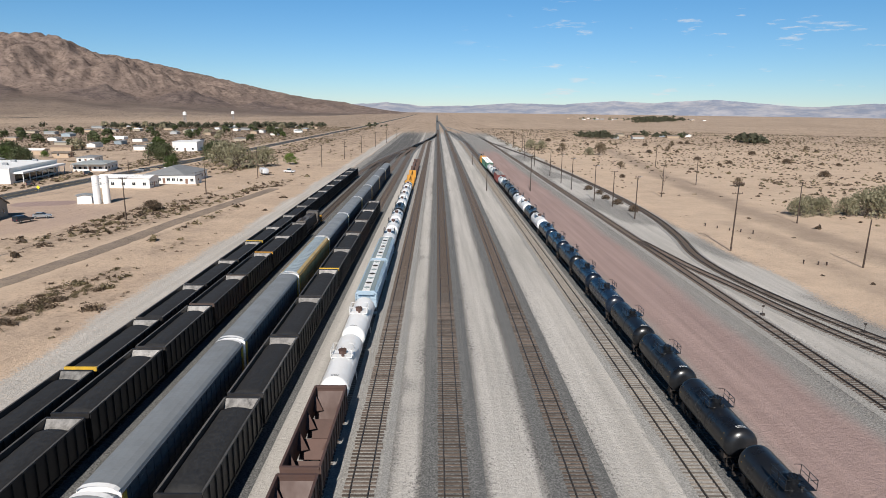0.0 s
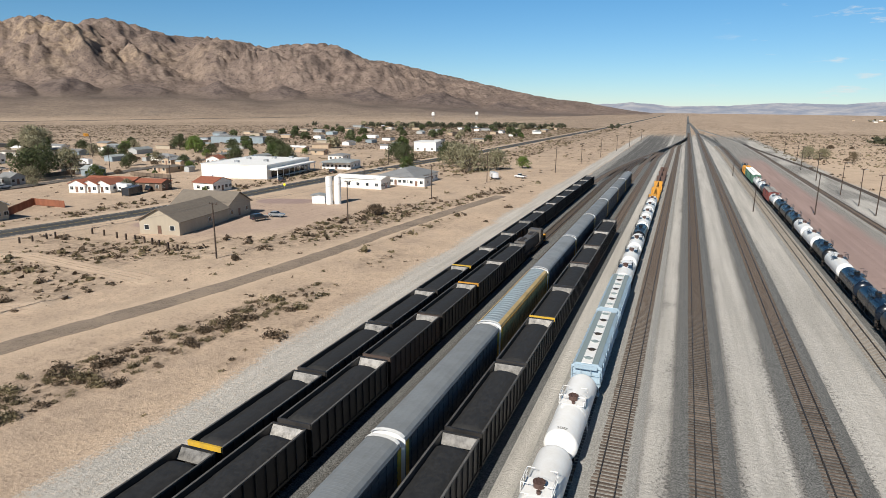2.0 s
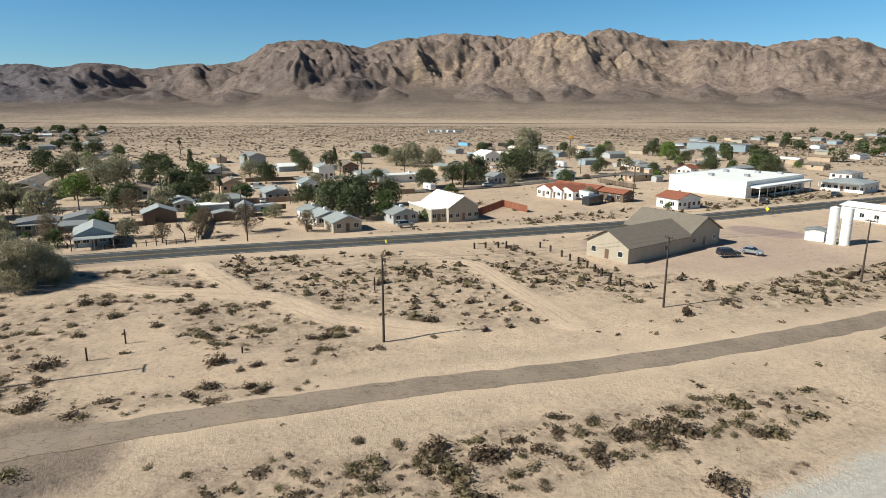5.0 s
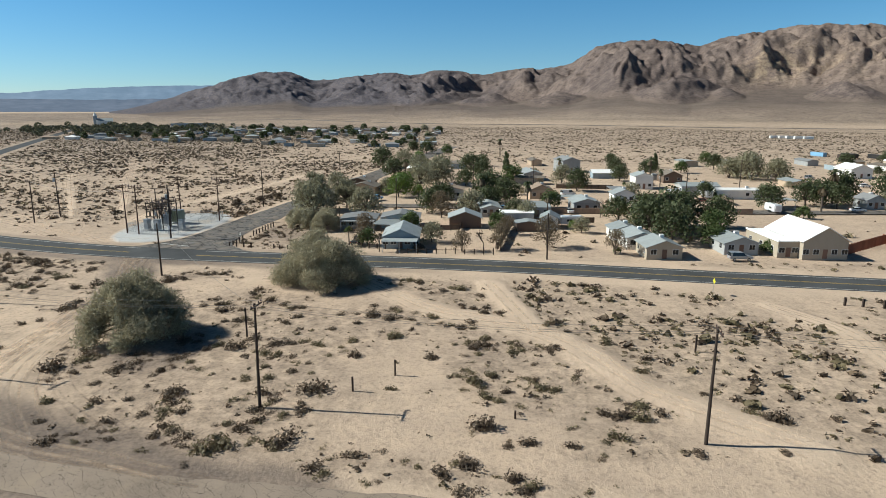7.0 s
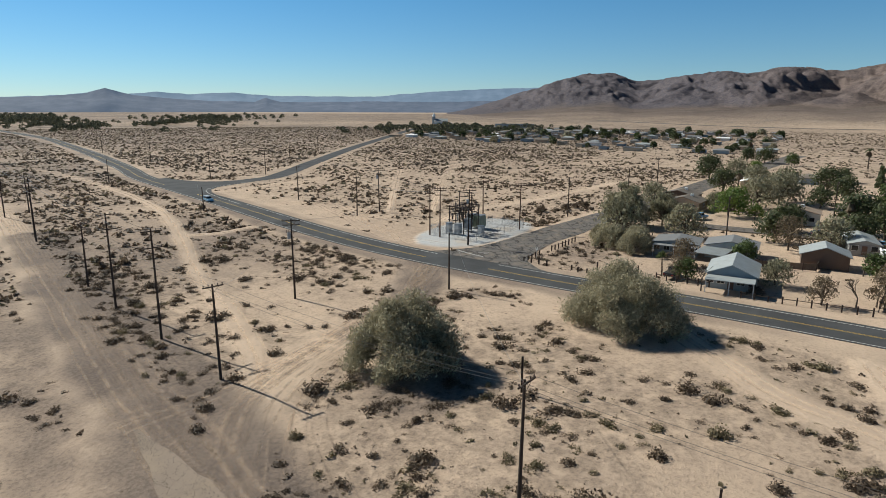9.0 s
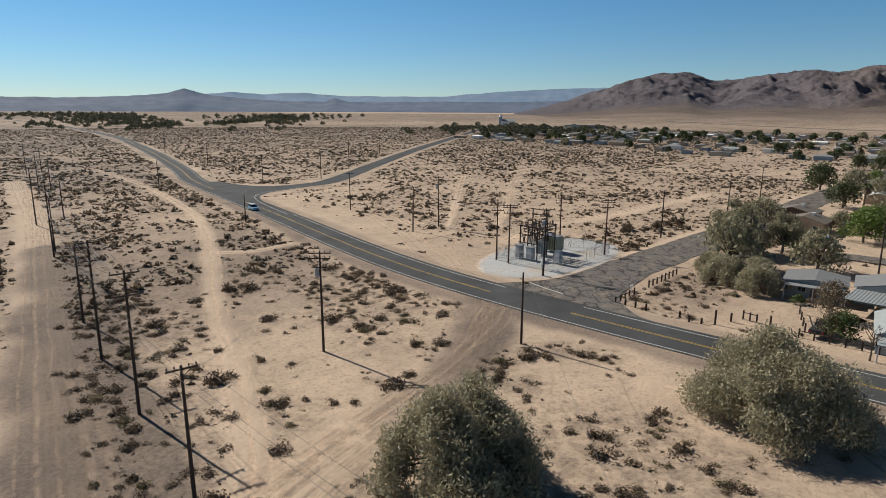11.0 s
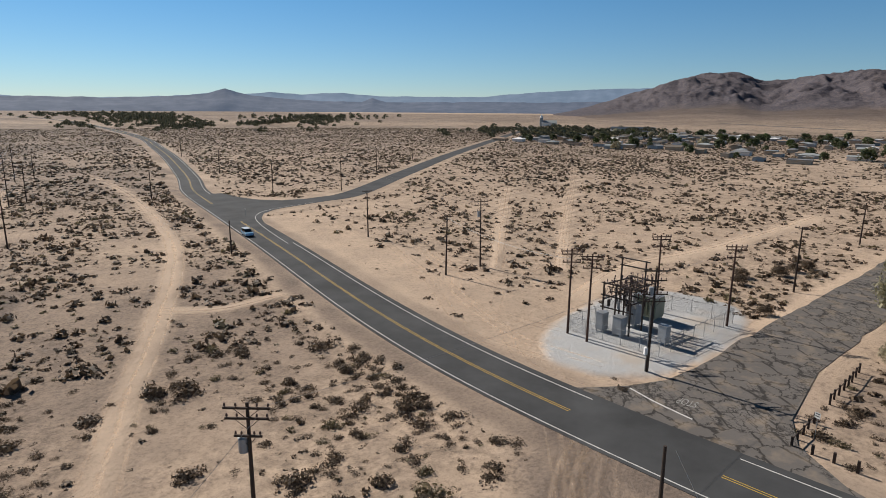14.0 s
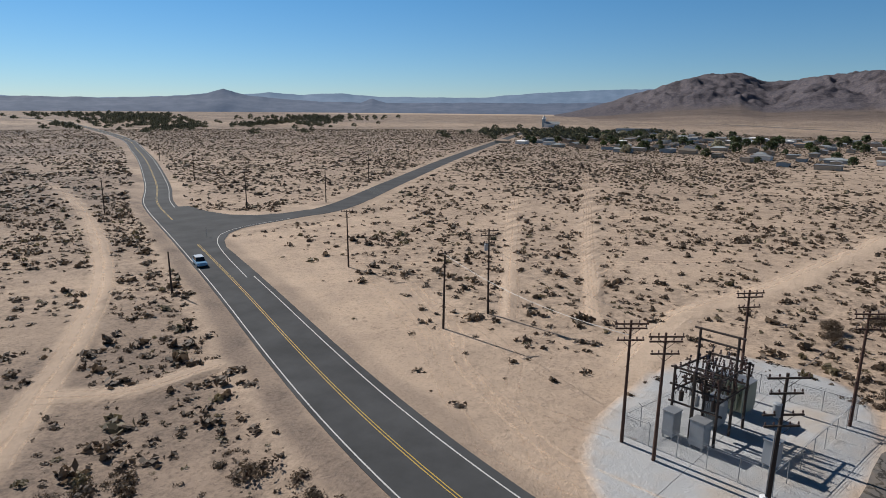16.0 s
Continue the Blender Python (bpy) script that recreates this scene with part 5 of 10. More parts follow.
def auto_rack(label, side, roof, length=28.1, ribs=76, proud=0.006):
    ob = empty("car_carrier_wagon", label, "freight wagon", "wagons in the yard")
    L, W, z0, z1 = length / 2 - 0.5, 1.5, 1.3, 5.15
    n = 22
    for s in (-1, 1):
        bm = boxed((min(s * W, s * (W - 0.06)), max(s * W, s * (W - 0.06)), -L, L, z0, z1))
        for i in range(n + 1):
            y, x = -L + 2 * L * i / n, s * (W + 0.03)
            box(bm, x - 0.035, x + 0.035, y - 0.06, y + 0.06, z0, z1)
        for z in (1.95, 2.6, 3.25, 3.9, 4.55):
            x = s * (W + 0.012)
            box(bm, x - 0.02, x + 0.02, -L, L, z - 0.09, z + 0.09)
        part("side_panel", bm, side, ob)
    # curved, ribbed roof
    prof = [(-W - 0.04, z1), (-W + 0.05, z1 + 0.28), (-1.15, z1 + 0.52), (-0.6, z1 + 0.68), (0, z1 + 0.72), (0.6, z1 + 0.68), (1.15, z1 + 0.52), (W - 0.05, z1 + 0.28), (W + 0.04, z1)]
    ys, ups = [], []
    for i in range(ribs):
        y = -L + 2 * L * i / ribs
        d = 2 * L / ribs
        ys += [y, y + d * 0.62, y + d * 0.72, y + d * 0.92]
        ups += [0, 0, proud, proud]
    ys.append(L)
    ups.append(0)
    V = [(x, y, z + u * (1 if 0 < k < len(prof) - 1 else 0)) for y, u in zip(ys, ups) for k, (x, z) in enumerate(prof)]
    k = len(prof)
    F = [(j * k + i, j * k + i + 1, (j + 1) * k + i + 1, (j + 1) * k + i) for j in range(len(ys) - 1) for i in range(k - 1)]
    part("roof", mesh_np("roof", V, F, roof), None, ob, "grey ribbed sheet-metal roof")
    for s in (-1, 1):
        bm = bmesh.new()
        pts = [(-W, z0)] + [(x, z) for x, z in prof] + [(W, z0)]
        f = [bm.verts.new((x, s * (L - 0.02), z)) for x, z in pts]
        g = [bm.verts.new((x, s * (L + 0.08), z)) for x, z in pts]
        bm.faces.new(f)
        bm.faces.new(g[::-1])
        for i in range(len(pts)):
            bm.faces.new((f[i], f[(i + 1) % len(pts)], g[(i + 1) % len(pts)], g[i]))
        part("end_door", bm, M_WHITEWAGON, ob, "white folding end door")
        bm = bmesh.new()
        for i in range(1, k - 2):
            (xa, za), (xb, zb) = prof[i], prof[i + 1]
            q = [bm.verts.new(p) for p in ((xa, s * L - 0.35, za + 0.075), (xb, s * L - 0.35, zb + 0.075), (xb, s * L + 0.1, zb + 0.075), (xa, s * L + 0.1, za + 0.075))]
            bm.faces.new(q)
        part("roof_end_cap", bm, M_WHITEWAGON, ob, "white roof end cap")
        for x in (-W - 0.03, W + 0.03):
            part("corner_post", boxed((x - 0.05, x + 0.05, s * (L - 0.28) - 0.28, s * (L - 0.28) + 0.3, z0 - 0.1, z1 + 0.02)), M_YELLOW, ob, "yellow corner post")
    if side is M_RACKYELLOW:
        for s in (-1, 1):
            bm = bmesh.new()
            q = [bm.verts.new((s * x, y, z)) for y in (-L, L) for x, z in ((W + 0.05, z1 + 0.02), (W - 0.04, z1 + 0.36), (1.1, z1 + 0.62))]
            for i in (0, 1):
                bm.faces.new((q[i], q[i + 1], q[i + 4], q[i + 3]))
            part("roof_edge", bm, M_RACKYELLOW, ob, "faded tan roof edge")
    for s in (-1, 1):
        part("roof_rail", boxed((s * (W + 0.03) - 0.05, s * (W + 0.03) + 0.05, -L, L, z1 - 0.12, z1 + 0.04)), M_ORANGE if side is M_RACKYELLOW else side, ob)
    part("underframe", boxed((-1.4, 1.4, -L, L, 0.95, 1.3), (-0.3, 0.3, -L - 0.3, L + 0.3, 0.85, 1.1)), M_STEELDARK, ob)
    running_gear(ob, length, 3.2)
    return ob


def hatch_hopper(label, length=20.6):
    ob = empty("covered_hopper_wagon", label, "freight wagon", "wagons in the yard")
    L, W = length / 2 - 0.6, 1.55
    bm = bmesh.new()
    sec = [(-1.0, 1.2), (-W, 2.0), (-W, 4.05), (-1.15, 4.45), (1.15, 4.45), (W, 4.05), (W, 2.0), (1.0, 1.2)]
    ends = [(-L + 1.6, 0.98), (-L + 0.9, 1.0), (L - 0.9, 1.0), (L - 1.6, 0.98)]
    rings = [[bm.verts.new((x, y, z)) for x, z in sec] for y in (-L + 0.5, L - 0.5)]
    for i in range(8):
        bm.faces.new((rings[0][i], rings[0][(i + 1) % 8], rings[1][(i + 1) % 8], rings[1][i]))
    bm.faces.new(rings[0][::-1])
    bm.faces.new(rings[1])
    for i in range(13):
        y = -L + 0.7 + (2 * L - 1.4) * i / 12
        for s in (-1, 1):
            box(bm, s * (W + 0.04) - 0.04, s * (W + 0.04) + 0.04, y - 0.05, y + 0.05, 2.0, 4.05)
    part("body", bm, M_HOPPERBLUE, ob)
    part("roof_walk", boxed((-0.55, 0.55, -L + 0.4, L - 0.4, 4.47, 4.54)), M_WHITEWAGON, ob, "white roof band")
    part("roof_panel", boxed((-1.2, -0.57, -L + 0.5, L - 0.5, 4.452, 4.478), (0.57, 1.2, -L + 0.5, L - 0.5, 4.452, 4.478)), M_HOPPERROOF, ob)
    for i in range(7):
        y = -L + 1.7 + (2 * L - 3.4) * i / 6
        bm = bmesh.new()
        tube(bm, (0, y, 4.52), (0, y, 4.66), 0.36, n=12)
        box(bm, -0.5, 0.5, y - 0.05, y + 0.05, 4.62, 4.7)
        part("hatch", bm, M_STEELDARK if i % 2 else M_HOPPERROOF, ob, "round dark roof hatch")
    for s in (-1, 1):
        bm = boxed((-W, W, s * (L - 0.3) - 0.35, s * (L - 0.3) + 0.35, 1.05, 1.2), (-1.2, 1.2, s * (L + 0.02) - 0.04, s * (L + 0.02) + 0.04, 3.95, 4.4))
        for x in (-1.5, -0.5, 0.5, 1.5):
            tube(bm, (x, s * L, 1.2), (x, s * L, 4.2), 0.035, n=5)
        for z in (1.8, 2.6, 3.4, 4.2):
            tube(bm, (-1.5, s * L, z), (1.5, s * L, z), 0.03, n=5)
        part("end_frame", bm, M_HOPPERBLUE, ob)
    for y in (-L * 0.5, 0, L * 0.5):
        bm = bmesh.new()
        a = [bm.verts.new((x, y + yy, 1.9)) for x, yy in ((-1.2, -2.2), (1.2, -2.2), (1.2, 2.2), (-1.2, 2.2))]
        b = [bm.verts.new((x, y + yy, 0.75)) for x, yy in ((-0.4, -0.5), (0.4, -0.5), (0.4, 0.5), (-0.4, 0.5))]
        for i in range(4):
            bm.faces.new((a[i], b[i], b[(i + 1) % 4], a[(i + 1) % 4]))
        bm.faces.new(b)
        part("chute", bm, M_HOPPERBLUE, ob)
    part("underframe", boxed((-0.3, 0.3, -L - 0.2, L + 0.2, 0.85, 1.15)), M_STEELDARK, ob)
    running_gear(ob, length)
    return ob


def open_hopper(label, length=15.3):
    ob = empty("open_hopper_wagon", label, "freight wagon", "wagons in the yard")
    L, W, z0, z1 = length / 2 - 0.5, 1.5, 1.5, 4.0
    bm = boxed((-W, -W + 0.06, -L, L, z0, z1), (W - 0.06, W, -L, L, z0, z1), (-W, W, -L - 0.05, -L + 0.05, 2.4, z1), (-W, W, L - 0.05, L + 0.05, 2.4, z1))
    for i in range(12):
        y = -L + 0.1 + (2 * L - 0.2) * i / 11
        for s in (-1, 1):
            box(bm, s * (W + 0.05) - 0.05, s * (W + 0.05) + 0.05, y - 0.06, y + 0.06, z0, z1)
    for s in (-1, 1):
        box(bm, s * W - 0.1, s * W + 0.1, -L, L, z1 - 0.05, z1 + 0.08)
        box(bm, -W, W, s * L - 0.13, s * L + 0.13, z1 - 0.16, z1 + 0.07)
    part("body", bm, M_BROWN, ob)
    for k in range(4):
        y = -L + (2 * L) * (k + 0.5) / 4
        for s in (-1, 1):
            bm = bmesh.new()
            top, bot = (3.6 if (k == 3 and s > 0) or (k == 0 and s < 0) else 2.35), 1.2
            yo, yi = y + s * L / 4 * (1.0), y + s * 0.35
            a = [bm.verts.new(p) for p in ((-W + 0.06, yo, top), (W - 0.06, yo, top), (W - 0.06, yi, bot), (-W + 0.06, yi, bot))]
            b = [bm.verts.new(v.co + Vector((0, 0, -0.05))) for v in a]
            bm.faces.new(a)
            bm.faces.new(b[::-1])
            for i in range(4):
                bm.faces.new((a[i], b[i], b[(i + 1) % 4], a[(i + 1) % 4]))
            part("slope_sheet", bm, M_BROWN, ob)
        for s in (-1, 1):
            bm = bmesh.new()
            vs = [bm.verts.new(p) for p in ((s * (W - 0.07), y + 0.9, 3.6), (s * (W - 0.07), y - 0.1, 2.2), (s * 0.6, y + 0.4, 2.1))]
            ws = [bm.verts.new(v.co + Vector((0, 0.05, 0))) for v in vs]
            bm.faces.new(vs)
            bm.faces.new(ws[::-1])
            for i in range(3):
                bm.faces.new((vs[i], ws[i], ws[(i + 1) % 3], vs[(i + 1) % 3]))
            part("gusset", bm, M_BROWN, ob)
    part("underframe", boxed((-0.3, 0.3, -L - 0.3, L + 0.3, 0.85, 1.15), (-W, W, -L - 0.3, -L + 0.9, 1.2, 1.35), (-W, W, L - 0.9, L + 0.3, 1.2, 1.35)), M_STEELDARK, ob)
    running_gear(ob, length)
    return ob


def box_wagon(name, label, mat, length=16.5, height=4.4, roof=None):
    ob = empty(name, label, "freight wagon", "wagons in the yard")
    L, W = length / 2 - 0.5, 1.5
    bm = boxed((-W, W, -L, L, 1.25, height - 0.25))
    for i in range(14):
        y = -L + 0.1 + (2 * L - 0.2) * i / 13
        for s in (-1, 1):
            box(bm, s * (W + 0.03) - 0.03, s * (W + 0.03) + 0.03, y - 0.06, y + 0.06, 1.25, height - 0.3)
    part("body", bm, mat, ob)
    bm = bmesh.new()
    k = 14
    for i in range(k):
        y0, y1 = -L + 2 * L * i / k, -L + 2 * L * (i + 1) / k
        for s in (-1, 1):
            z = height - 0.25
            vs = [bm.verts.new(p) for p in ((s * (W + 0.05), y0, z), (s * (W + 0.05), y1 - 0.06, z), (0, y1 - 0.06, z + 0.25), (0, y0, z + 0.25))]
            bm.faces.new(vs)
        box(bm, -W, W, y1 - 0.06, y1, height - 0.3, height - 0.02)
    part("roof", bm, roof or mat, ob)
    for s in (-1, 1):
        part("sliding_door", boxed((s * (W + 0.08) - 0.03, s * (W + 0.08) + 0.03, -1.5, 1.5, 1.3, height - 0.4)), mat, ob)
    part("underframe", boxed((-1.3, 1.3, -L, L, 1.0, 1.25)), M_STEELDARK, ob)
    running_gear(ob, length)
    return ob


def frame_wagon(label, mat, length=20.0):
    """A bulkhead flat wagon: deck, two end frames and a centre frame."""
    ob = empty("bulkhead_flat_wagon", label, "freight wagon", "wagons in the yard")
    L, W = length / 2 - 0.5, 1.45
    part("deck", boxed((-W, W, -L, L, 1.1, 1.32)), mat, ob)
    for s in (-1, 1):
        bm = boxed((-W, W, s * L - 0.12, s * L + 0.12, 1.32, 4.4))
        for x in (-1.2, 0, 1.2):
            box(bm, x - 0.09, x + 0.09, s * (L - 0.3) - 0.12, s * (L - 0.3) + 0.12, 1.32, 3.6)
        part("bulkhead", bm, mat, ob)
    bm = boxed((-0.12, 0.12, -L, L, 4.0, 4.3))
    for i in range(9):
        y = -L + 2 * L * i / 8
        box(bm, -0.1, 0.1, y - 0.12, y + 0.12, 1.32, 4.0)
    part("centre_frame", bm, mat, ob)
    running_gear(ob, length)
    return ob


def locomotive(label, length=21.0):
    ob = empty("diesel_locomotive", label, "locomotive")
    L = length / 2 - 0.4
    part("underframe", boxed((-1.5, 1.5, -L, L, 1.35, 1.6), (-0.3, 0.3, -L - 0.2, L + 0.2, 0.95, 1.3)), M_STEELDARK, ob)
    bm = boxed((-1.0, 1.0, -L + 1.2, L - 5.6, 1.6, 3.9), (-1.15, 1.15, -L + 1.2, -L + 6.0, 3.2, 4.25), (-0.8, 0.8, -L + 6.4, L - 6.0, 3.9, 4.1))
    bmesh.ops.bevel(bm, geom=[e for e in bm.edges], offset=0.07, segments=1, affect="EDGES")
    part("long_hood", bm, M_LOCO, ob)
    for y in (-L + 2.2, -L + 3.6, -L + 5.0, 0.5, 2.0):
        bm = bmesh.new()
        z = 4.25 if y < -L + 6 else 4.1
        tube(bm, (0, y, z - 0.05), (0, y, z + 0.12), 0.58, n=14)
        part("fan", bm, M_STEELDARK, ob)
    bm = boxed((-1.5, 1.5, L - 5.5, L - 2.9, 1.6, 4.35))
    bmesh.ops.bevel(bm, geom=[e for e in bm.edges], offset=0.12, segments=2, affect="EDGES")
    part("cab", bm, M_LOCO, ob)
    bm = boxed((-0.95, 0.95, L - 2.85, L - 1.1, 1.6, 3.0))
    bmesh.ops.bevel(bm, geom=[e for e in bm.edges], offset=0.15, segments=2, affect="EDGES")
    part("nose", bm, M_ORANGE, ob, "faded orange nose")
    for s in (-1, 1):
        part("cab_window", boxed((s * 1.5 - 0.02, s * 1.5 + 0.02, L - 5.0, L - 3.5, 3.2, 3.9)), M_GLASS, ob)
        part("windscreen", boxed((s * 0.75 - 0.5, s * 0.75 + 0.5, L - 2.92, L - 2.87, 3.25, 3.95)), M_GLASS, ob)
        bm = bmesh.new()
        for i in range(12):
            y = -L + 0.2 + (2 * L - 0.4) * i / 11
            tube(bm, (s * 1.46, y, 1.6), (s * 1.46, y, 2.6), 0.025, n=5)
        tube(bm, (s * 1.46, -L + 0.2, 2.6), (s * 1.46, L - 0.2, 2.6), 0.025, n=5)
        part("handrail", bm, M_STEELDARK, ob)
        part("end_plate", boxed((-1.5, 1.5, s * L - 0.08, s * L + 0.08, 0.75, 2.5)), M_ORANGE if s > 0 else M_LOCO, ob)
    bm = boxed((-1.35, 1.35, -3.0, 3.0, 0.65, 1.35))
    bmesh.ops.bevel(bm, geom=[e for e in bm.edges], offset=0.15, segments=2, affect="EDGES")
    part("fuel_tank", bm, M_STEELDARK, ob)
    running_gear(ob, length, 3.4, 3)
    return ob


def row_of(makers, x, y0):
    """Couples wagons in a row along +y from y0; makers: (key, builder, length)."""
    y = y0
    for key, build, length in makers:
        m = pose(x, y + length / 2, 0)
        if key in STOCK:
            copy_thing(STOCK[key], m)
        else:
            STOCK[key] = build()
            STOCK[key].matrix_basis = m
        y += length
    return y


STOCK = {}
COAL_P = "loaded black coal wagon with pale metal inner end"
coal = [("coal%d" % i, (lambda i=i: coal_wagon(COAL_P, M_COALCAR, M_COALCAR, i)), 15.85) for i in range(4)]
coal_y = ("coaly", lambda: coal_wagon("loaded black coal wagon with a yellow end beam", M_COALCAR, M_YELLOW, 5), 15.85)
coal_r = ("coalr", lambda: coal_wagon("loaded rust-stained coal wagon with a pale inner end", M_COALRUST, M_COALRUST, 6), 15.85)
coal_o = ("coalo", lambda: coal_wagon("loaded black coal wagon with a rusty orange end beam", M_COALCAR, M_ORANGE, 7), 15.85)
A, B, C, D = coal
row_of([A, B, coal_y, C, D, A, coal_y, C, B, D, A, C, D, B, A, C], -36.8, 28.9)
end = row_of([B, A, D, C, coal_r, B, coal_o, A], -32.2, 18.9)
row_of([("loco", lambda: locomotive("dusty dark diesel locomotive with an orange nose"), 21.0)], -32.2, end)
rack_g = ("rackg", lambda: auto_rack("grey car carrier wagon with a ribbed metal roof", M_RACKSIDE, M_RACKROOF), 28.1)
rack_y = ("racky", lambda: auto_rack("faded yellow car carrier wagon with a ribbed blue-grey roof", M_RACKYELLOW, M_RACKRIB, 28.1, 30, 0.06), 28.1)
row_of([rack_g, rack_g, rack_g, rack_y, rack_g, rack_g, rack_g, rack_g, rack_g, rack_g], -22.75, 9.4)
row_of([C, A, B, D, C, coal_y, A, coal_r, D, B], -18.0, 23.0)
hop = ("hop", lambda: open_hopper("empty brown open hopper wagon with sloped sheets inside"), 15.3)
tank_w = ("tankw", lambda: tank_wagon("white cylindrical tank wagon with a top platform", M_WHITEWAGON, 15.0, 1.5, True, M_WHITEWAGON), 15.0)
tank_ws = ("tankws", lambda: tank_wagon("short white tank wagon with a top platform", M_WHITEWAGON, 13.0, 1.48, False, M_BLACKTANK), 13.0)
tank_b = ("tankb", lambda: tank_wagon("black cylindrical tank wagon with a railed top platform", M_BLACKTANK), 13.0)
tank_n = ("tankn", lambda: tank_wagon("dark navy tank wagon with a railed top platform", M_NAVYTANK), 13.0)
cov = ("cov", lambda: hatch_hopper("pale blue covered hopper wagon with a white hatched roof"), 20.6)
flat_o = ("flato", lambda: frame_wagon("empty orange bulkhead flat wagon with a centre frame", M_ORANGE), 20.0)
flat_b = ("flatb", lambda: frame_wagon("empty brown bulkhead flat wagon with a centre frame", M_BROWN), 20.0)
row_of([hop, hop, tank_w, tank_w, cov, cov, tank_ws, tank_ws, tank_ws, tank_b, tank_ws, tank_ws, tank_ws, tank_ws, flat_o, flat_o, flat_b, flat_b, flat_b], -10.25, 27.3)
red_box = ("redbox", lambda: box_wagon("box_wagon", "oxide red box wagon with a pale roof", M_REDBOX, 16.5, 4.5, M_ALUM), 16.5)
green_box = ("greenbox", lambda: box_wagon("box_wagon", "green box wagon with a pale roof", M_GREENBOX, 18.0, 4.8, M_WHITEWAGON), 18.0)
orange_box = ("orangebox", lambda: box_wagon("box_wagon", "faded orange box wagon in the yard", M_ORANGE, 16.5, 4.3), 16.5)
row_of([tank_b, tank_b, tank_b, tank_b, tank_b, tank_n, tank_n, tank_b, tank_n, tank_n, tank_ws, tank_b, tank_ws, tank_ws, tank_b, tank_b, tank_b, tank_ws, red_box, tank_b, tank_ws, tank_ws,
        green_box, green_box, orange_box, tank_b], 26.7, 21.7)

# ---- utility poles, wires and the substation ----
M_POLE = paint("weathered_pole_wood", (0.048, 0.032, 0.024), 0.9, 0, (0.082, 0.058, 0.045), 0.7, 1.0, 10, 0.3, 0.2)
M_REDPOLE = paint("red_brown_pole_wood", (0.081, 0.038, 0.025), 0.85, 0, (0.08, 0.05, 0.04), 0.6, 1.0, 10, 0.3, 0.15)
M_INSUL = paint("brown_porcelain", (0.09, 0.05, 0.04), 0.3, 0, None, 0.3)
M_WIRE = paint("aluminium_wire", (0.28, 0.27, 0.26), 0.45, 0.5, None, 0.3)
M_TRAFO = paint("grey_transformer_paint", (0.36, 0.38, 0.40), 0.5, 0.1, (0.24, 0.24, 0.24), 0.5)
M_SAGE = paint("sage_cabinet_paint", (0.27, 0.29, 0.22), 0.55, 0, (0.2, 0.2, 0.16), 0.5)
M_GALV = paint("galvanised_steel", (0.36, 0.37, 0.38), 0.45, 0.5, (0.24, 0.24, 0.24), 0.5)
M_DARKSTEEL = paint("dark_rusted_steel", (0.05, 0.038, 0.032), 0.7, 0.3, (0.1, 0.06, 0.045), 0.5)


def mesh_of(bm, mat, name):
    me = bpy.data.meshes.new(name)
    bm.normal_update()
    bm.to_mesh(me)
    bm.free()
    me.materials.append(mat)
    return me


_bm = bmesh.new()
tube(_bm, (0, 0, 0), (0, 0, 0.12), 0.03, n=6)
tube(_bm, (0, 0, 0.1), (0, 0, 0.28), 0.085, 0.05, n=8)
INSUL_ME = mesh_of(_bm, M_INSUL, "insulator")


def utility_pole(h, arms, mat, label, extras=()):
    """arms: (height below the top, half length) of crossarms that lie along x."""
    ob = empty("utility_pole", label, "utility pole", "utility poles")
    bm = bmesh.new()
    for i in range(4):
        a, b = -0.6 + (h + 0.6) * i / 4, -0.6 + (h + 0.6) * (i + 1) / 4
        tube(bm, (0, 0, a), (0, 0, b), 0.19 - 0.02 * i, 0.19 - 0.02 * (i + 1), n=10)
    part("post", bm, mat, ob)
    for drop, half in arms:
        z = h - drop
        part("crossarm", boxed((-half, half, 0.12, 0.24, z - 0.07, z + 0.07)), mat, ob)
        bm = bmesh.new()
        for s in (-1, 1):
            tube(bm, (s * half * 0.55, 0.2, z - 0.05), (0, 0.15, z - 0.75), 0.022, n=5)
        part("brace", bm, M_DARKSTEEL, ob)
        for x in (-half + 0.12, -half * 0.45, half * 0.45, half - 0.12):
            i = part("insulator", INSUL_ME, None, ob)
            i.location = (x, 0.18, z + 0.06)
    if "transformer" in extras:
        bm = bmesh.new()
        tube(bm, (0.42, 0, h - 3.4), (0.42, 0, h - 2.4), 0.3, n=14)
        tube(bm, (0.42, 0, h - 2.4), (0.42, 0, h - 2.32), 0.33, 0.2, n=14)
        tube(bm, (0.1, 0, h - 2.9), (0.3, 0, h - 2.9), 0.06, n=6)
        part("transformer", bm, M_TRAFO, ob)
    if "riser" in extras:
        bm = bmesh.new()
        tube(bm, (0.24, -0.05, -0.2), (0.22, -0.05, h - 4.6), 0.06, n=6)
        part("riser_pipe", bm, M_GALV, ob, "galvanised cable riser")
        part("meter_box", boxed((0.12, 0.52, -0.32, 0.08, 2.2, 3.1)), M_WHITEWAGON, ob, "white meter box")
    if "lamp" in extras:
        bm = bmesh.new()
        tube(bm, (0, 0, h - 0.5), (0.9, 0, h - 0.15), 0.03, n=6)
        box(bm, 0.75, 1.25, -0.15, 0.15, h - 0.2, h - 0.06)
        part("lamp", bm, M_GALV, ob)
    return ob


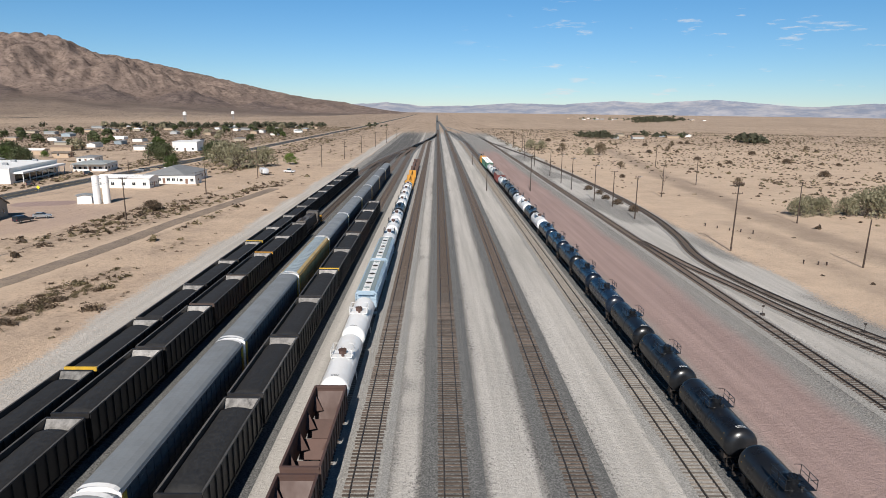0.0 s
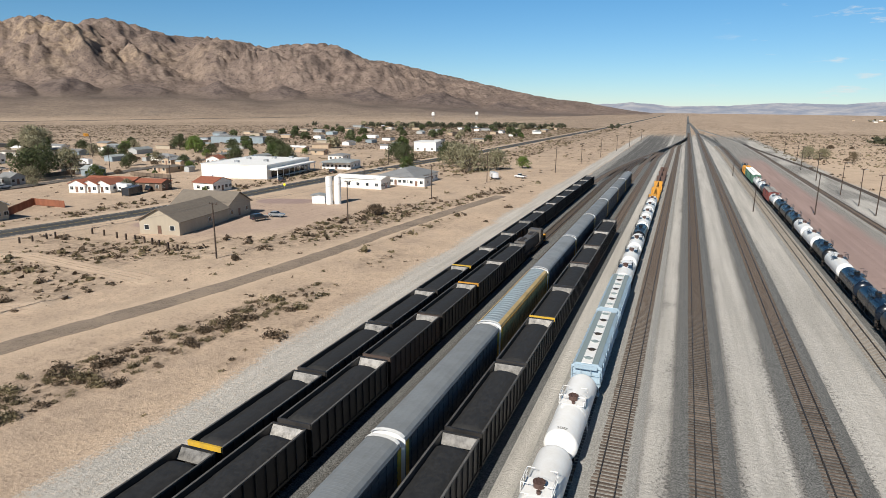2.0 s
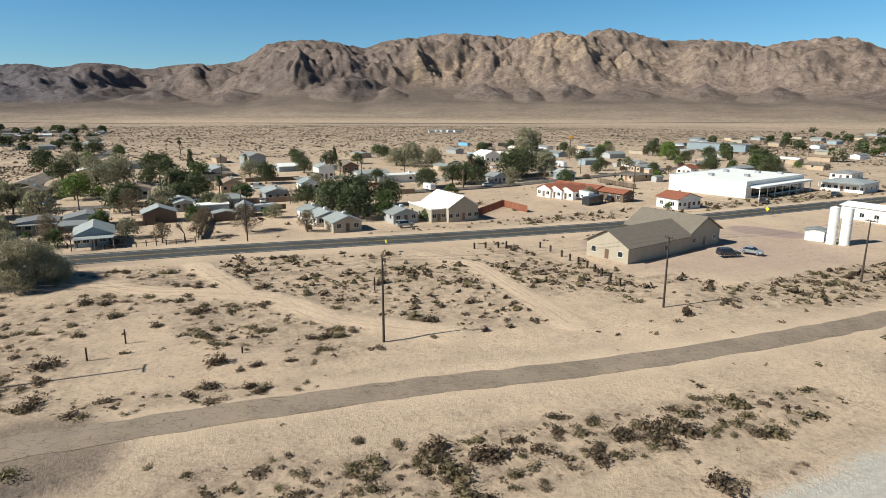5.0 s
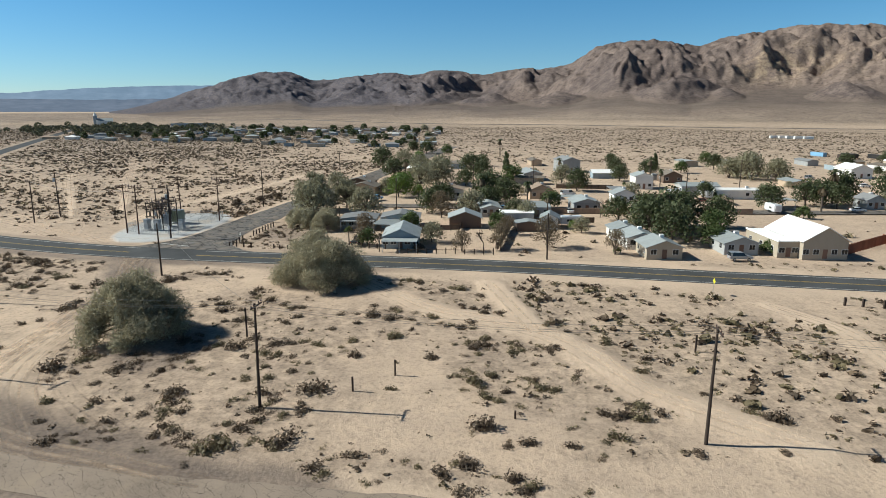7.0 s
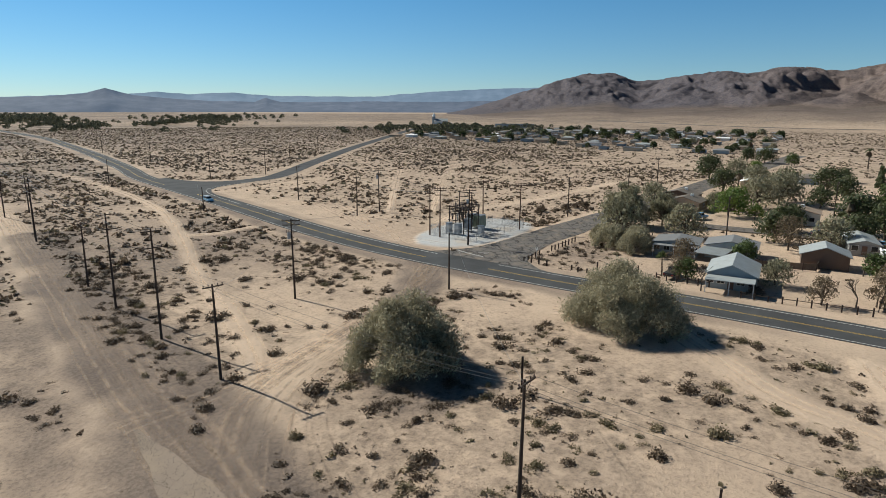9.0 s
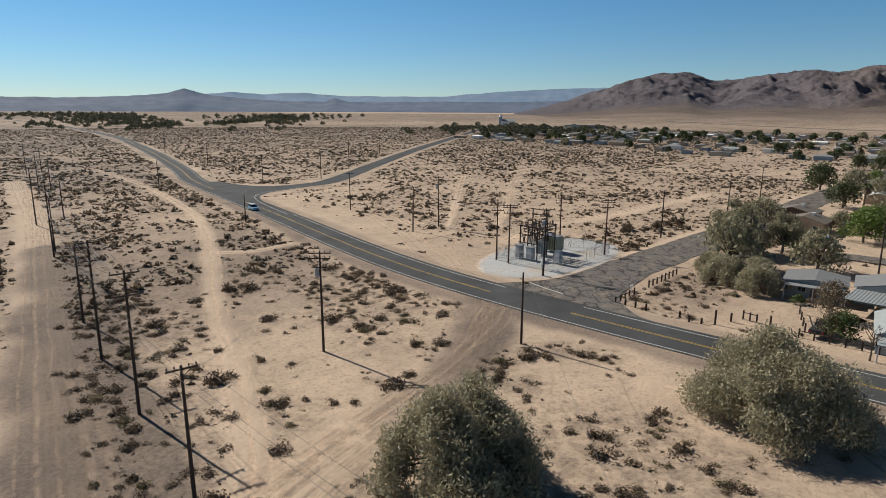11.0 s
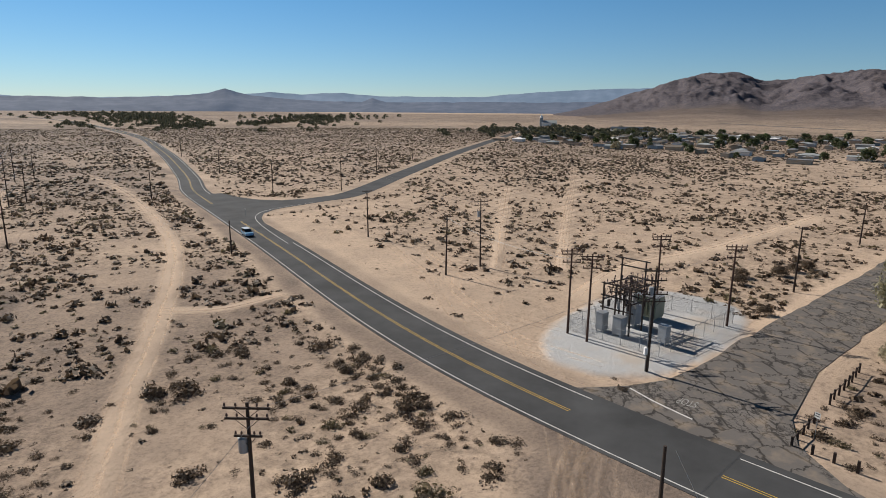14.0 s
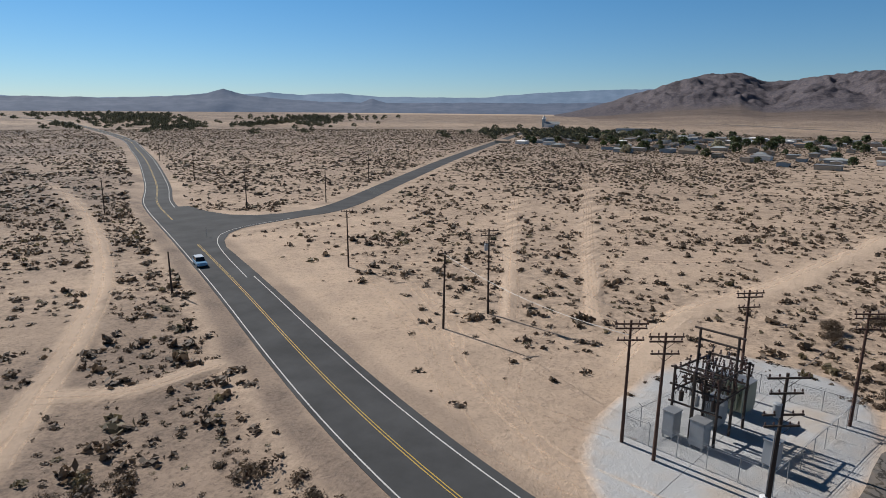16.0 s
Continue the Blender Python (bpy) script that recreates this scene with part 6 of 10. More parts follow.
POLES = {
    "a": lambda: utility_pole(11.6, [(0.25, 1.25)], M_POLE, "weathered wooden utility pole with a single crossarm"),
    "b": lambda: utility_pole(15.5, [(0.3, 1.4), (2.6, 1.3)], M_POLE, "tall wooden utility pole with two crossarms"),
    "c": lambda: utility_pole(10.0, [], M_POLE, "plain wooden pole without crossarms"),
    "d": lambda: utility_pole(13.5, [(0.3, 1.5), (1.0, 1.4), (2.2, 0.9)], M_POLE, "wooden utility pole with crossarms and a transformer", ("transformer",)),
    "e": lambda: utility_pole(12.5, [(0.3, 1.6), (0.75, 1.5), (1.9, 1.3)], M_REDPOLE, "red-brown wooden pole with stacked crossarms at the substation"),
    "f": lambda: utility_pole(13.2, [(0.3, 1.6), (1.5, 1.3), (3.2, 1.6), (4.1, 1.4)], M_POLE, "dark wooden pole with four crossarms and a cable riser", ("transformer", "riser")),
    "s": lambda: utility_pole(7.2, [], M_POLE, "short weathered wooden post beside the road"),
    "l": lambda: utility_pole(12.4, [(0.2, 0.9)], M_POLE, "wooden yard pole with a small lamp", ("lamp",)),
}
POLE_KIND = {}


def set_pole(kind, x, y, turn=0.0, lean=0.0):
    m = pose(x, y, 0, lean, lean * 0.6, turn)
    if kind in POLE_KIND:
        return copy_thing(POLE_KIND[kind], m)
    POLE_KIND[kind] = POLES[kind]()
    POLE_KIND[kind].matrix_basis = m
    return POLE_KIND[kind]


LINE_A = [(-79, 278), (-82.5, 224), (-85.5, 171), (-91.2, 126), (-98, 80), (-105, 34.5), (-111.9, -6.3), (-128.4, -58), (-148, -110), (-168.5, -150), (-198, -224), (-226, -296)]
LINE_B = [(-117.4, -24), (-122.6, -41.6), (-145.5, -105), (-160, -147), (-190, -215), (-216, -288)]
LINE_C = [(-141.2, -20.7), (-199, -27.2), (-223.3, -59.2), (-286, -167.2), (-345, -205), (-420, -246)]
LINE_D = [(-213.3, -60.4), (-229.6, -97.4), (-261.5, -177), (-292, -258), (-333, -363), (-380, -480)]
for i, (x, y) in enumerate(LINE_A):
    set_pole("a", x, y, -9 if y > 0 else -18, 0.7 * math.sin(i * 2.3))
for i, (x, y) in enumerate(LINE_B):
    set_pole("b", x, y, -20, 0.9 * math.sin(i * 3.1))
set_pole("d", -141.2, -20.7, -54, 0.4)
for x, y, k, turn in ((-158.7, -0.3, "c", 0), (-172.5, 76, "c", 0), (-197.6, -107.8, "s", 0), (-228, -200, "c", 0), (-213.3, -60.4, "a", -24), (-229.6, -97.4, "a", -24), (-223.3, -59.2, "d", -37), (-261.5, -177, "a", -22), (-292, -258, "a", -22),
                      (-333, -363, "a", -22), (-286, -167.2, "a", -57), (-345, -205, "a", -60), (-420, -246, "a", -60), (-198.6, -27, "e", -50), (-197.3, -23.4, "e", -50), (-192.6, -13.2, "f", -48), (-216.5, -20.5, "e", -46), (-216.4, -9.8, "e", -52),
                      (-244, -5.3, "a", 80), (-334, 4.5, "a", 80), (-300, 0, "c", 0), (-222, 40, "a", 0), (-269, 64, "a", 0), (-184, 210, "a", 10), (-118.6, 243, "c", 0), (-240, 130, "a", 0), (-290, 170, "a", 0), (-300, 90, "a", 0),
                      (-260, 250, "a", 0), (-330, 300, "a", 0), (-150, 330, "a", 5), (-118, 380, "a", 5), (-60, 330, "a", 5), (-56, 385, "a", 5), (-52, 440, "a", 5), (-48, 500, "a", 5), (-44, 560, "a", 5), (-40, 640, "a", 5),
                      (67.3, 138.2, "b", 10), (87.4, 122.8, "c", 0), (102.8, 174, "a", 10), (57.8, 178.4, "l", 5), (57.8, 201.8, "a", 5), (54.8, 214.3, "l", 5), (53.3, 244.8, "l", 5), (53.3, 265.5, "l", 5), (53.7, 294.8, "l", 5),
                      (36.4, 240, "l", 90), (19.4, 239, "s", 0), (20.3, 351, "s", 0), (82.8, 227, "a", 10), (110.5, 264, "a", 10), (123, 351, "a", 10), (54, 345, "l", 5), (56, 400, "l", 5), (64, 470, "a", 5), (66, 540, "a", 5)):
    set_pole(k, x, y, turn, 0.8 * math.sin(x * 1.7 + y))


def sagging(a, b, sag, n=14):
    a, b = Vector(a), Vector(b)
    return [a.lerp(b, i / n) - Vector((0, 0, 4 * sag * (i / n) * (1 - i / n))) for i in range(n + 1)]


def wire(points, r=0.016, label="thin sagging overhead wire"):
    bm = bmesh.new()
    rings = []
    for i, p in enumerate(points):
        d = (points[min(i + 1, len(points) - 1)] - points[max(i - 1, 0)]).normalized()
        s = d.cross(Vector((0, 0, 1))).normalized()
        u = s.cross(d)
        rings.append([bm.verts.new(p + s * r * math.cos(k * 2.0944) + u * r * math.sin(k * 2.0944)) for k in range(3)])
    for p, q in zip(rings, rings[1:]):
        for k in range(3):
            bm.faces.new((p[k], p[(k + 1) % 3], q[(k + 1) % 3], q[k]))
    return tagged(part("overhead_wire", bm, M_WIRE), label, "wire", "overhead wires")


def string_line(line, h, offsets, r=0.016):
    for off in offsets:
        pts = []
        for (ax, ay), (bx, by) in zip(line, line[1:]):
            d = Vector((bx - ax, by - ay, 0)).normalized()
            n = Vector((-d.y, d.x, 0)) * off
            pts += sagging(Vector((ax, ay, h)) + n, Vector((bx, by, h)) + n, 0.9)[:-1]
        wire(pts, r)


string_line(LINE_A, 11.6, (-1.1, 0.5, 1.1))
string_line(LINE_B, 15.4, (-1.3, 0.4, 1.3), 0.026)
string_line(LINE_B, 13.1, (-1.2, 1.2), 0.022)
string_line(LINE_C[1:], 12.3, (-1.2, 1.2))
wire(sagging((-213.3, -60.4, 11.2), (-198.6, -27, 11.0), 1.2), 0.035, "thick white service cable on poles")
wire(sagging((-141.5, -20.2, 13.2), (-193.5, -13.4, 12.2), 0.8))
wire(sagging((-193.5, -13.4, 12.2), (-216.4, -9.8, 12.0), 0.4))
wire(sagging((-216.4, -9.8, 12.0), (-244, -5.3, 11.4), 0.5))
wire(sagging((-113, -5.5, 11.4), (-141.5, -20.2, 12.6), 0.6))
wire(sagging((-105, 34.5, 11.4), (-159.3, 0.2, 9.6), 1.2))

# chain-link fence
M_LINK, _nt, _b = blank("chain_link_wire", 0.5, 0.6)
_b.inputs["Base Color"].default_value = (0.33, 0.34, 0.35, 1)
_pos = position(_nt)
_sep = _nt.nodes.new("ShaderNodeSeparateXYZ")
_nt.links.new(_pos, _sep.inputs[0])
_flat = calc(_nt, "ADD", _sep.outputs["X"], _sep.outputs["Y"])
_d1 = calc(_nt, "PINGPONG", calc(_nt, "ADD", _flat, _sep.outputs["Z"]), 0.05)
_d2 = calc(_nt, "PINGPONG", calc(_nt, "SUBTRACT", _flat, _sep.outputs["Z"]), 0.05)
_near = calc(_nt, "MINIMUM", _d1, _d2)
_nt.links.new(calc(_nt, "LESS_THAN", _near, 0.006), _b.inputs["Alpha"])
FENCE = [(-199.8, -27.4), (-219.2, -22.0), (-218.2, -9.4), (-198.0, -13.6)]
fence = empty("chain_link_fence", "galvanised chain-link fence with barbed wire on top", "fence")
for (ax, ay), (bx, by) in zip(FENCE, FENCE[1:] + FENCE[:1]):
    a, b = Vector((ax, ay, 0)), Vector((bx, by, 0))
    n = max(2, round((b - a).length / 3))
    for i in range(n):
        p = a.lerp(b, i / n)
        bm = bmesh.new()
        tube(bm, p, p + Vector((0, 0, 2.3)), 0.04, n=6)
        o = (p - Vector((-208.5, -18, 0))).normalized() * 0.3
        tube(bm, p + Vector((0, 0, 2.3)), p + Vector((0, 0, 2.65)) + o, 0.025, n=5)
        part("post", bm, M_GALV, fence)
    for z in (2.28, 2.45, 2.62):
        bm = bmesh.new()
        tube(bm, a + Vector((0, 0, z)), b + Vector((0, 0, z)), 0.03 if z < 2.3 else 0.012, n=5)
        part("top_wire", bm, M_GALV, fence)
    bm = bmesh.new()
    bm.faces.new([bm.verts.new(v) for v in (a + Vector((0, 0, 0.05)), b + Vector((0, 0, 0.05)), b + Vector((0, 0, 2.26)), a + Vector((0, 0, 2.26)))])
    part("mesh_panel", bm, M_LINK, fence)

# substation steelwork
station = empty("substation_rack", "dark steel substation rack with switches and insulators", "substation")
U, Vv = Vector((-0.97, 0.23, 0)), Vector((0.14, 0.99, 0)).normalized()
BASE = Vector((-203.5, -24.0, 0))


def sp(u, v, z):
    return BASE + U * u + Vv * v + Vector((0, 0, z))


for u, v, h in ((3.6, 0.3, 10.4), (3.6, 4.1, 10.4), (0, 0, 7.2), (0, 2.0, 7.2), (0, 4.4, 7.2), (6.2, 0.2, 7.2), (6.2, 4.2, 7.2), (1.8, 2.2, 6.4)):
    bm = bmesh.new()
    tube(bm, sp(u, v, -0.2), sp(u, v, h), 0.15, 0.13, n=8)
    part("column", bm, M_DARKSTEEL, station)
for (u0, v0), (u1, v1), z in (((3.6, -0.3), (3.6, 4.7), 10.3), ((3.6, 0), (3.6, 4.4), 9.2), ((0, -0.4), (0, 4.9), 7.0), ((0, -0.4), (0, 4.9), 5.2), ((6.2, -0.2), (6.2, 4.6), 7.0), ((0, 0), (6.2, 0.2), 6.8), ((0, 4.4), (6.2, 4.2), 6.8),
                              ((0, 2), (6.2, 2.2), 6.0), ((0, 0), (6.2, 0.2), 4.6), ((0, 4.4), (6.2, 4.2), 4.6), ((1.8, -0.2), (1.8, 4.6), 5.4), ((4.8, -0.2), (4.8, 4.6), 5.4), ((0, -0.4), (0, 4.9), 3.4), ((3.6, 0), (3.6, 4.4), 6.0)):
    bm = bmesh.new()
    tube(bm, sp(u0, v0, z), sp(u1, v1, z), 0.11, n=6)
    part("beam", bm, M_DARKSTEEL, station)
r = random.Random(4)
for u in (0, 1.8, 3.6, 4.8, 6.2):
    for v in (0.3, 1.2, 2.0, 2.9, 3.7, 4.4):
        z = r.choice((5.5, 6.1, 7.1))
        bm = bmesh.new()
        lean = r.uniform(-0.25, 0.25)
        p, q = sp(u, v, z - 0.4), sp(u + lean, v + lean, z + r.uniform(0.5, 1.0))
        for k in range(4):
            a, b = p.lerp(q, k / 4), p.lerp(q, (k + 0.75) / 4)
            tube(bm, a, b, 0.11, 0.075, n=7)
        part("insulator", bm, M_INSUL, station)
for k in range(12):
    u, v = r.uniform(0.3, 5.8), r.uniform(0.2, 4.2)
    bm = bmesh.new()
    tube(bm, sp(u, v, 6.4 + r.random()), sp(u + r.uniform(-1.6, 1.6), v + r.uniform(-1.2, 1.2), 3.4 + r.random() * 2), 0.035, n=5)
    part("switch_rod", bm, M_DARKSTEEL, station)
for k in range(16):
    u, v = 0.3 + (k % 4) * 1.9, 0.2 + (k // 4) * 1.35
    bm = bmesh.new()
    pts = [sp(u + 0.25 * math.sin(j * 1.1 + k), v + 0.2 * math.cos(j + k), 6.9 - 0.55 * j) for j in range(6)]
    for a, b in zip(pts, pts[1:]):
        tube(bm, a, b, 0.022, n=4, caps=False)
    part("conductor", bm, M_DARKSTEEL, station)
for u, v0, v1, z in ((0.9, 0, 4.4, 6.3), (2.7, 0, 4.3, 6.3), (4.2, 0, 4.3, 4.6), (5.4, 0, 4.3, 6.2)):
    bm = bmesh.new()
    tube(bm, sp(u, v0, z), sp(u, v1, z), 0.08, n=6)
    part("beam", bm, M_DARKSTEEL, station)
for u in (0, 3.6, 6.2):
    for v in (0.5, 1.3, 2.1, 2.9, 3.7):
        for z, up in ((7.0, 0.75), (5.2, -0.6)):
            bm = bmesh.new()
            for j in range(4):
                tube(bm, sp(u, v, z + up * j / 4), sp(u, v, z + up * (j + 0.6) / 4), 0.12, 0.07, n=7)
            part("insulator", bm, M_INSUL, station)
for k in range(10):
    u, v = 0.4 + (k % 5) * 1.35, 0.9 + (k // 5) * 2.3
    bm = bmesh.new()
    tube(bm, sp(u, v, 5.9), sp(u + 0.5, v + 0.35, 7.6), 0.03, n=5)
    box(bm, *[c for lo in (sp(u, v, 5.7) - Vector((0.14, 0.14, 0.1)),) for c in (lo.x, lo.x + 0.28, lo.y, lo.y + 0.28, lo.z, lo.z + 0.24)])
    part("switch_blade", bm, M_DARKSTEEL, station)
for k in range(9):
    u, v = 0.5 + (k % 3) * 1.9, 0.6 + (k // 3) * 1.6
    bm = bmesh.new()
    tube(bm, sp(u, v, 3.5), sp(u, v, 4.5), 0.22, n=10)
    tube(bm, sp(u, v, 4.5), sp(u, v, 4.95), 0.06, n=6)
    part("fuse_switch", bm, M_GALV if k % 2 else M_DARKSTEEL, station)


def power_transformer(name, label, x, y, turn, w, d, h, mat, fins=True, legs=0.0):
    ob = empty(name, label, "transformer", "", pose(x, y, 0.0, 0, 0, turn))
    bm = boxed((-w / 2, w / 2, -d / 2, d / 2, legs, legs + h))
    bmesh.ops.bevel(bm, geom=list(bm.edges), offset=0.05, segments=2, affect="EDGES")
    part("casing", bm, mat, ob)
    part("lid", boxed((-w / 2 - 0.06, w / 2 + 0.06, -d / 2 - 0.06, d / 2 + 0.06, legs + h, legs + h + 0.1)), M_GALV, ob)
    if legs:
        for sx in (-1, 1):
            for sy in (-1, 1):
                part("leg", boxed((sx * (w / 2 - 0.15) - 0.06, sx * (w / 2 - 0.15) + 0.06, sy * (d / 2 - 0.15) - 0.06, sy * (d / 2 - 0.15) + 0.06, -0.1, legs)), M_GALV, ob)
    if fins:
        for s in (-1, 1):
            for i in range(7):
                y0 = -d / 2 + 0.15 + (d - 0.3) * i / 6
                part("cooling_fin", boxed((s * (w / 2 + 0.2) - 0.2, s * (w / 2 + 0.2) + 0.2, y0 - 0.03, y0 + 0.03, legs + 0.25, legs + h - 0.2)), mat, ob)
        for i in range(3):
            bm = bmesh.new()
            tube(bm, (-w / 4 + i * w / 4, 0, legs + h + 0.1), (-w / 4 + i * w / 4, 0, legs + h + 0.75), 0.11, 0.06, n=8)
            part("bushing", bm, M_INSUL, ob)
    return ob


power_transformer("power_transformer", "large sage green transformer with cooling fins", -212.6, -20.4, -14, 2.2, 3.8, 3.2, M_SAGE, True, 0.5)
power_transformer("regulator", "grey voltage regulator cabinet on a gravel pad", -202.6, -23.6, -14, 1.4, 1.2, 2.5, M_TRAFO, False, 0.35)
power_transformer("regulator", "grey voltage regulator cabinet on a gravel pad", -202.2, -20.8, -14, 1.3, 1.5, 2.5, M_TRAFO, False, 0.35)
power_transformer("regulator", "grey voltage regulator cabinet with bushings", -207.6, -20.8, -14, 1.6, 1.5, 2.8, M_TRAFO, True, 0.4)
power_transformer("regulator", "pale grey switch cabinet on short legs", -202.6, -14.6, -14, 1.1, 1.3, 2.3, M_TRAFO, False, 0.5)

# ---- trees ----
M_BARK = paint("grey_bark", (0.13, 0.10, 0.075), 0.95, 0, (0.07, 0.055, 0.04), 0.7, 2, 12, 0.6, 0.1)


def leaf_material(name, a, b):
    m, nt, bs = blank(name, 0.7)
    geo = nt.nodes.new("ShaderNodeNewGeometry")
    rnd = geo.outputs["Random Per Island"]
    pos = noise_of(nt, geo.outputs["Position"], 0.35, 3, 0.6)
    col = ramp_mix(nt, rnd, a, b)
    col = ramp_mix(nt, calc(nt, "MULTIPLY", ranged(nt, pos, 0.4, 0.65), 0.6), col, tuple(c * 0.6 for c in a))
    nt.links.new(col, bs.inputs["Base Color"])
    tr = nt.nodes.new("ShaderNodeBsdfTranslucent")
    nt.links.new(col, tr.inputs["Color"])
    mix = nt.nodes.new("ShaderNodeMixShader")
    mix.inputs[0].default_value = 0.32
    nt.links.new(bs.outputs[0], mix.inputs[1])
    nt.links.new(tr.outputs[0], mix.inputs[2])
    nt.links.new(mix.outputs[0], nt.nodes["Material Output"].inputs["Surface"])
    return m


M_TAMARISK = leaf_material("grey_olive_foliage", (0.33, 0.295, 0.19), (0.47, 0.42, 0.28))
M_OLIVE = leaf_material("olive_green_foliage", (0.24, 0.222, 0.136), (0.385, 0.352, 0.225))
M_DARKLEAF = leaf_material("dark_green_foliage", (0.064, 0.08, 0.031), (0.125, 0.142, 0.06))
M_GROVE = leaf_material("dusty_dark_foliage", (0.07, 0.075, 0.045), (0.15, 0.145, 0.09))
M_LEAF = leaf_material("green_foliage", (0.065, 0.10, 0.025), (0.13, 0.165, 0.05))
M_BRIGHT = leaf_material("bright_green_foliage", (0.11, 0.18, 0.03), (0.20, 0.25, 0.06))
M_DRYLEAF = leaf_material("dry_brown_foliage", (0.15, 0.11, 0.065), (0.25, 0.19, 0.12))
M_SHRUB = leaf_material("desert_shrub_twigs", (0.077, 0.053, 0.035), (0.225, 0.16, 0.103))
M_SHRUBG = leaf_material("yellow_green_shrub", (0.135, 0.108, 0.06), (0.29, 0.232, 0.13))


def leaf_cards(rs, centres, radii, count, size, shell=0.55, droop=0.0, spray=False):
    """Small leaf quads spread through ellipsoids, thickest near their skins; sprays are long, thin and point outwards."""
    which = rs.choice(len(centres), count, p=np.prod(radii, 1) ** 0.7 / np.sum(np.prod(radii, 1) ** 0.7))
    d = rs.normal(size=(count, 3))
    d /= np.linalg.norm(d, axis=1)[:, None]
    rad = shell + (1 - shell) * rs.rand(count) ** 0.7
    if spray:
        rad = rad * (0.8 + 0.45 * rs.rand(count))
    c = centres[which] + d * radii[which] * rad[:, None]
    c[:, 2] = np.maximum(c[:, 2], 0.08)
    n = d + rs.normal(size=(count, 3)) * (0.9 if spray else 0.42)
    n /= np.linalg.norm(n, axis=1)[:, None]
    a = np.cross(n, rs.normal(size=(count, 3)) + (d * 1.2 + [0, 0, 0.7] if spray else 0.0))
    if spray:
        a = np.cross(n, a)
    a /= np.linalg.norm(a, axis=1)[:, None]
    b = np.cross(n, a)
    s = size * (0.6 + 0.8 * rs.rand(count))[:, None]
    a, b = a * s, b * s * (0.5 if spray else 1.0) * (0.45 + 0.3 * rs.rand(count))[:, None]
    b[:, 2] -= droop * s[:, 0] * (0.3 if spray else 1.0)
    V = np.stack([c - a, c - b * 0.9, c + a, c + b], 1).reshape(-1, 3)
    F = np.arange(count * 4).reshape(-1, 4)
    return V, F


def tree(name, label, seed, h, w, leaf, cards=1600, size=0.28, lobes=12, trunk=0.22, low=0.25, group="town trees", tall=False, droop=0.0, lobe=(0.15, 0.25)):
    """A tapered trunk with limbs that carry a crown of lobes made of many small leaves."""
    rs = np.random.RandomState(seed)
    ob = empty(name, label, "tree", group)
    bm = bmesh.new()
    fork = Vector((rs.uniform(-0.2, 0.2), rs.uniform(-0.2, 0.2), h * max(0.16, low * 0.8)))
    tube(bm, (0, 0, -0.4), fork, trunk, trunk * 0.75, n=8)
    cs, rads = [], []
    for i in range(lobes):
        a = 2.4 * i + rs.uniform(-0.5, 0.5)
        t = (i + 0.5) / lobes
        spread = (w / 2) * math.sqrt(t) * (0.78 if not tall else 0.5) * rs.uniform(0.75, 1.1)
        z = h * (low + (0.93 - low) * (1 - t ** (1.6 if not tall else 0.7)) * rs.uniform(*((0.8, 1.0) if lobes < 40 else (0.5, 1.05)))) * 0.88
        r = w * rs.uniform(*lobe)
        c = Vector((math.cos(a) * spread, math.sin(a) * spread, max(z, r * 0.62)))
        cs.append(c)
        rads.append((r, r, r * rs.uniform(0.65, 0.95) * (1.6 if tall else 1)))
        mid = fork.lerp(c, 0.5) + Vector((rs.uniform(-0.3, 0.3), rs.uniform(-0.3, 0.3), 0.25))
        tube(bm, fork, mid, trunk * 0.45, trunk * 0.3, n=6, caps=False)
        tube(bm, mid, c, trunk * 0.3, trunk * 0.1, n=6, caps=False)
        for k in range(2):
            e = c + Vector((rs.uniform(-1, 1), rs.uniform(-1, 1), rs.uniform(0.1, 1))) * r * 0.85
            tube(bm, c.lerp(mid, 0.3), e, trunk * 0.11, trunk * 0.04, n=4, caps=False)
    part("trunk", bm, M_BARK, ob)
    V, F = leaf_cards(rs, np.array([tuple(c) for c in cs]), np.array(rads), cards, size, 0.2 if lobes > 40 else 0.5, droop, lobes > 40)
    part("crown", mesh_np("crown", V, F, leaf), None, ob)
    return ob


def palm(label, seed, h=8.0):
    rs = np.random.RandomState(seed)
    ob = empty("palm_tree", label, "palm tree", "town trees")
    bm = bmesh.new()
    for i in range(5):
        tube(bm, (0.05 * i, 0, -0.3 + h * i / 5), (0.05 * (i + 1), 0, -0.3 + h * (i + 1) / 5), 0.3 - 0.02 * i, 0.3 - 0.02 * (i + 1), n=8)
    part("trunk", bm, M_BARK, ob)
    for nm, mat, n, up in (("frond_crown", M_DARKLEAF, 34, 0.6), ("dry_skirt", M_DRYLEAF, 26, -0.9)):
        bm = bmesh.new()
        for i in range(n):
            a, e = rs.uniform(0, 6.28), up + rs.uniform(-0.7, 0.5)
            d = Vector((math.cos(a) * math.cos(e), math.sin(a) * math.cos(e), math.sin(e)))
            s = Vector((-math.sin(a), math.cos(a), 0)) * 0.22
            p = Vector((0.25, 0, h - 0.35))
            q, t = p + d * 1.1, p + d * 1.9 - Vector((0, 0, 0.7))
            v = [bm.verts.new(x) for x in (p, q + s, t + s * 1.6, t - s * 1.6, q - s)]
            bm.faces.new(v)
        part(nm, bm, mat, ob)
    return ob


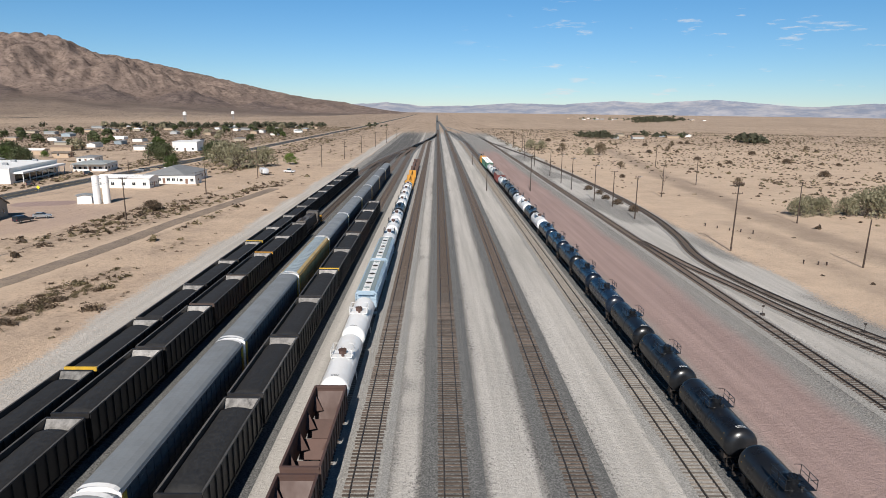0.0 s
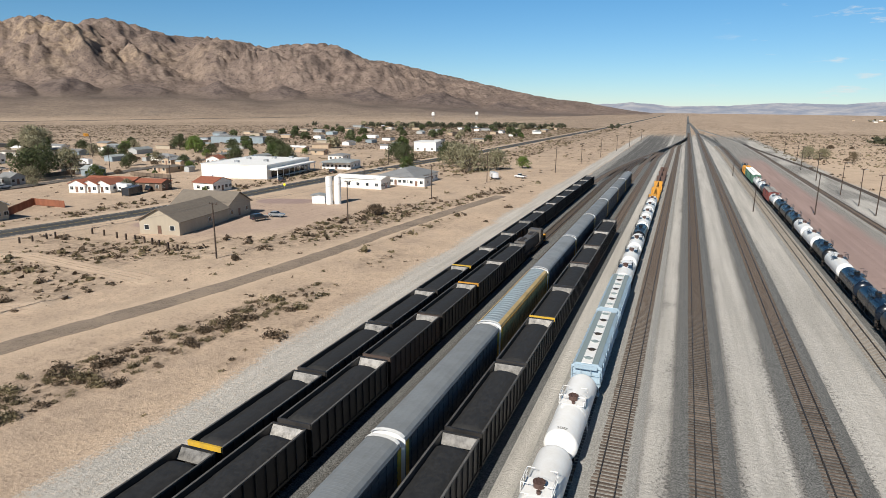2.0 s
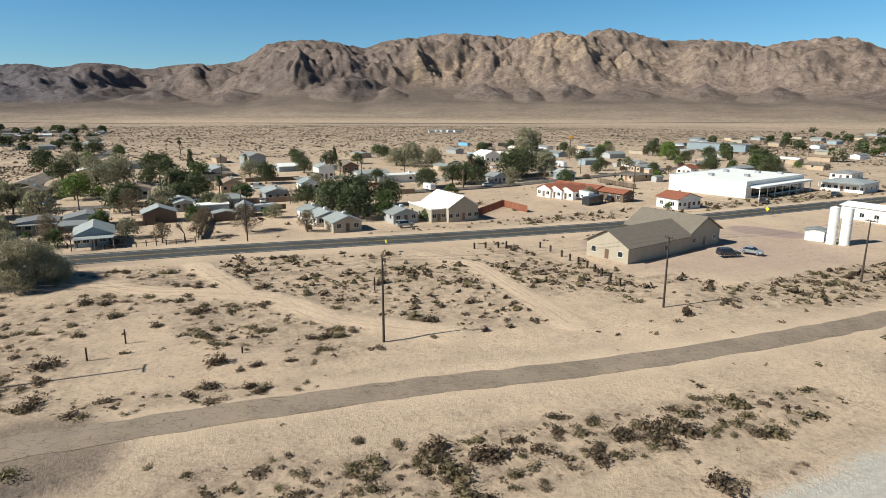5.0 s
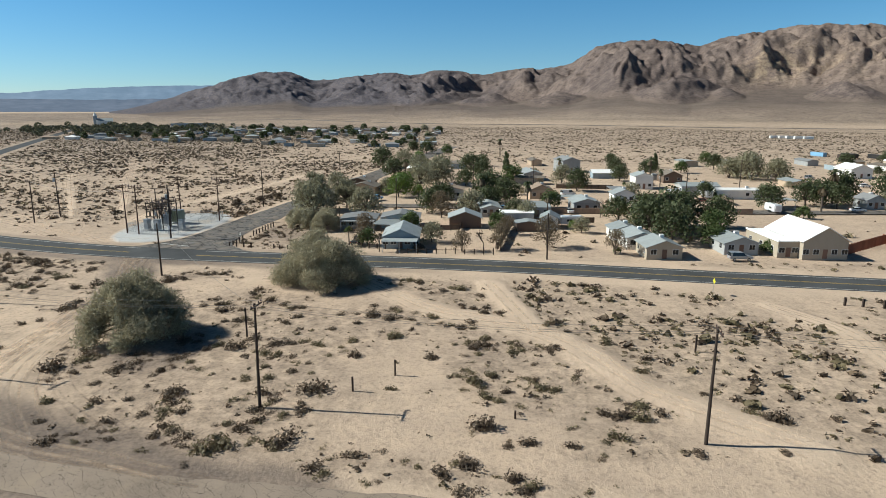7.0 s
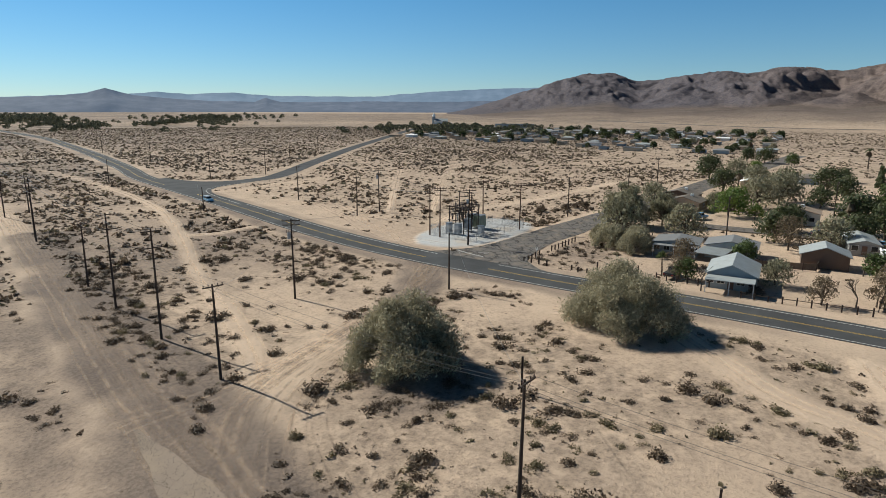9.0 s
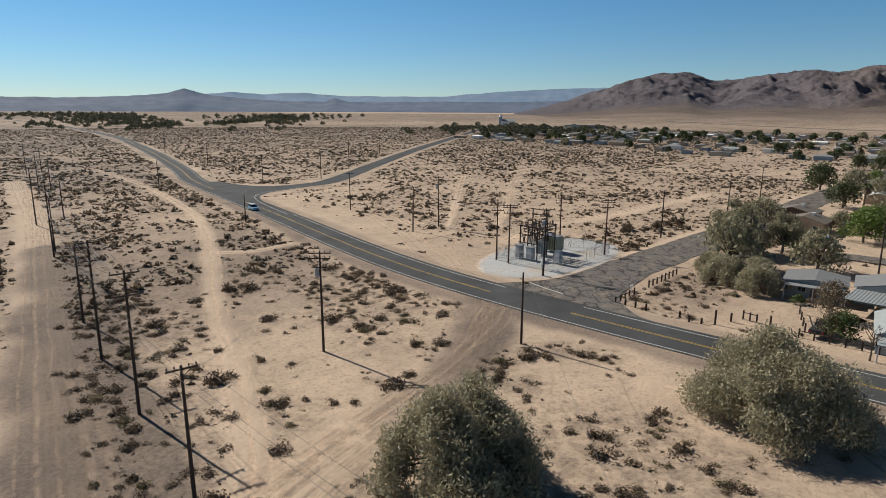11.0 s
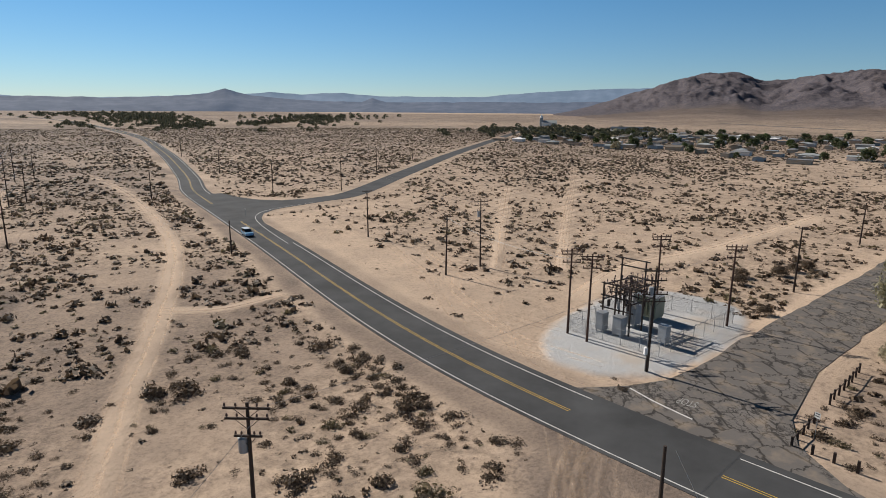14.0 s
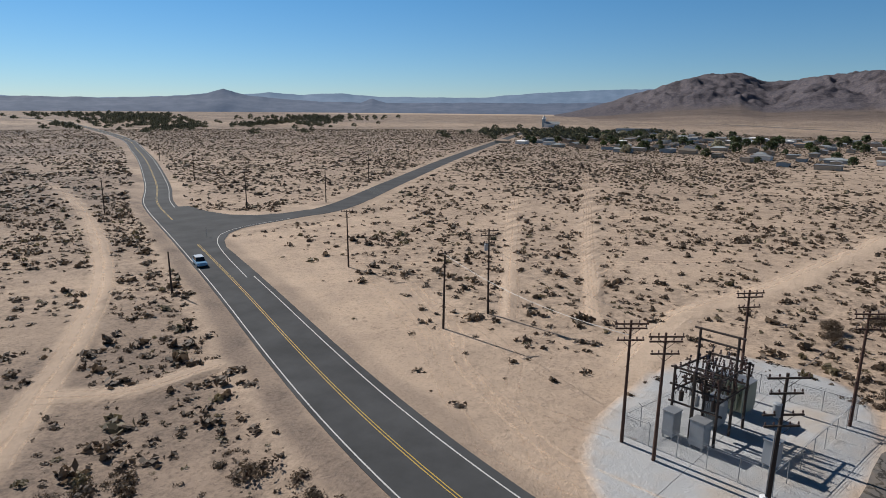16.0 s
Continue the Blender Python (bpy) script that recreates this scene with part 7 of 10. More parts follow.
t_a = tree("tamarisk_tree", "large grey-olive tamarisk tree on bare sand", 11, 9.6, 16.5, M_TAMARISK, 64000, 0.2, 62, 0.4, 0.05, "", droop=0.5, lobe=(0.07, 0.15))
t_a.matrix_basis = pose(-126.5, 10.2, 0, 0, 0, 30)
t_b = tree("tamarisk_tree", "large grey-olive tamarisk tree beside the highway", 12, 10.0, 20.5, M_TAMARISK, 68000, 0.2, 66, 0.4, 0.05, "", droop=0.5, lobe=(0.06, 0.13))
t_b.matrix_basis = pose(-154.5, 31.5, 0, 0, 0, 110)
TREES = {
    "dark": lambda: tree("shade_tree", "dark green leafy shade tree in a yard", 21, 7.5, 9.0, M_DARKLEAF, 1800, 0.29, 26, 0.28, 0.22),
    "green": lambda: tree("shade_tree", "green leafy tree in a town yard", 22, 6.5, 7.0, M_LEAF, 1500, 0.26, 22, 0.22, 0.22),
    "bright": lambda: tree("shade_tree", "bright green leafy tree in a yard", 23, 7.0, 7.5, M_BRIGHT, 2000, 0.23, 24, 0.22, 0.2),
    "feather": lambda: tree("tamarisk_tree", "feathery olive-green tamarisk tree at a street corner", 44, 10.5, 11.5, M_OLIVE, 12000, 0.25, 44, 0.34, 0.12, droop=0.5, lobe=(0.07, 0.16)),
    "thicket": lambda: tree("tamarisk_bush", "low dense olive tamarisk bush at a street corner", 46, 5.4, 9.5, M_TAMARISK, 15000, 0.2, 44, 0.06, 0.1, droop=0.5, lobe=(0.09, 0.18)),
    "olive": lambda: tree("tamarisk_tree", "grey-olive tamarisk tree in a yard", 24, 7.5, 9.5, M_OLIVE, 1900, 0.25, 28, 0.28, 0.15, droop=0.4),
    "dry": lambda: tree("dry_tree", "sparse dry brown tree in a yard", 25, 6.0, 5.5, M_DRYLEAF, 1800, 0.14, 18, 0.2, 0.2),
    "tall": lambda: tree("cypress_tree", "tall narrow dark green tree", 26, 10.0, 4.2, M_DARKLEAF, 1800, 0.3, 10, 0.2, 0.1, "town trees", True),
    "bush": lambda: tree("yard_bush", "low green bush in a yard", 27, 2.4, 3.6, M_LEAF, 800, 0.18, 8, 0.08, 0.05),
    "obush": lambda: tree("creosote_bush", "dense dark creosote bush on sand", 28, 3.2, 6.6, M_SHRUB, 3000, 0.15, 16, 0.08, 0.05),
    "far_dark": lambda: tree("shade_tree", "dark green leafy shade tree in a yard", 31, 7.5, 9.0, M_DARKLEAF, 420, 0.75, 12, 0.28, 0.2),
    "far_green": lambda: tree("shade_tree", "green leafy tree in a town yard", 32, 6.5, 7.5, M_LEAF, 420, 0.7, 12, 0.22, 0.2),
    "far_olive": lambda: tree("tamarisk_tree", "grey-olive tamarisk tree in a yard", 33, 7.0, 9.0, M_TAMARISK, 420, 0.75, 12, 0.28, 0.15),
    "palm": lambda: palm("palm tree with a dry skirt of dead fronds", 29),
}
TREE_KIND = {}


def set_tree(kind, x, y, s=1.0, turn=0.0, sz=1.0):
    m = pose(x, y, 0, 0, 0, turn)
    if kind not in TREE_KIND:
        TREE_KIND[kind] = TREES[kind]()
        ob = TREE_KIND[kind]
        ob.matrix_basis = m
    else:
        ob = copy_thing(TREE_KIND[kind], m)
    s *= 1.18 if kind not in ("palm", "obush", "bush", "thicket") else 1.0
    ob.scale = (s, s, s * sz)
    return ob


for i, (k, x, y, s) in enumerate((
        ("obush", -86, 188, 1.0), ("feather", -237, 13, 1.05), ("feather", -243, 22, 0.85), ("thicket", -209, 16.5, 1.1), ("thicket", -205, 22.5, 0.95), ("thicket", -216, 12.0, 0.75), ("thicket", -214, 21.0, 0.9), ("olive", -222, 15, 1.2), ("olive", -228, 30, 1.0), ("dark", -250, 52, 0.9), ("green", -243, 88, 0.9), ("dark", -232, 50, 0.9), ("olive", -290, 44, 1.3), ("dark", -300, 62, 0.9), ("dark", -322, 70, 1.0), ("green", -205, 68, 0.7), ("dry", -200, 70, 0.8), ("dark", -285, 105, 1.0), ("dark", -345, 66, 1.2), ("dark", -330, 30, 1.1), ("olive", -350, 40, 1.2), ("dark", -210, 128, 1.0), ("dark", -205, 112, 1.0), ("olive", -336, 186, 1.2), ("dark", -330, 205, 1.0), ("olive", -274, 14, 1.0), ("bright", -277, 38, 1.15), ("dry", -224, 53, 1.2),
        ("olive", -312, 51, 1.4), ("dark", -257, 69, 1.3), ("green", -307, 82, 1.3), ("palm", -240, 80, 1.0), ("green", -186, 36, 0.6), ("dry", -181, 58, 0.8), ("dry", -183, 67, 0.9), ("olive", -190, 51, 0.6), ("dark", -214, 110, 1.15),
        ("dark", -212, 119, 1.1), ("dark", -191, 109, 1.15), ("dark", -200, 106, 1.2), ("green", -187, 117, 0.8), ("dark", -206, 114, 1.3), ("green", -197, 121, 1.0), ("dark", -221, 104, 0.9), ("bush", -180, 127, 1.2), ("bush", -226, 160, 1.5), ("dark", -250, 174, 1.1), ("dark", -246, 182, 0.9), ("dark", -253, 206, 1.5), ("olive", -262, 214, 1.2),
        ("palm", -236, 171, 1.1), ("palm", -247, 219, 0.8), ("olive", -344, 198, 1.4), ("dark", -352, 137, 1.0), ("palm", -300, 142, 0.8), ("dark", -377, 196, 1.0), ("olive", -365, 290, 1.5), ("dark", -372, 300, 1.1), ("green", -228, 215, 0.9),
        ("olive", -100, 318, 1.6), ("olive", -112, 334, 1.7), ("dark", -124, 350, 1.4), ("olive", -90, 330, 1.3), ("bright", -80, 345, 0.9), ("dark", -150, 352, 1.2), ("dark", -160, 362, 1.3), ("olive", -128, 372, 1.4), ("green", -128, 305, 1.0),
        ("green", -228, 336, 1.3), ("dark", -236, 350, 1.4), ("bright", -300, 352, 1.5), ("bright", -310, 362, 1.4), ("dark", -330, 370, 1.2), ("dark", -216, 330, 1.2), ("dark", -285, 370, 1.0), ("dry", -178, 92, 0.9), ("bush", -164, 206, 0.9),
        ("dry", -196, 34, 0.9), ("green", -205, 45, 0.7), ("olive", -232, 62, 0.9), ("dark", -242, 68, 0.9), ("bright", -206, 88, 0.35), ("obush", -226, -6.5, 0.45), ("obush", -248.5, -15, 0.55), ("obush", -243.5, -14.2, 0.45), ("obush", -255, -9.5, 0.55), ("obush", -260, -8, 0.5), ("dry", -257.5, -4.5, 0.22), ("obush", -264, -6, 0.5),
        ("olive", 110, 186, 0.7), ("olive", 115, 190, 0.75), ("dry", 121, 192, 0.8), ("olive", 126, 188, 0.7), ("dry", 136, 188, 0.9), ("olive", 145, 190, 0.8), ("olive", 118, 188, 0.7), ("olive", 131, 186, 1.1), ("olive", 140, 192, 1.0), ("olive", 150, 196, 1.1), ("olive", 73, 488, 1.0), ("olive", 82, 492, 0.9), ("dry", 92, 460, 1.1), ("dry", 113, 436, 1.4), ("olive", 106, 436, 0.7),
        ("olive", -330, 192, 1.4), ("olive", -322, 201, 1.2), ("dark", -268, 221, 1.6), ("olive", -262, 230, 1.3), ("olive", -425, 334, 1.9), ("olive", -433, 346, 1.7), ("dark", -254, 182, 1.1), ("dark", -261, 193, 1.2), ("palm", -257, 187, 1.35),
        ("dark", -321, 131, 0.9), ("palm", -326, 146, 1.1), ("dark", -345, 150, 0.9), ("green", -356, 171, 0.9), ("dark", -249, 74, 1.0), ("palm", -252, 66, 1.1), ("olive", -304, 50, 1.3), ("bright", -267, 37, 1.2), ("dark", -377, 20, 1.3), ("olive", -372, 32, 1.2),
        ("dark", -479, 40, 1.2), ("dark", -490, 30, 1.0), ("green", -470, 54, 1.0), ("dry", -185, 78, 1.2), ("olive", -217, 77, 0.7), ("palm", -520, 30, 1.3), ("palm", -470, 90, 1.3),
        ("obush", 60, 245, 0.6), ("obush", 61, 232, 0.5), ("obush", 60, 219, 0.5), ("obush", 61, 207, 0.6), ("obush", 62, 192, 0.6))):
    set_tree(k, x, y, s, 47 * i % 360, 0.92 + 0.16 * ((i * 37) % 10) / 10)

bush_rs = random.Random(31)
for k in range(44):
    bx, by = bush_rs.uniform(84, 330), bush_rs.uniform(250, 620)
    if bx < 0.62 * by + 10:
        set_tree(bush_rs.choice(("obush", "obush", "dry")), bx, by, bush_rs.uniform(0.4, 1.0), bush_rs.uniform(0, 360))

# ---- buildings ----
M_STUCCO = paint("beige_stucco", (0.42, 0.36, 0.28), 0.9, 0, (0.34, 0.29, 0.23), 0.5, 0.5, 9, 0.2, 0.06)
M_WHITEWALL = paint("white_wall_paint", (0.78, 0.765, 0.73), 0.85, 0, (0.66, 0.63, 0.58), 0.5, 0.5, 9, 0.15, 0.08)
M_GREYWALL = paint("grey_wall_paint", (0.36, 0.37, 0.37), 0.85, 0, (0.28, 0.28, 0.27), 0.5, 0.5, 9, 0.15, 0.15)
M_BLUEWALL = paint("blue_grey_wall_paint", (0.28, 0.34, 0.38), 0.85, 0, (0.22, 0.25, 0.27), 0.5, 0.5, 9, 0.15, 0.15)
M_TANWALL = paint("tan_wall_paint", (0.46, 0.35, 0.25), 0.85, 0, (0.36, 0.28, 0.21), 0.5, 0.5, 9, 0.15, 0.15)
M_BROWNWALL = paint("brown_wall_paint", (0.14, 0.095, 0.07), 0.85, 0, (0.2, 0.15, 0.11), 0.5, 0.5, 9, 0.15, 0.15)
M_SHINGLE = paint("brown_grey_shingles", (0.185, 0.155, 0.125), 0.9, 0, (0.135, 0.115, 0.095), 0.6, 0.8, 7, 0.4, 0.12, False)
M_GREYSHINGLE = paint("grey_shingles", (0.2, 0.205, 0.21), 0.9, 0, (0.28, 0.28, 0.28), 0.6, 0.8, 7, 0.4, 0.2, False)
M_METALROOF = paint("pale_blue_metal_roof", (0.33, 0.355, 0.355), 0.65, 0.05, (0.24, 0.25, 0.245), 0.6, 0.6, 7, 0.1, 0.15, False)
M_WHITEROOF = paint("white_roof_coating", (0.86, 0.855, 0.84), 0.7, 0, (0.72, 0.70, 0.67), 0.5, 0.4, 7, 0.1, 0.08, False)
M_REDROOF = paint("red_tile_roof", (0.34, 0.115, 0.065), 0.8, 0, (0.22, 0.09, 0.06), 0.6, 1.0, 7, 0.3, 0.12, False)
M_TANROOF = paint("tan_shingles", (0.32, 0.235, 0.17), 0.9, 0, (0.22, 0.165, 0.125), 0.6, 0.8, 7, 0.3, 0.15, False)
M_REDFENCE = paint("red_brown_fence_boards", (0.24, 0.085, 0.045), 0.85, 0, (0.16, 0.07, 0.045), 0.6, 1.0, 9, 0.2, 0.12)
M_DOOR = paint("door_paint", (0.18, 0.10, 0.07), 0.6, 0, None, 0.3, vary=0.4)
M_TRIM = paint("white_trim_paint", (0.7, 0.7, 0.68), 0.7, 0, None, 0.3)


def add_window(ob, x, y, z, nx, ny, w=1.2, h=1.1, double=True):
    """A framed window on a wall face with outward normal (nx, ny)."""
    tx, ty = -ny, nx
    def bar(a0, a1, z0, z1, d0, d1):
        bm = bmesh.new()
        vs = []
        for d in (d0, d1):
            for a, zz in ((a0, z0), (a1, z0), (a1, z1), (a0, z1)):
                vs.append(bm.verts.new((x + tx * a + nx * d, y + ty * a + ny * d, z + zz)))
        for q in ((0, 1, 2, 3), (7, 6, 5, 4), (0, 4, 5, 1), (1, 5, 6, 2), (2, 6, 7, 3), (3, 7, 4, 0)):
            bm.faces.new([vs[i] for i in q])
        return bm
    win = part("window", bar(-w / 2 - 0.08, w / 2 + 0.08, -h / 2 - 0.08, h / 2 + 0.08, 0.0, 0.05), M_TRIM, ob)
    if double:
        part("pane", bar(-w / 2, -0.03, -h / 2, h / 2, 0.03, 0.058), M_GLASS, win)
        part("pane", bar(0.03, w / 2, -h / 2, h / 2, 0.03, 0.058), M_GLASS, win)
    else:
        part("pane", bar(-w / 2, w / 2, -h / 2, h / 2, 0.03, 0.058), M_GLASS, win)
    return win


def house(label, x, y, turn, w, d, h, rise, wall, roof, style="gable", porch=0.0, windows=True, name="house", group="town houses", cooler=False, over=0.45):
    """w along local x, d along local y; a gable's ridge runs along y."""
    ob = empty(name, label, "building" if name != "house" else "house", group, pose(x, y, 0, 0, 0, turn))
    bm = bmesh.new()
    plain = style == "gable" and not windows
    if plain:
        sec = [(-w / 2, -0.3), (w / 2, -0.3), (w / 2, h), (0, h + rise), (-w / 2, h)]
        a, b = [[bm.verts.new((px, s * d / 2, pz)) for px, pz in sec] for s in (-1, 1)]
        bm.faces.new(a)
        bm.faces.new(b[::-1])
        for i in range(5):
            bm.faces.new((a[i], b[i], b[(i + 1) % 5], a[(i + 1) % 5]))
    else:
        box(bm, -w / 2, w / 2, -d / 2, d / 2, -0.3, h)
    part("wall", bm, wall, ob)
    if style == "gable":
        for s in () if plain else (-1, 1):
            bm = bmesh.new()
            f = [bm.verts.new(p) for p in ((-w / 2, s * d / 2, h), (w / 2, s * d / 2, h), (0, s * d / 2, h + rise))]
            g = [bm.verts.new(v.co - Vector((0, s * 0.2, 0))) for v in f]
            bm.faces.new(f)
            bm.faces.new(g[::-1])
            for i in range(3):
                bm.faces.new((f[i], g[i], g[(i + 1) % 3], f[(i + 1) % 3]))
            part("gable", bm, wall, ob)
        bm = bmesh.new()
        k = rise / (w / 2)
        t = 0.14
        e = w / 2 + over
        sec = [(-e, h - over * k), (0, h + rise), (e, h - over * k), (e, h - over * k + t), (0, h + rise + t), (-e, h - over * k + t)]
        a = [bm.verts.new((px, -d / 2 - over, pz + 0.02)) for px, pz in sec]
        b = [bm.verts.new((px, d / 2 + over, pz + 0.02)) for px, pz in sec]
        bm.faces.new((a[0], a[1], a[4], a[5]))
        bm.faces.new((a[1], a[2], a[3], a[4]))
        bm.faces.new((b[5], b[4], b[1], b[0]))
        bm.faces.new((b[4], b[3], b[2], b[1]))
        for i in range(6):
            bm.faces.new((a[i], b[i], b[(i + 1) % 6], a[(i + 1) % 6]))
        part("roof", bm, roof, ob)
    elif style == "hip":
        bm = bmesh.new()
        e, q = w / 2 + over, d / 2 + over
        r = max(0.1, q - e)
        base = [bm.verts.new(p) for p in ((-e, -q, h - 0.05), (e, -q, h - 0.05), (e, q, h - 0.05), (-e, q, h - 0.05))]
        low = [bm.verts.new(v.co - Vector((0, 0, 0.15))) for v in base]
        t0, t1 = bm.verts.new((0, -r, h + rise)), bm.verts.new((0, r, h + rise))
        for fs in ((base[0], base[1], t0), (base[2], base[3], t1), (base[1], base[2], t1, t0), (base[3], base[0], t0, t1), low[::-1]):
            bm.faces.new(fs)
        for i in range(4):
            bm.faces.new((low[i], low[(i + 1) % 4], base[(i + 1) % 4], base[i]))
        part("roof", bm, roof, ob)
    else:
        bm = boxed((-w / 2 - 0.15, w / 2 + 0.15, -d / 2 - 0.15, d / 2 + 0.15, h, h + 0.18), (-w / 2 - 0.15, -w / 2 + 0.1, -d / 2 - 0.15, d / 2 + 0.15, h + 0.18, h + 0.4), (w / 2 - 0.1, w / 2 + 0.15, -d / 2 - 0.15, d / 2 + 0.15, h + 0.18, h + 0.4))
        part("roof", bm, roof, ob)
    if porch:
        part("porch_roof", boxed((-w / 2, w / 2, -d / 2 - porch, -d / 2 - 0.3, h - 0.35, h - 0.22)), roof, ob)
        for px in (-w / 2 + 0.2, 0, w / 2 - 0.2):
            part("porch_post", boxed((px - 0.07, px + 0.07, -d / 2 - porch + 0.1, -d / 2 - porch + 0.24, -0.2, h - 0.35)), M_TRIM, ob)
    if windows == "few":
        part("door", boxed((-0.5, 0.5, -d / 2 - 0.06, -d / 2, 0.0, 2.05)), M_DOOR, ob)
        for s in (-1, 1):
            add_window(ob, s * w * 0.32, -d / 2, 1.5, 0, -1, double=False)
            add_window(ob, s * w / 2, d * 0.1, 1.5, s, 0, double=False)
    elif windows:
        dw = part("door", boxed((-0.5, 0.5, -d / 2 - 0.06, -d / 2, 0.0, 2.05)), M_DOOR, ob)
        part("door_handle", boxed((0.36, 0.42, -d / 2 - 0.1, -d / 2 - 0.06, 0.95, 1.05)), M_GALV, dw)
        n = max(1, int(w / 4))
        for i in range(n):
            for s in (-1, 1):
                add_window(ob, s * (w / 2) * (0.62 if n == 1 else (i + 0.9) / (n + 0.2)), -d / 2, 1.5, 0, -1)
        m = max(1, int(d / 4))
        for s in (-1, 1):
            for i in range(m):
                add_window(ob, s * w / 2, -d / 2 + d * (i + 0.5) / m, 1.5, s, 0)
    if cooler:
        bm = boxed((-0.45, 0.45, -0.45, 0.45, 0, 0.9))
        for z in (0.2, 0.4, 0.6):
            box(bm, -0.48, 0.48, -0.48, 0.48, z, z + 0.08)
        c = part("roof_cooler", bm, M_WHITEWAGON, ob)
        c.location = (w * 0.1, d * 0.12, h + (rise * 0.72 if style != "flat" else 0.15))
    return ob


# the beige house by the old road
house("beige stucco house with a brown-grey shingle roof", -122.6, 151.6, 9, 11, 22, 3.3, 2.9, M_STUCCO, M_SHINGLE, over=0.6, windows="few")
house("beige stucco house wing with a brown-grey shingle roof", -129.0, 169, 99, 13, 17, 3.4, 3.3, M_STUCCO, M_SHINGLE, over=0.6, windows="few")
# along the highway
house("blue-grey cottage with a metal roof and front porch", -188, 44, 90, 8, 11, 2.7, 1.7, M_BLUEWALL, M_METALROOF, porch=4.2)
house("low grey house with a flat roof", -210, 31, 90, 9, 8, 2.6, 0.6, M_GREYWALL, M_GREYSHINGLE, porch=2.4)
house("low house with a grey shingle roof", -212, 42, 90, 10, 8, 2.6, 1.1, M_WHITEWALL, M_GREYSHINGLE)
house("dark open barn with a pale metal roof", -212, 59.5, 90, 8.5, 7, 2.6, 1.6, M_BROWNWALL, M_METALROOF, windows=False, name="barn")
house("long shed with a flat white roof", -215, 74, 90, 9, 5, 3.2, 0, M_GREYWALL, M_WHITEROOF, "flat", windows=False, name="shed")
house("small white gabled shed", -210.5, 82.5, 80, 4.5, 6, 2.8, 1.1, M_WHITEWALL, M_METALROOF, windows=False, name="shed")
house("small shed with a sagging metal roof", -206, 76, 90, 6, 4, 2.0, 0.5, M_BROWNWALL, M_METALROOF, windows=False, name="shed")
house("pale cottage with a grey metal roof", -196, 98.5, 90, 6.5, 7, 2.5, 1.1, M_WHITEWALL, M_METALROOF, cooler=True)
house("pale cottage with a grey metal roof", -187.5, 99.5, 90, 7, 8.5, 2.5, 1.2, M_WHITEWALL, M_METALROOF, cooler=True)
house("small beige cottage with a grey metal roof", -177.5, 101.3, 90, 7.6, 8, 2.5, 1.4, M_STUCCO, M_METALROOF, cooler=True)
house("small cottage with a blue-grey shingle roof", -182.5, 120, 90, 7.5, 8, 2.4, 1.3, M_GREYWALL, M_METALROOF, cooler=True)
house("large workshop with a white metal gable roof", -182.3, 136, 90, 9.6, 16, 3.9, 2.9, M_STUCCO, M_WHITEROOF, name="workshop")
house("flat-roofed workshop annex with a white roof", -183.5, 129, 90, 4.6, 15, 3.3, 0, M_STUCCO, M_WHITEROOF, "flat", name="workshop")
house("white shop with a red-brown roof", -165, 211, 90, 10, 9, 3.2, 1.6, M_WHITEWALL, M_REDROOF, cooler=True)
for i in range(3):
    house("white motel unit with a red tile roof", -204 + 3.5 * i * 1.2, 190 + 1.6 * i, 10, 6.5, 9, 3.0, 1.4, M_WHITEWALL, M_REDROOF, name="motel_unit", group="motel units")
house("motel wing with a red tile roof", -201, 200, 100, 7, 20, 3.1, 1.2, M_WHITEWALL, M_REDROOF)
house("motel wing with a red tile roof", -186, 203, 100, 6, 12, 2.9, 1.0, M_BROWNWALL, M_REDROOF)
store = house("large white flat-roofed store with a shaded front", -186.5, 267, 9, 31, 44, 5.6, 0, M_WHITEWALL, M_WHITEROOF, "flat", windows=False, name="store")
part("awning", boxed((15.5, 19.5, -20, 21, 3.6, 4.3)), M_WHITEROOF, store)
part("shop_front", boxed((15.5, 15.6, -18, 20, 0.4, 3.4)), M_GLASS, store)
for i in range(8):
    part("awning_post", boxed((19.0, 19.25, -19.5 + 5.6 * i, -19.25 + 5.6 * i, -0.2, 3.6)), M_TRIM, store)
for i, (rx, ry) in enumerate(((-8, 6), (2, 12), (6, -4), (-4, -12), (9, 16))):
    part("roof_unit", boxed((rx - 0.9, rx + 0.9, ry - 0.8, ry + 0.8, 5.5, 6.7)), M_GALV, store)
house("shop with a pale blue metal roof", -165, 306, 9, 15, 15, 3.6, 1.2, M_WHITEWALL, M_METALROOF, "hip", porch=3)
house("long white metal-clad building", -119, 242.5, 90, 8, 20, 3.7, 0.8, M_WHITEWALL, M_WHITEROOF)
house("white round-fronted hall with a grey roof", -110, 266, 0, 17, 25, 3.4, 2.8, M_WHITEWALL, M_GREYSHINGLE, "hip")
house("white annex with a red door", -100.5, 256, 0, 7, 7, 3.2, 0, M_WHITEWALL, M_GREYSHINGLE, "flat")
house("small white pump shed with a metal roof", -113, 201, 20, 4.2, 3.2, 2.4, 0.4, M_WHITEWALL, M_METALROOF, windows=False, name="shed")
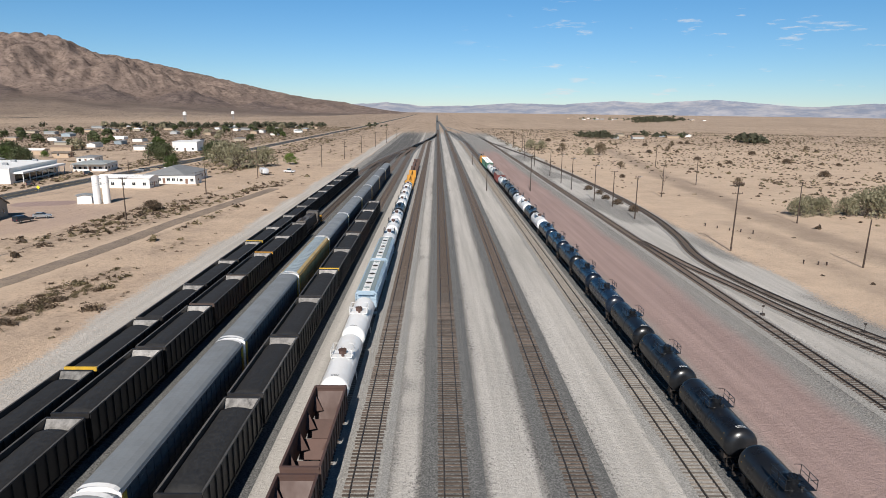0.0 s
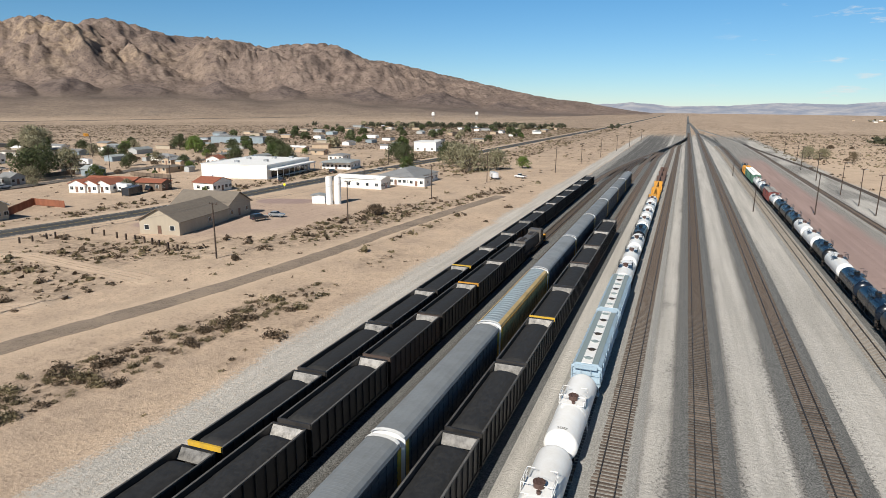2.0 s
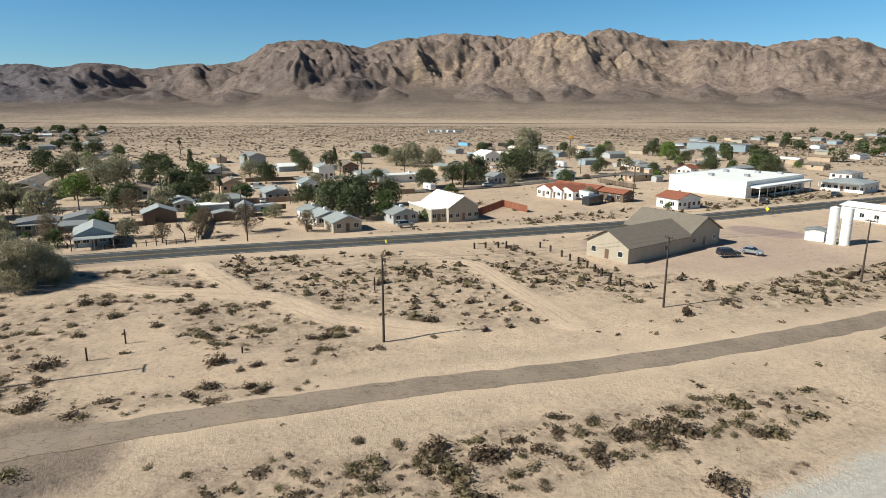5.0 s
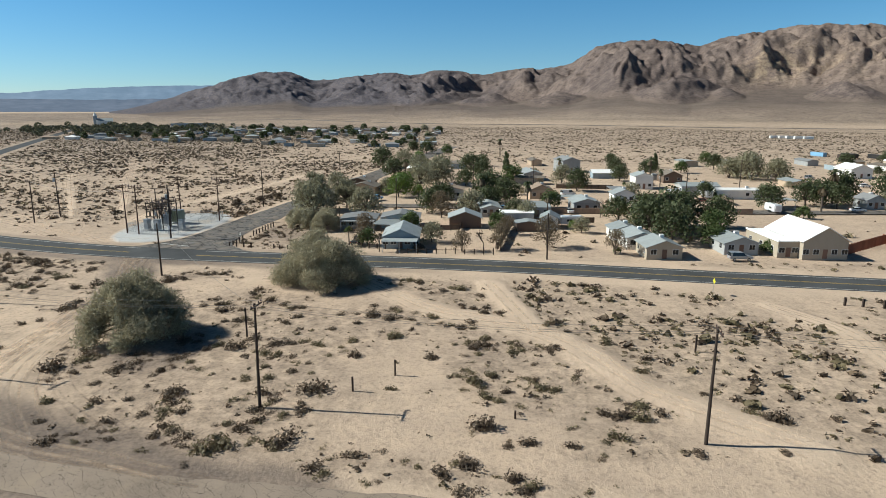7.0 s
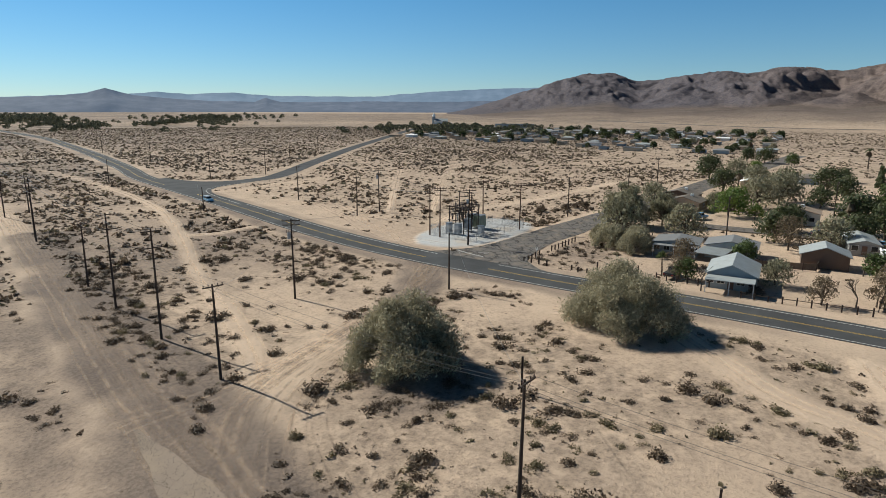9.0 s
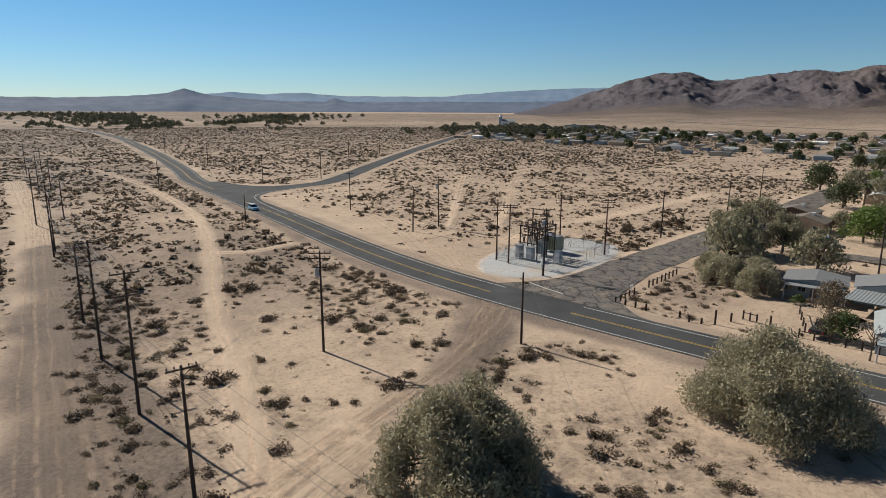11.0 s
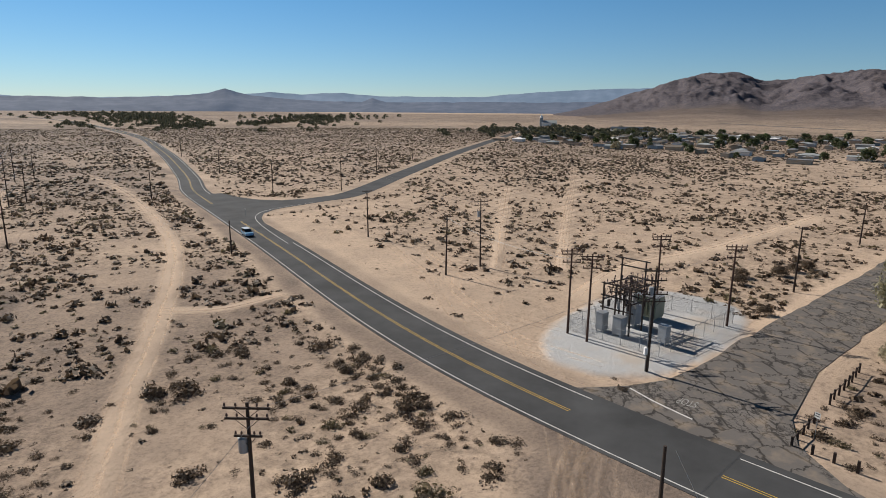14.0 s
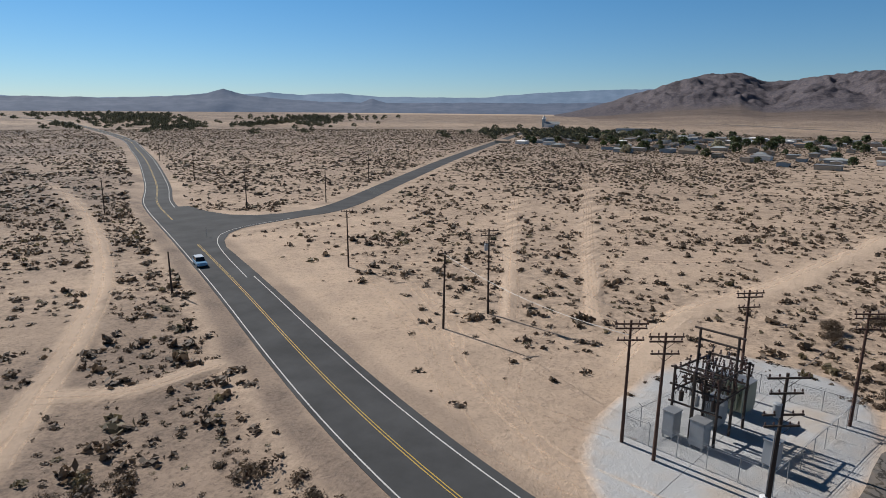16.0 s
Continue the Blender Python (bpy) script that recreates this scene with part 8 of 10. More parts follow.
for x, y in ((-108.4, 199.6), (-106.2, 201.2)):
    silo = empty("silo", "tall white steel storage tank", "tank", "storage tanks", pose(x, y, 0))
    bm = bmesh.new()
    tube(bm, (0, 0, -0.2), (0, 0, 8.6), 1.08, n=22)
    part("shell", bm, M_WHITEWAGON, silo, smooth=False)
    bm = bmesh.new()
    tube(bm, (0, 0, 8.6), (0, 0, 8.95), 1.14, 0.2, n=22)
    part("cap", bm, M_WHITEWAGON, silo)
    bm = bmesh.new()
    for yy in (-0.2, 0.2):
        tube(bm, (1.15, yy, 0), (1.15, yy, 8.6), 0.03, n=5)
    for k in range(20):
        tube(bm, (1.15, -0.2, 0.4 + k * 0.42), (1.15, 0.2, 0.4 + k * 0.42), 0.02, n=4)
    part("ladder", bm, M_GALV, silo)
# second row and beyond
for args in (("white house with a gable roof", -258, 115, 90, 7, 7, 2.9, 1.5, M_WHITEWALL, M_METALROOF), ("tan house with a shingle roof", -268, 88, 90, 8, 9, 3.0, 1.8, M_TANWALL, M_TANROOF), ("two-storey grey house with dark roof", -362, 115, 100, 9, 14, 5.8, 1.6, M_GREYWALL, M_GREYSHINGLE),
             ("white two-storey house with a blue roof", -296, 133, 90, 7, 8, 5.0, 1.2, M_WHITEWALL, M_METALROOF), ("long house with a brown shingle roof", -267, 55, 90, 11, 9, 3.0, 1.3, M_WHITEWALL, M_TANROOF), ("brown house with a brown hip roof", -276, 24, 80, 10, 9, 2.9, 1.4, M_TANWALL, M_SHINGLE),
             ("brown house with a brown hip roof", -292, 20, 80, 11, 9, 2.9, 1.4, M_BROWNWALL, M_SHINGLE), ("house with a pale green roof", -328, 92, 95, 8, 16, 3.0, 1.2, M_GREYWALL, M_METALROOF), ("white ranch house with a white roof", -340, 246, 90, 10, 13, 4.2, 2.0, M_WHITEWALL, M_WHITEROOF),
             ("small grey cottage with a gable roof", -247, 193, 90, 6, 7, 2.8, 1.5, M_GREYWALL, M_GREYSHINGLE), ("pale blue cottage with a gable roof", -246, 229, 90, 6, 8, 2.8, 1.3, M_BLUEWALL, M_METALROOF), ("long mobile home with a white roof", -268, 160, 0, 5, 18, 3.0, 0.5, M_WHITEWALL, M_WHITEROOF),
             ("low house with a teal roof", -282, 150, 0, 8, 14, 2.8, 1.0, M_GREYWALL, M_METALROOF), ("brown cabin with a brown roof", -318, 152, 90, 8, 9, 3.0, 1.8, M_BROWNWALL, M_SHINGLE), ("low grey house with a gable roof", -240, 98, 90, 8, 10, 2.8, 1.2, M_GREYWALL, M_METALROOF)):
    house(*args, cooler=True, windows="few")
r = random.Random(77)
WALLS = (M_WHITEWALL, M_GREYWALL, M_GREYWALL, M_TANWALL, M_STUCCO, M_BLUEWALL, M_TANWALL)
ROOFS = (M_METALROOF, M_METALROOF, M_WHITEROOF, M_GREYSHINGLE, M_GREYSHINGLE, M_GREYSHINGLE, M_SHINGLE, M_TANROOF, M_SHINGLE)
taken = [(o.location.x, o.location.y, 11) for o in scene.objects if o.parent is None and o.get("category") in ("house", "building")]
NAMED = {M_WHITEWALL.name: "white", M_GREYWALL.name: "grey", M_TANWALL.name: "tan", M_STUCCO.name: "beige", M_BLUEWALL.name: "blue-grey", M_BROWNWALL.name: "brown"}
ROOFED = {M_METALROOF.name: "pale metal", M_WHITEROOF.name: "white", M_GREYSHINGLE.name: "grey shingle", M_SHINGLE.name: "brown shingle", M_TANROOF.name: "tan shingle", M_REDROOF.name: "red tile"}


def scatter_houses(x0, x1, y0, y1, gap_x, gap_y, fill, far=False, trees=0.5):
    kinds = ("far_dark", "far_green", "far_olive", "far_dark", "far_dark") if far else ("dark", "green", "olive", "dark", "bright", "tall", "palm", "dark")
    for x in np.arange(x0, x1, gap_x):
        for y in np.arange(y0, y1, gap_y):
            px, py = x + r.uniform(-0.2, 0.2) * gap_x, y + r.uniform(-0.25, 0.25) * gap_y
            if any(math.hypot(px - a, py - b) < c for a, b, c in taken) or (px < -500 and px > -540 + 0.358 * (py + 31)):
                continue
            if r.random() < fill:
                wall, roof = r.choice(WALLS), r.choice(ROOFS)
                st = r.choice(("gable", "gable", "hip", "flat"))
                house("%s single-storey house with a %s roof" % (NAMED[wall.name], ROOFED[roof.name]), px, py, r.choice((0, 90)) + r.uniform(-4, 4), r.uniform(5.5, 8.5), r.uniform(8, 14), r.uniform(2.3, 2.7), r.uniform(0.5, 1.3), wall, roof, st,
                      windows=False if far or px < -290 else "few")
                taken.append((px, py, 10))
            if r.random() < trees:
                set_tree(r.choice(kinds), px + r.choice((-1, 1)) * r.uniform(6, 9), py + r.uniform(-9, 9), r.uniform(0.5, 1.05) * (1.05 if far else 1.0), r.uniform(0, 360))


scatter_houses(-400, -335, 40, 250, 23, 21, 0.3, False, 0.35)
scatter_houses(-330, -225, 40, 250, 24, 22, 0.14, False, 0.22)
scatter_houses(-400, -210, 260, 420, 25, 23, 0.5, False, 0.6)
scatter_houses(-440, -150, 440, 960, 38, 36, 0.5, True, 0.5)
scatter_houses(190, 300, 690, 790, 36, 34, 0.7, True, 0.3)
scatter_houses(430, 800, 1900, 2100, 46, 60, 0.7, True, 0.5)
scatter_houses(-930, -545, -330, 60, 25, 23, 0.68, True, 0.4)

# ---- vehicles ----
M_CARWHITE = paint("white_car_paint", (0.72, 0.73, 0.74), 0.25, 0, (0.55, 0.53, 0.5), 0.3, vary=0.05)
M_CARBLUE = paint("blue_car_paint", (0.22, 0.42, 0.62), 0.25, 0, None, 0.2)
M_CARDARK = paint("dark_car_paint", (0.03, 0.035, 0.045), 0.25, 0, (0.08, 0.07, 0.06), 0.3)
M_CARSILVER = paint("silver_car_paint", (0.38, 0.40, 0.42), 0.3, 0.4, (0.3, 0.28, 0.26), 0.3)
M_CARTAN = paint("tan_car_paint", (0.36, 0.29, 0.2), 0.35, 0, None, 0.3)
M_TYRE = paint("tyre_rubber", (0.02, 0.02, 0.02), 0.9, 0, None, 0.3)
M_LAMP = paint("headlamp_lens", (0.65, 0.66, 0.68), 0.15, 0.2, None, 0.1)
M_TAIL = paint("tail_lamp_lens", (0.35, 0.02, 0.02), 0.2, 0, None, 0.1)


def vehicle(label, mat, x, y, turn, kind="sedan", roof=None):
    """Nose towards local +y."""
    ob = empty("parked_car" if kind != "moving" else "car", label, "car", "cars", pose(x, y, 0.06, 0, 0, turn))
    L, W = {"sedan": (4.6, 1.8), "van": (5.6, 2.0), "pickup": (5.6, 2.0), "suv": (4.9, 1.95)}[kind]
    prof = {"sedan": [(-1, .55), (-.97, .95), (-.72, 1.0), (.35, .98), (.95, .8), (1, .5), (.98, .32), (-.98, .32)],
            "suv": [(-1, .6), (-.98, 1.08), (.38, 1.08), (.95, .95), (1, .55), (.98, .38), (-.98, .38)],
            "van": [(-1, .6), (-.99, 1.15), (.6, 1.15), (.97, .95), (1, .55), (.98, .36), (-.98, .36)],
            "pickup": [(-1, .65), (-.99, 1.05), (.4, 1.05), (.96, .98), (1, .6), (.98, .42), (-.98, .42)]}[kind]
    cabin = {"sedan": [(-.78, 1.0), (-.5, 1.42), (.08, 1.44), (.42, .98)], "suv": [(-.97, 1.08), (-.9, 1.72), (.12, 1.76), (.42, 1.08)], "van": [(-.99, 1.15), (-.97, 2.0), (.38, 2.02), (.68, 1.12)], "pickup": [(-.12, 1.05), (-.06, 1.75), (.2, 1.78), (.44, 1.05)]}[kind]

    def slab(pts, hw, top=None):
        bm = bmesh.new()
        a = [bm.verts.new((-(top if top and z > 1.3 else hw), p * L / 2, z)) for p, z in pts]
        b = [bm.verts.new(((top if top and z > 1.3 else hw), p * L / 2, z)) for p, z in pts]
        bm.faces.new(a)
        bm.faces.new(b[::-1])
        n = len(pts)
        for i in range(n):
            bm.faces.new((a[i], b[i], b[(i + 1) % n], a[(i + 1) % n]))
        return bm

    bm = slab(prof, W / 2)
    bmesh.ops.bevel(bm, geom=list(bm.edges), offset=0.06, segments=2, affect="EDGES")
    part("body", bm, mat, ob)
    bm = slab(cabin, W / 2 - 0.08, W / 2 - 0.22)
    part("cabin_glass", bm, M_GLASS, ob)
    zt = max(z for p, z in cabin)
    ys = [p * L / 2 for p, z in cabin if z > zt - 0.1]
    bm = boxed((-W / 2 + 0.2, W / 2 - 0.2, min(ys) - 0.03, max(ys) + 0.03, zt - 0.03, zt + 0.04))
    part("roof", bm, roof or mat, ob)
    if kind == "pickup":
        part("bed_floor", boxed((-W / 2 + 0.12, W / 2 - 0.12, -L / 2 + 0.12, -0.4, 1.055, 1.062)), M_TYRE, ob, "dark open truck bed")
    if kind in ("van", "suv"):
        for s in (-1, 1):
            part("side_panel", boxed((s * (W / 2 - 0.1) - 0.03, s * (W / 2 - 0.1) + 0.02, -L / 2 + 0.15, (-0.1 if kind == "van" else -L / 2 + 0.5), 1.1, zt - 0.1)), mat, ob)
    for sx in (-1, 1):
        for sy in (-0.62, 0.62):
            bm = bmesh.new()
            tube(bm, (sx * (W / 2 - 0.2), sy * L / 2, 0.33), (sx * (W / 2 + 0.02), sy * L / 2, 0.33), 0.33, n=16)
            w = part("wheel", bm, M_TYRE, ob)
            bm = bmesh.new()
            tube(bm, (sx * (W / 2 + 0.02), sy * L / 2, 0.33), (sx * (W / 2 + 0.03), sy * L / 2, 0.33), 0.2, n=12)
            part("rim", bm, M_CARSILVER, w)
        part("headlamp", boxed((sx * W * 0.36 - 0.17, sx * W * 0.36 + 0.17, L / 2 - 0.1, L / 2 + 0.01, 0.62, 0.78)), M_LAMP, ob)
        part("tail_lamp", boxed((sx * W * 0.4 - 0.12, sx * W * 0.4 + 0.12, -L / 2 - 0.01, -L / 2 + 0.1, 0.7, 0.9)), M_TAIL, ob)
    return ob


vehicle("pale blue and white car with dark windows on the highway", M_CARBLUE, -211.0, -121.0, -20, "suv", M_CARWHITE)
for args in (("silver sedan parked by the beige house", M_CARSILVER, -109.5, 172.5, -75, "sedan"), ("dark car parked by the beige house", M_CARDARK, -110.5, 166, -20, "suv"), ("white van parked by the workshop", M_CARWHITE, -196, 147, -70, "van"),
             ("grey car parked by a cottage", M_CARSILVER, -172.5, 117, 0, "suv"), ("dark pickup parked by a cottage", M_CARDARK, -187, 33.5, 80, "pickup"), ("white sedan parked in the street", M_CARWHITE, -237, 183, 0, "sedan"), ("white sedan parked in the street", M_CARWHITE, -226, 214, 0, "sedan"),
             ("silver sedan parked in the street", M_CARSILVER, -214, 211, 10, "sedan"), ("dark pickup parked by the store", M_CARDARK, -157, 243, 20, "suv"), ("dark pickup parked by the store", M_CARDARK, -156, 282, 10, "suv"), ("silver car parked by a shop", M_CARSILVER, -141, 300, 90, "sedan"),
             ("tan car parked by a shop", M_CARTAN, -136, 305, 90, "sedan"), ("white car parked by a shop", M_CARWHITE, -132, 311, 90, "sedan"), ("white pickup parked on sand", M_CARWHITE, -70, 300, 70, "pickup"), ("blue car parked in a yard", M_CARBLUE, -238, 72, 80, "sedan"), ("dark car parked under a carport", M_CARDARK, -222, 31, 80, "suv"),
             ("white car parked in a yard", M_CARWHITE, -258, 102, 30, "sedan"), ("blue pickup parked in a yard", M_CARBLUE, -258, 30, 60, "pickup"), ("dark pickup parked in a yard", M_CARDARK, -184, 199, 40, "pickup"), ("white van parked in a yard", M_CARWHITE, -272, 99, 20, "van"),
             ("white car in a yard", M_CARWHITE, -300, 226, 10, "sedan"), ("white pickup in a yard", M_CARWHITE, -296, 240, 80, "pickup"), ("silver car in a yard", M_CARSILVER, -330, 220, 30, "suv")):
    vehicle(*args)


def caravan(label, x, y, turn, L=6.5, W=2.4, h=2.7):
    ob = empty("caravan", label, "caravan", "caravans", pose(x, y, 0, 0, 0, turn))
    bm = boxed((-W / 2, W / 2, -L / 2, L / 2, 0.5, h))
    bmesh.ops.bevel(bm, geom=list(bm.edges), offset=0.22, segments=3, affect="EDGES")
    part("body", bm, M_CARWHITE, ob)
    for s in (-1, 1):
        add_window(ob, s * W / 2, -0.8, 1.6, s, 0, 1.3, 0.6)
        for yy in (-0.4, 0.4):
            bm = bmesh.new()
            tube(bm, (s * (W / 2 - 0.25), yy, 0.34), (s * (W / 2 - 0.02), yy, 0.34), 0.34, n=14)
            part("wheel", bm, M_TYRE, ob)
    bm = bmesh.new()
    tube(bm, (0, L / 2 - 0.1, 0.55), (0, L / 2 + 1.1, 0.5), 0.05, n=6)
    tube(bm, (0, L / 2 + 1.0, 0.0), (0, L / 2 + 1.0, 0.5), 0.04, n=6)
    part("tow_bar", bm, M_GALV, ob)
    part("roof_vent", boxed((-0.3, 0.3, -0.3, 0.3, h, h + 0.2)), M_GALV, ob)
    return ob


for args in (("small white caravan parked on sand", -212, 88.5, 10), ("white caravan beside a hedge", -236, 156, 90), ("long white motorhome parked in a lot", -190, 193, 80, 9.5, 2.5, 3.2), ("white caravan in a yard", -270, 137, 40), ("white motorhome in a yard", -290, 262, 80, 8.5, 2.5, 3.1),
             ("white trailer parked by a hall", -80, 292, 30, 7, 2.5, 2.9), ("white trailer in a yard", -268, 148, 85, 8, 2.5, 2.8)):
    caravan(*args)


# ---- fences, posts and signs ----
def post_row(label, pts, h=1.1, rails=True, name="timber_fence", mat=None, w=0.11):
    ob = empty(name, label, "fence")
    mat = mat or M_POLE
    for i, (x, y) in enumerate(pts):
        part("post", boxed((x - w, x + w, y - w, y + w, -0.3, h + 0.12 * math.sin(i * 5.1))), mat, ob)
    if rails:
        for (ax, ay), (bx, by) in zip(pts, pts[1:]):
            bm = bmesh.new()
            tube(bm, (ax, ay, h * 0.7), (bx, by, h * 0.7), 0.06, n=6)
            part("rail", bm, mat, ob)
    return ob


post_row("dark timber posts with a low rail at the corner lot", [(-184.1, 4.1), (-186.0, 4.3), (-187.5, 4.6), (-189.1, 4.8), (-190.8, 5.1)], 1.0)
post_row("dark timber posts with a low rail along the street", [(-196.9, 5.8), (-198.7, 6.0), (-200.3, 6.3), (-202.2, 6.6), (-203.6, 6.9), (-205.4, 7.1), (-207.4, 7.3), (-209.3, 7.5)], 1.15)
post_row("dark timber rail fence beside the highway", [(-188.2, 23.0), (-187.9, 24.0), (-187.6, 25.0)], 1.15)
for x, y, h in ((-183.7, 5.9, 0.95), (-183.3, 7.7, 1.0), (-182.7, 9.6, 1.15), (-182.8, 14.8, 0.85), (-181.2, 16.6, 1.0), (-181.5, 18.3, 0.8), (-185.7, 21.7, 1.1), (-187.5, 26.9, 1.2), (-182.7, 20.0, 2.1)):
    tagged(part("timber_bollard", boxed((x - 0.13, x + 0.13, y - 0.13, y + 0.13, -0.3, h)), M_POLE), "short dark timber post set in sand", "post", "corner posts")
for x, y in ((-142, 120.5), (-141.2, 123), (-140.5, 126), (-140.2, 128), (-136, 134.5), (-132, 134.4), (-127, 133.6), (-123.5, 133), (-120.5, 132.8), (-117, 132.2), (-114, 131.5), (-111, 130.6), (-107.5, 129.6), (-104, 128.7)):
    tagged(part("timber_bollard", boxed((x - 0.16, x + 0.16, y - 0.16, y + 0.16, -0.3, 1.25)), M_POLE), "short dark timber post beside desert scrub", "post", "posts by the beige house")
post_row("weathered rail fence in front of a cottage", [(-184 + 0.19 * i * 1.6, 31 + 1.9 * i) for i in range(6)], 1.1)
post_row("weathered yard fence of posts and rails", [(-177.5, 46 + 2.1 * i) for i in range(10)], 1.2)
post_row("weathered yard fence of posts and rails", [(-196, 30), (-193, 30.5), (-190, 31), (-187, 31.5)], 1.1)
post_row("small timber posts beside a dirt road", [(74, 168), (76, 165), (78, 162), (80, 160), (82, 157.5)], 0.8, False, "post_row")
post_row("small timber posts beside a dirt road", [(77, 126), (79.5, 125), (81, 124.6)], 0.8, False, "post_row")
lone = [(-113.5, 48.5, 1.8), (-121.5, 88, 2.2), (-103, 62, 0.6), (-109, 44, 1.6), (-126, 26.5, 4.2)]
for x, y, h in lone:
    tagged(part("lone_post", boxed((x - 0.1, x + 0.1, y - 0.1, y + 0.1, -0.3, h)), M_POLE), "lone weathered timber post in scrub", "post", "lone posts")
wall_red = empty("board_fence", "red-brown board fence round a yard", "fence")
for k in range(14):
    y0 = 143.0 + k * 1.25
    part("board", boxed((-179.1 - 0.9 * k, -179.0 - 0.9 * k, y0, y0 + 1.22, -0.2, 2.0)), M_REDFENCE, wall_red)
for k in range(16):
    part("board", boxed((-179.0 - 0.9 * k, -178.1 - 0.9 * k, 160.6, 160.7, -0.2, 1.9)), M_REDFENCE, wall_red)
block = empty("yard_wall", "long tan block wall between yards", "wall")
for k in range(22):
    part("panel", boxed((-232.3, -232.0, 60 + k * 4.0, 63.95 + k * 4.0, -0.2, 1.6)), M_TANROOF, block)


def road_sign(label, x, y, turn, mat, w=0.75, h=2.4, diamond=True, bars=False):
    ob = empty("road_sign", label, "sign", "road signs", pose(x, y, 0, 0, 0, turn))
    bm = bmesh.new()
    tube(bm, (0, 0, -0.3), (0, 0, h + 0.3), 0.035, n=6)
    part("post", bm, M_GALV, ob)
    b = boxed((-w / 2, w / 2, -0.05, -0.035, -w / 2, w / 2))
    p = part("plate", b, mat, ob)
    p.location = (0, 0, h)
    p.rotation_euler = (0, radians(45) if diamond else 0, 0)
    if bars:
        for k in range(2):
            q = part("lettering", boxed((-w * 0.35, w * 0.35, -0.058, -0.05, 0.12 - 0.25 * k, 0.22 - 0.25 * k)), M_TYRE, ob)
            q.location = (0, 0, h)
    return ob


M_SIGNYELLOW = paint("yellow_sign_sheet", (0.72, 0.66, 0.03), 0.5, 0, None, 0.1)
M_SIGNWHITE = paint("white_sign_sheet", (0.72, 0.72, 0.7), 0.5, 0, None, 0.1)
road_sign("yellow diamond warning sign beside the highway", -147.5, 101, 180, M_SIGNYELLOW, 0.75)
road_sign("yellow diamond warning sign beside the highway", -139, 219, 0, M_SIGNYELLOW, 0.95)
road_sign("yellow diamond warning sign beside the highway", -133, 252, 0, M_SIGNYELLOW, 0.95)
road_sign("white square road sign at the corner", -187.5, 5.6, 60, M_SIGNWHITE, 0.6, 2.3, False, True)
road_sign("white square road sign at the junction", -228, -146, 60, M_SIGNWHITE, 0.7, 2.0, False, True)

# yard switch stands
for x, y in ((61.5, 84), (50.9, 92)):
    ob = empty("switch_stand", "small black railway switch stand", "switch stand", "switch stands", pose(x, y, 0))
    part("base", boxed((-0.3, 0.3, -0.2, 0.2, 0, 0.35)), M_STEELDARK, ob)
    bm = bmesh.new()
    tube(bm, (0, 0, 0.3), (0, 0, 1.6), 0.04, n=6)
    box(bm, -0.2, 0.2, -0.02, 0.02, 1.35, 1.65)
    part("target", bm, M_STEELDARK, ob)

# the white church with a small tower far off
church = house("white church far off with a blue tower", -1150, -545, 30, 18, 26, 6, 4, M_WHITEWALL, M_METALROOF, name="church", windows=False)
part("tower", boxed((-3, 3, -17, -11, 0, 14)), M_BLUEWALL, church)
bm = bmesh.new()
tube(bm, (0, -14, 14), (0, -14, 21), 3.6, 0.1, n=8)
part("spire", bm, M_WHITEWALL, church)
house("long low school hall with a grey roof", -1000, -330, 20, 22, 60, 6, 0, M_BLUEWALL, M_GREYSHINGLE, "flat", windows=False, name="hall")

# water tanks on legs and parked trailers at the far side of the town
for x, y in ((-458, 1166), (-436, 1371)):
    ob = empty("water_tower", "small white water tank on tall legs far off", "water tower", "water towers", pose(x, y, 0))
    bm = bmesh.new()
    tube(bm, (0, 0, 13), (0, 0, 18), 3.2, n=16)
    tube(bm, (0, 0, 18), (0, 0, 19.6), 3.2, 0.3, n=16)
    part("tank", bm, M_WHITEWAGON, ob)
    for k in range(4):
        bm = bmesh.new()
        tube(bm, (2.6 * math.cos(k * 1.571 + 0.785), 2.6 * math.sin(k * 1.571 + 0.785), -0.3), (2.2 * math.cos(k * 1.571 + 0.785), 2.2 * math.sin(k * 1.571 + 0.785), 13), 0.25, n=6)
        part("leg", bm, M_GALV, ob)


def container(label, x, y, turn, mat, length=12.0, group="containers", name="container"):
    """A steel box with ribbed sides, corner posts and two end doors."""
    ob = empty(name, label, "container", group, pose(x, y, 0, 0, 0, turn))
    bm = boxed((-1.2, 1.2, -length / 2, length / 2, 0.15, 2.7))
    for k in range(int(length / 0.6)):
        yy = -length / 2 + 0.3 + 0.6 * k
        for sx in (-1, 1):
            box(bm, sx * 1.22 - 0.03, sx * 1.22 + 0.03, yy - 0.12, yy + 0.12, 0.35, 2.55)
    part("body", bm, mat, ob)
    for sx in (-1, 1):
        part("door", boxed((min(0, sx * 1.15) + 0.03, max(0, sx * 1.15) - 0.03, -length / 2 - 0.05, -length / 2, 0.3, 2.6)), mat, ob)
        for sy in (-1, 1):
            part("corner_post", boxed((sx * 1.2 - 0.09, sx * 1.2 + 0.09, sy * length / 2 - 0.09, sy * length / 2 + 0.09, -0.1, 2.76)), M_STEELDARK, ob)
    return ob


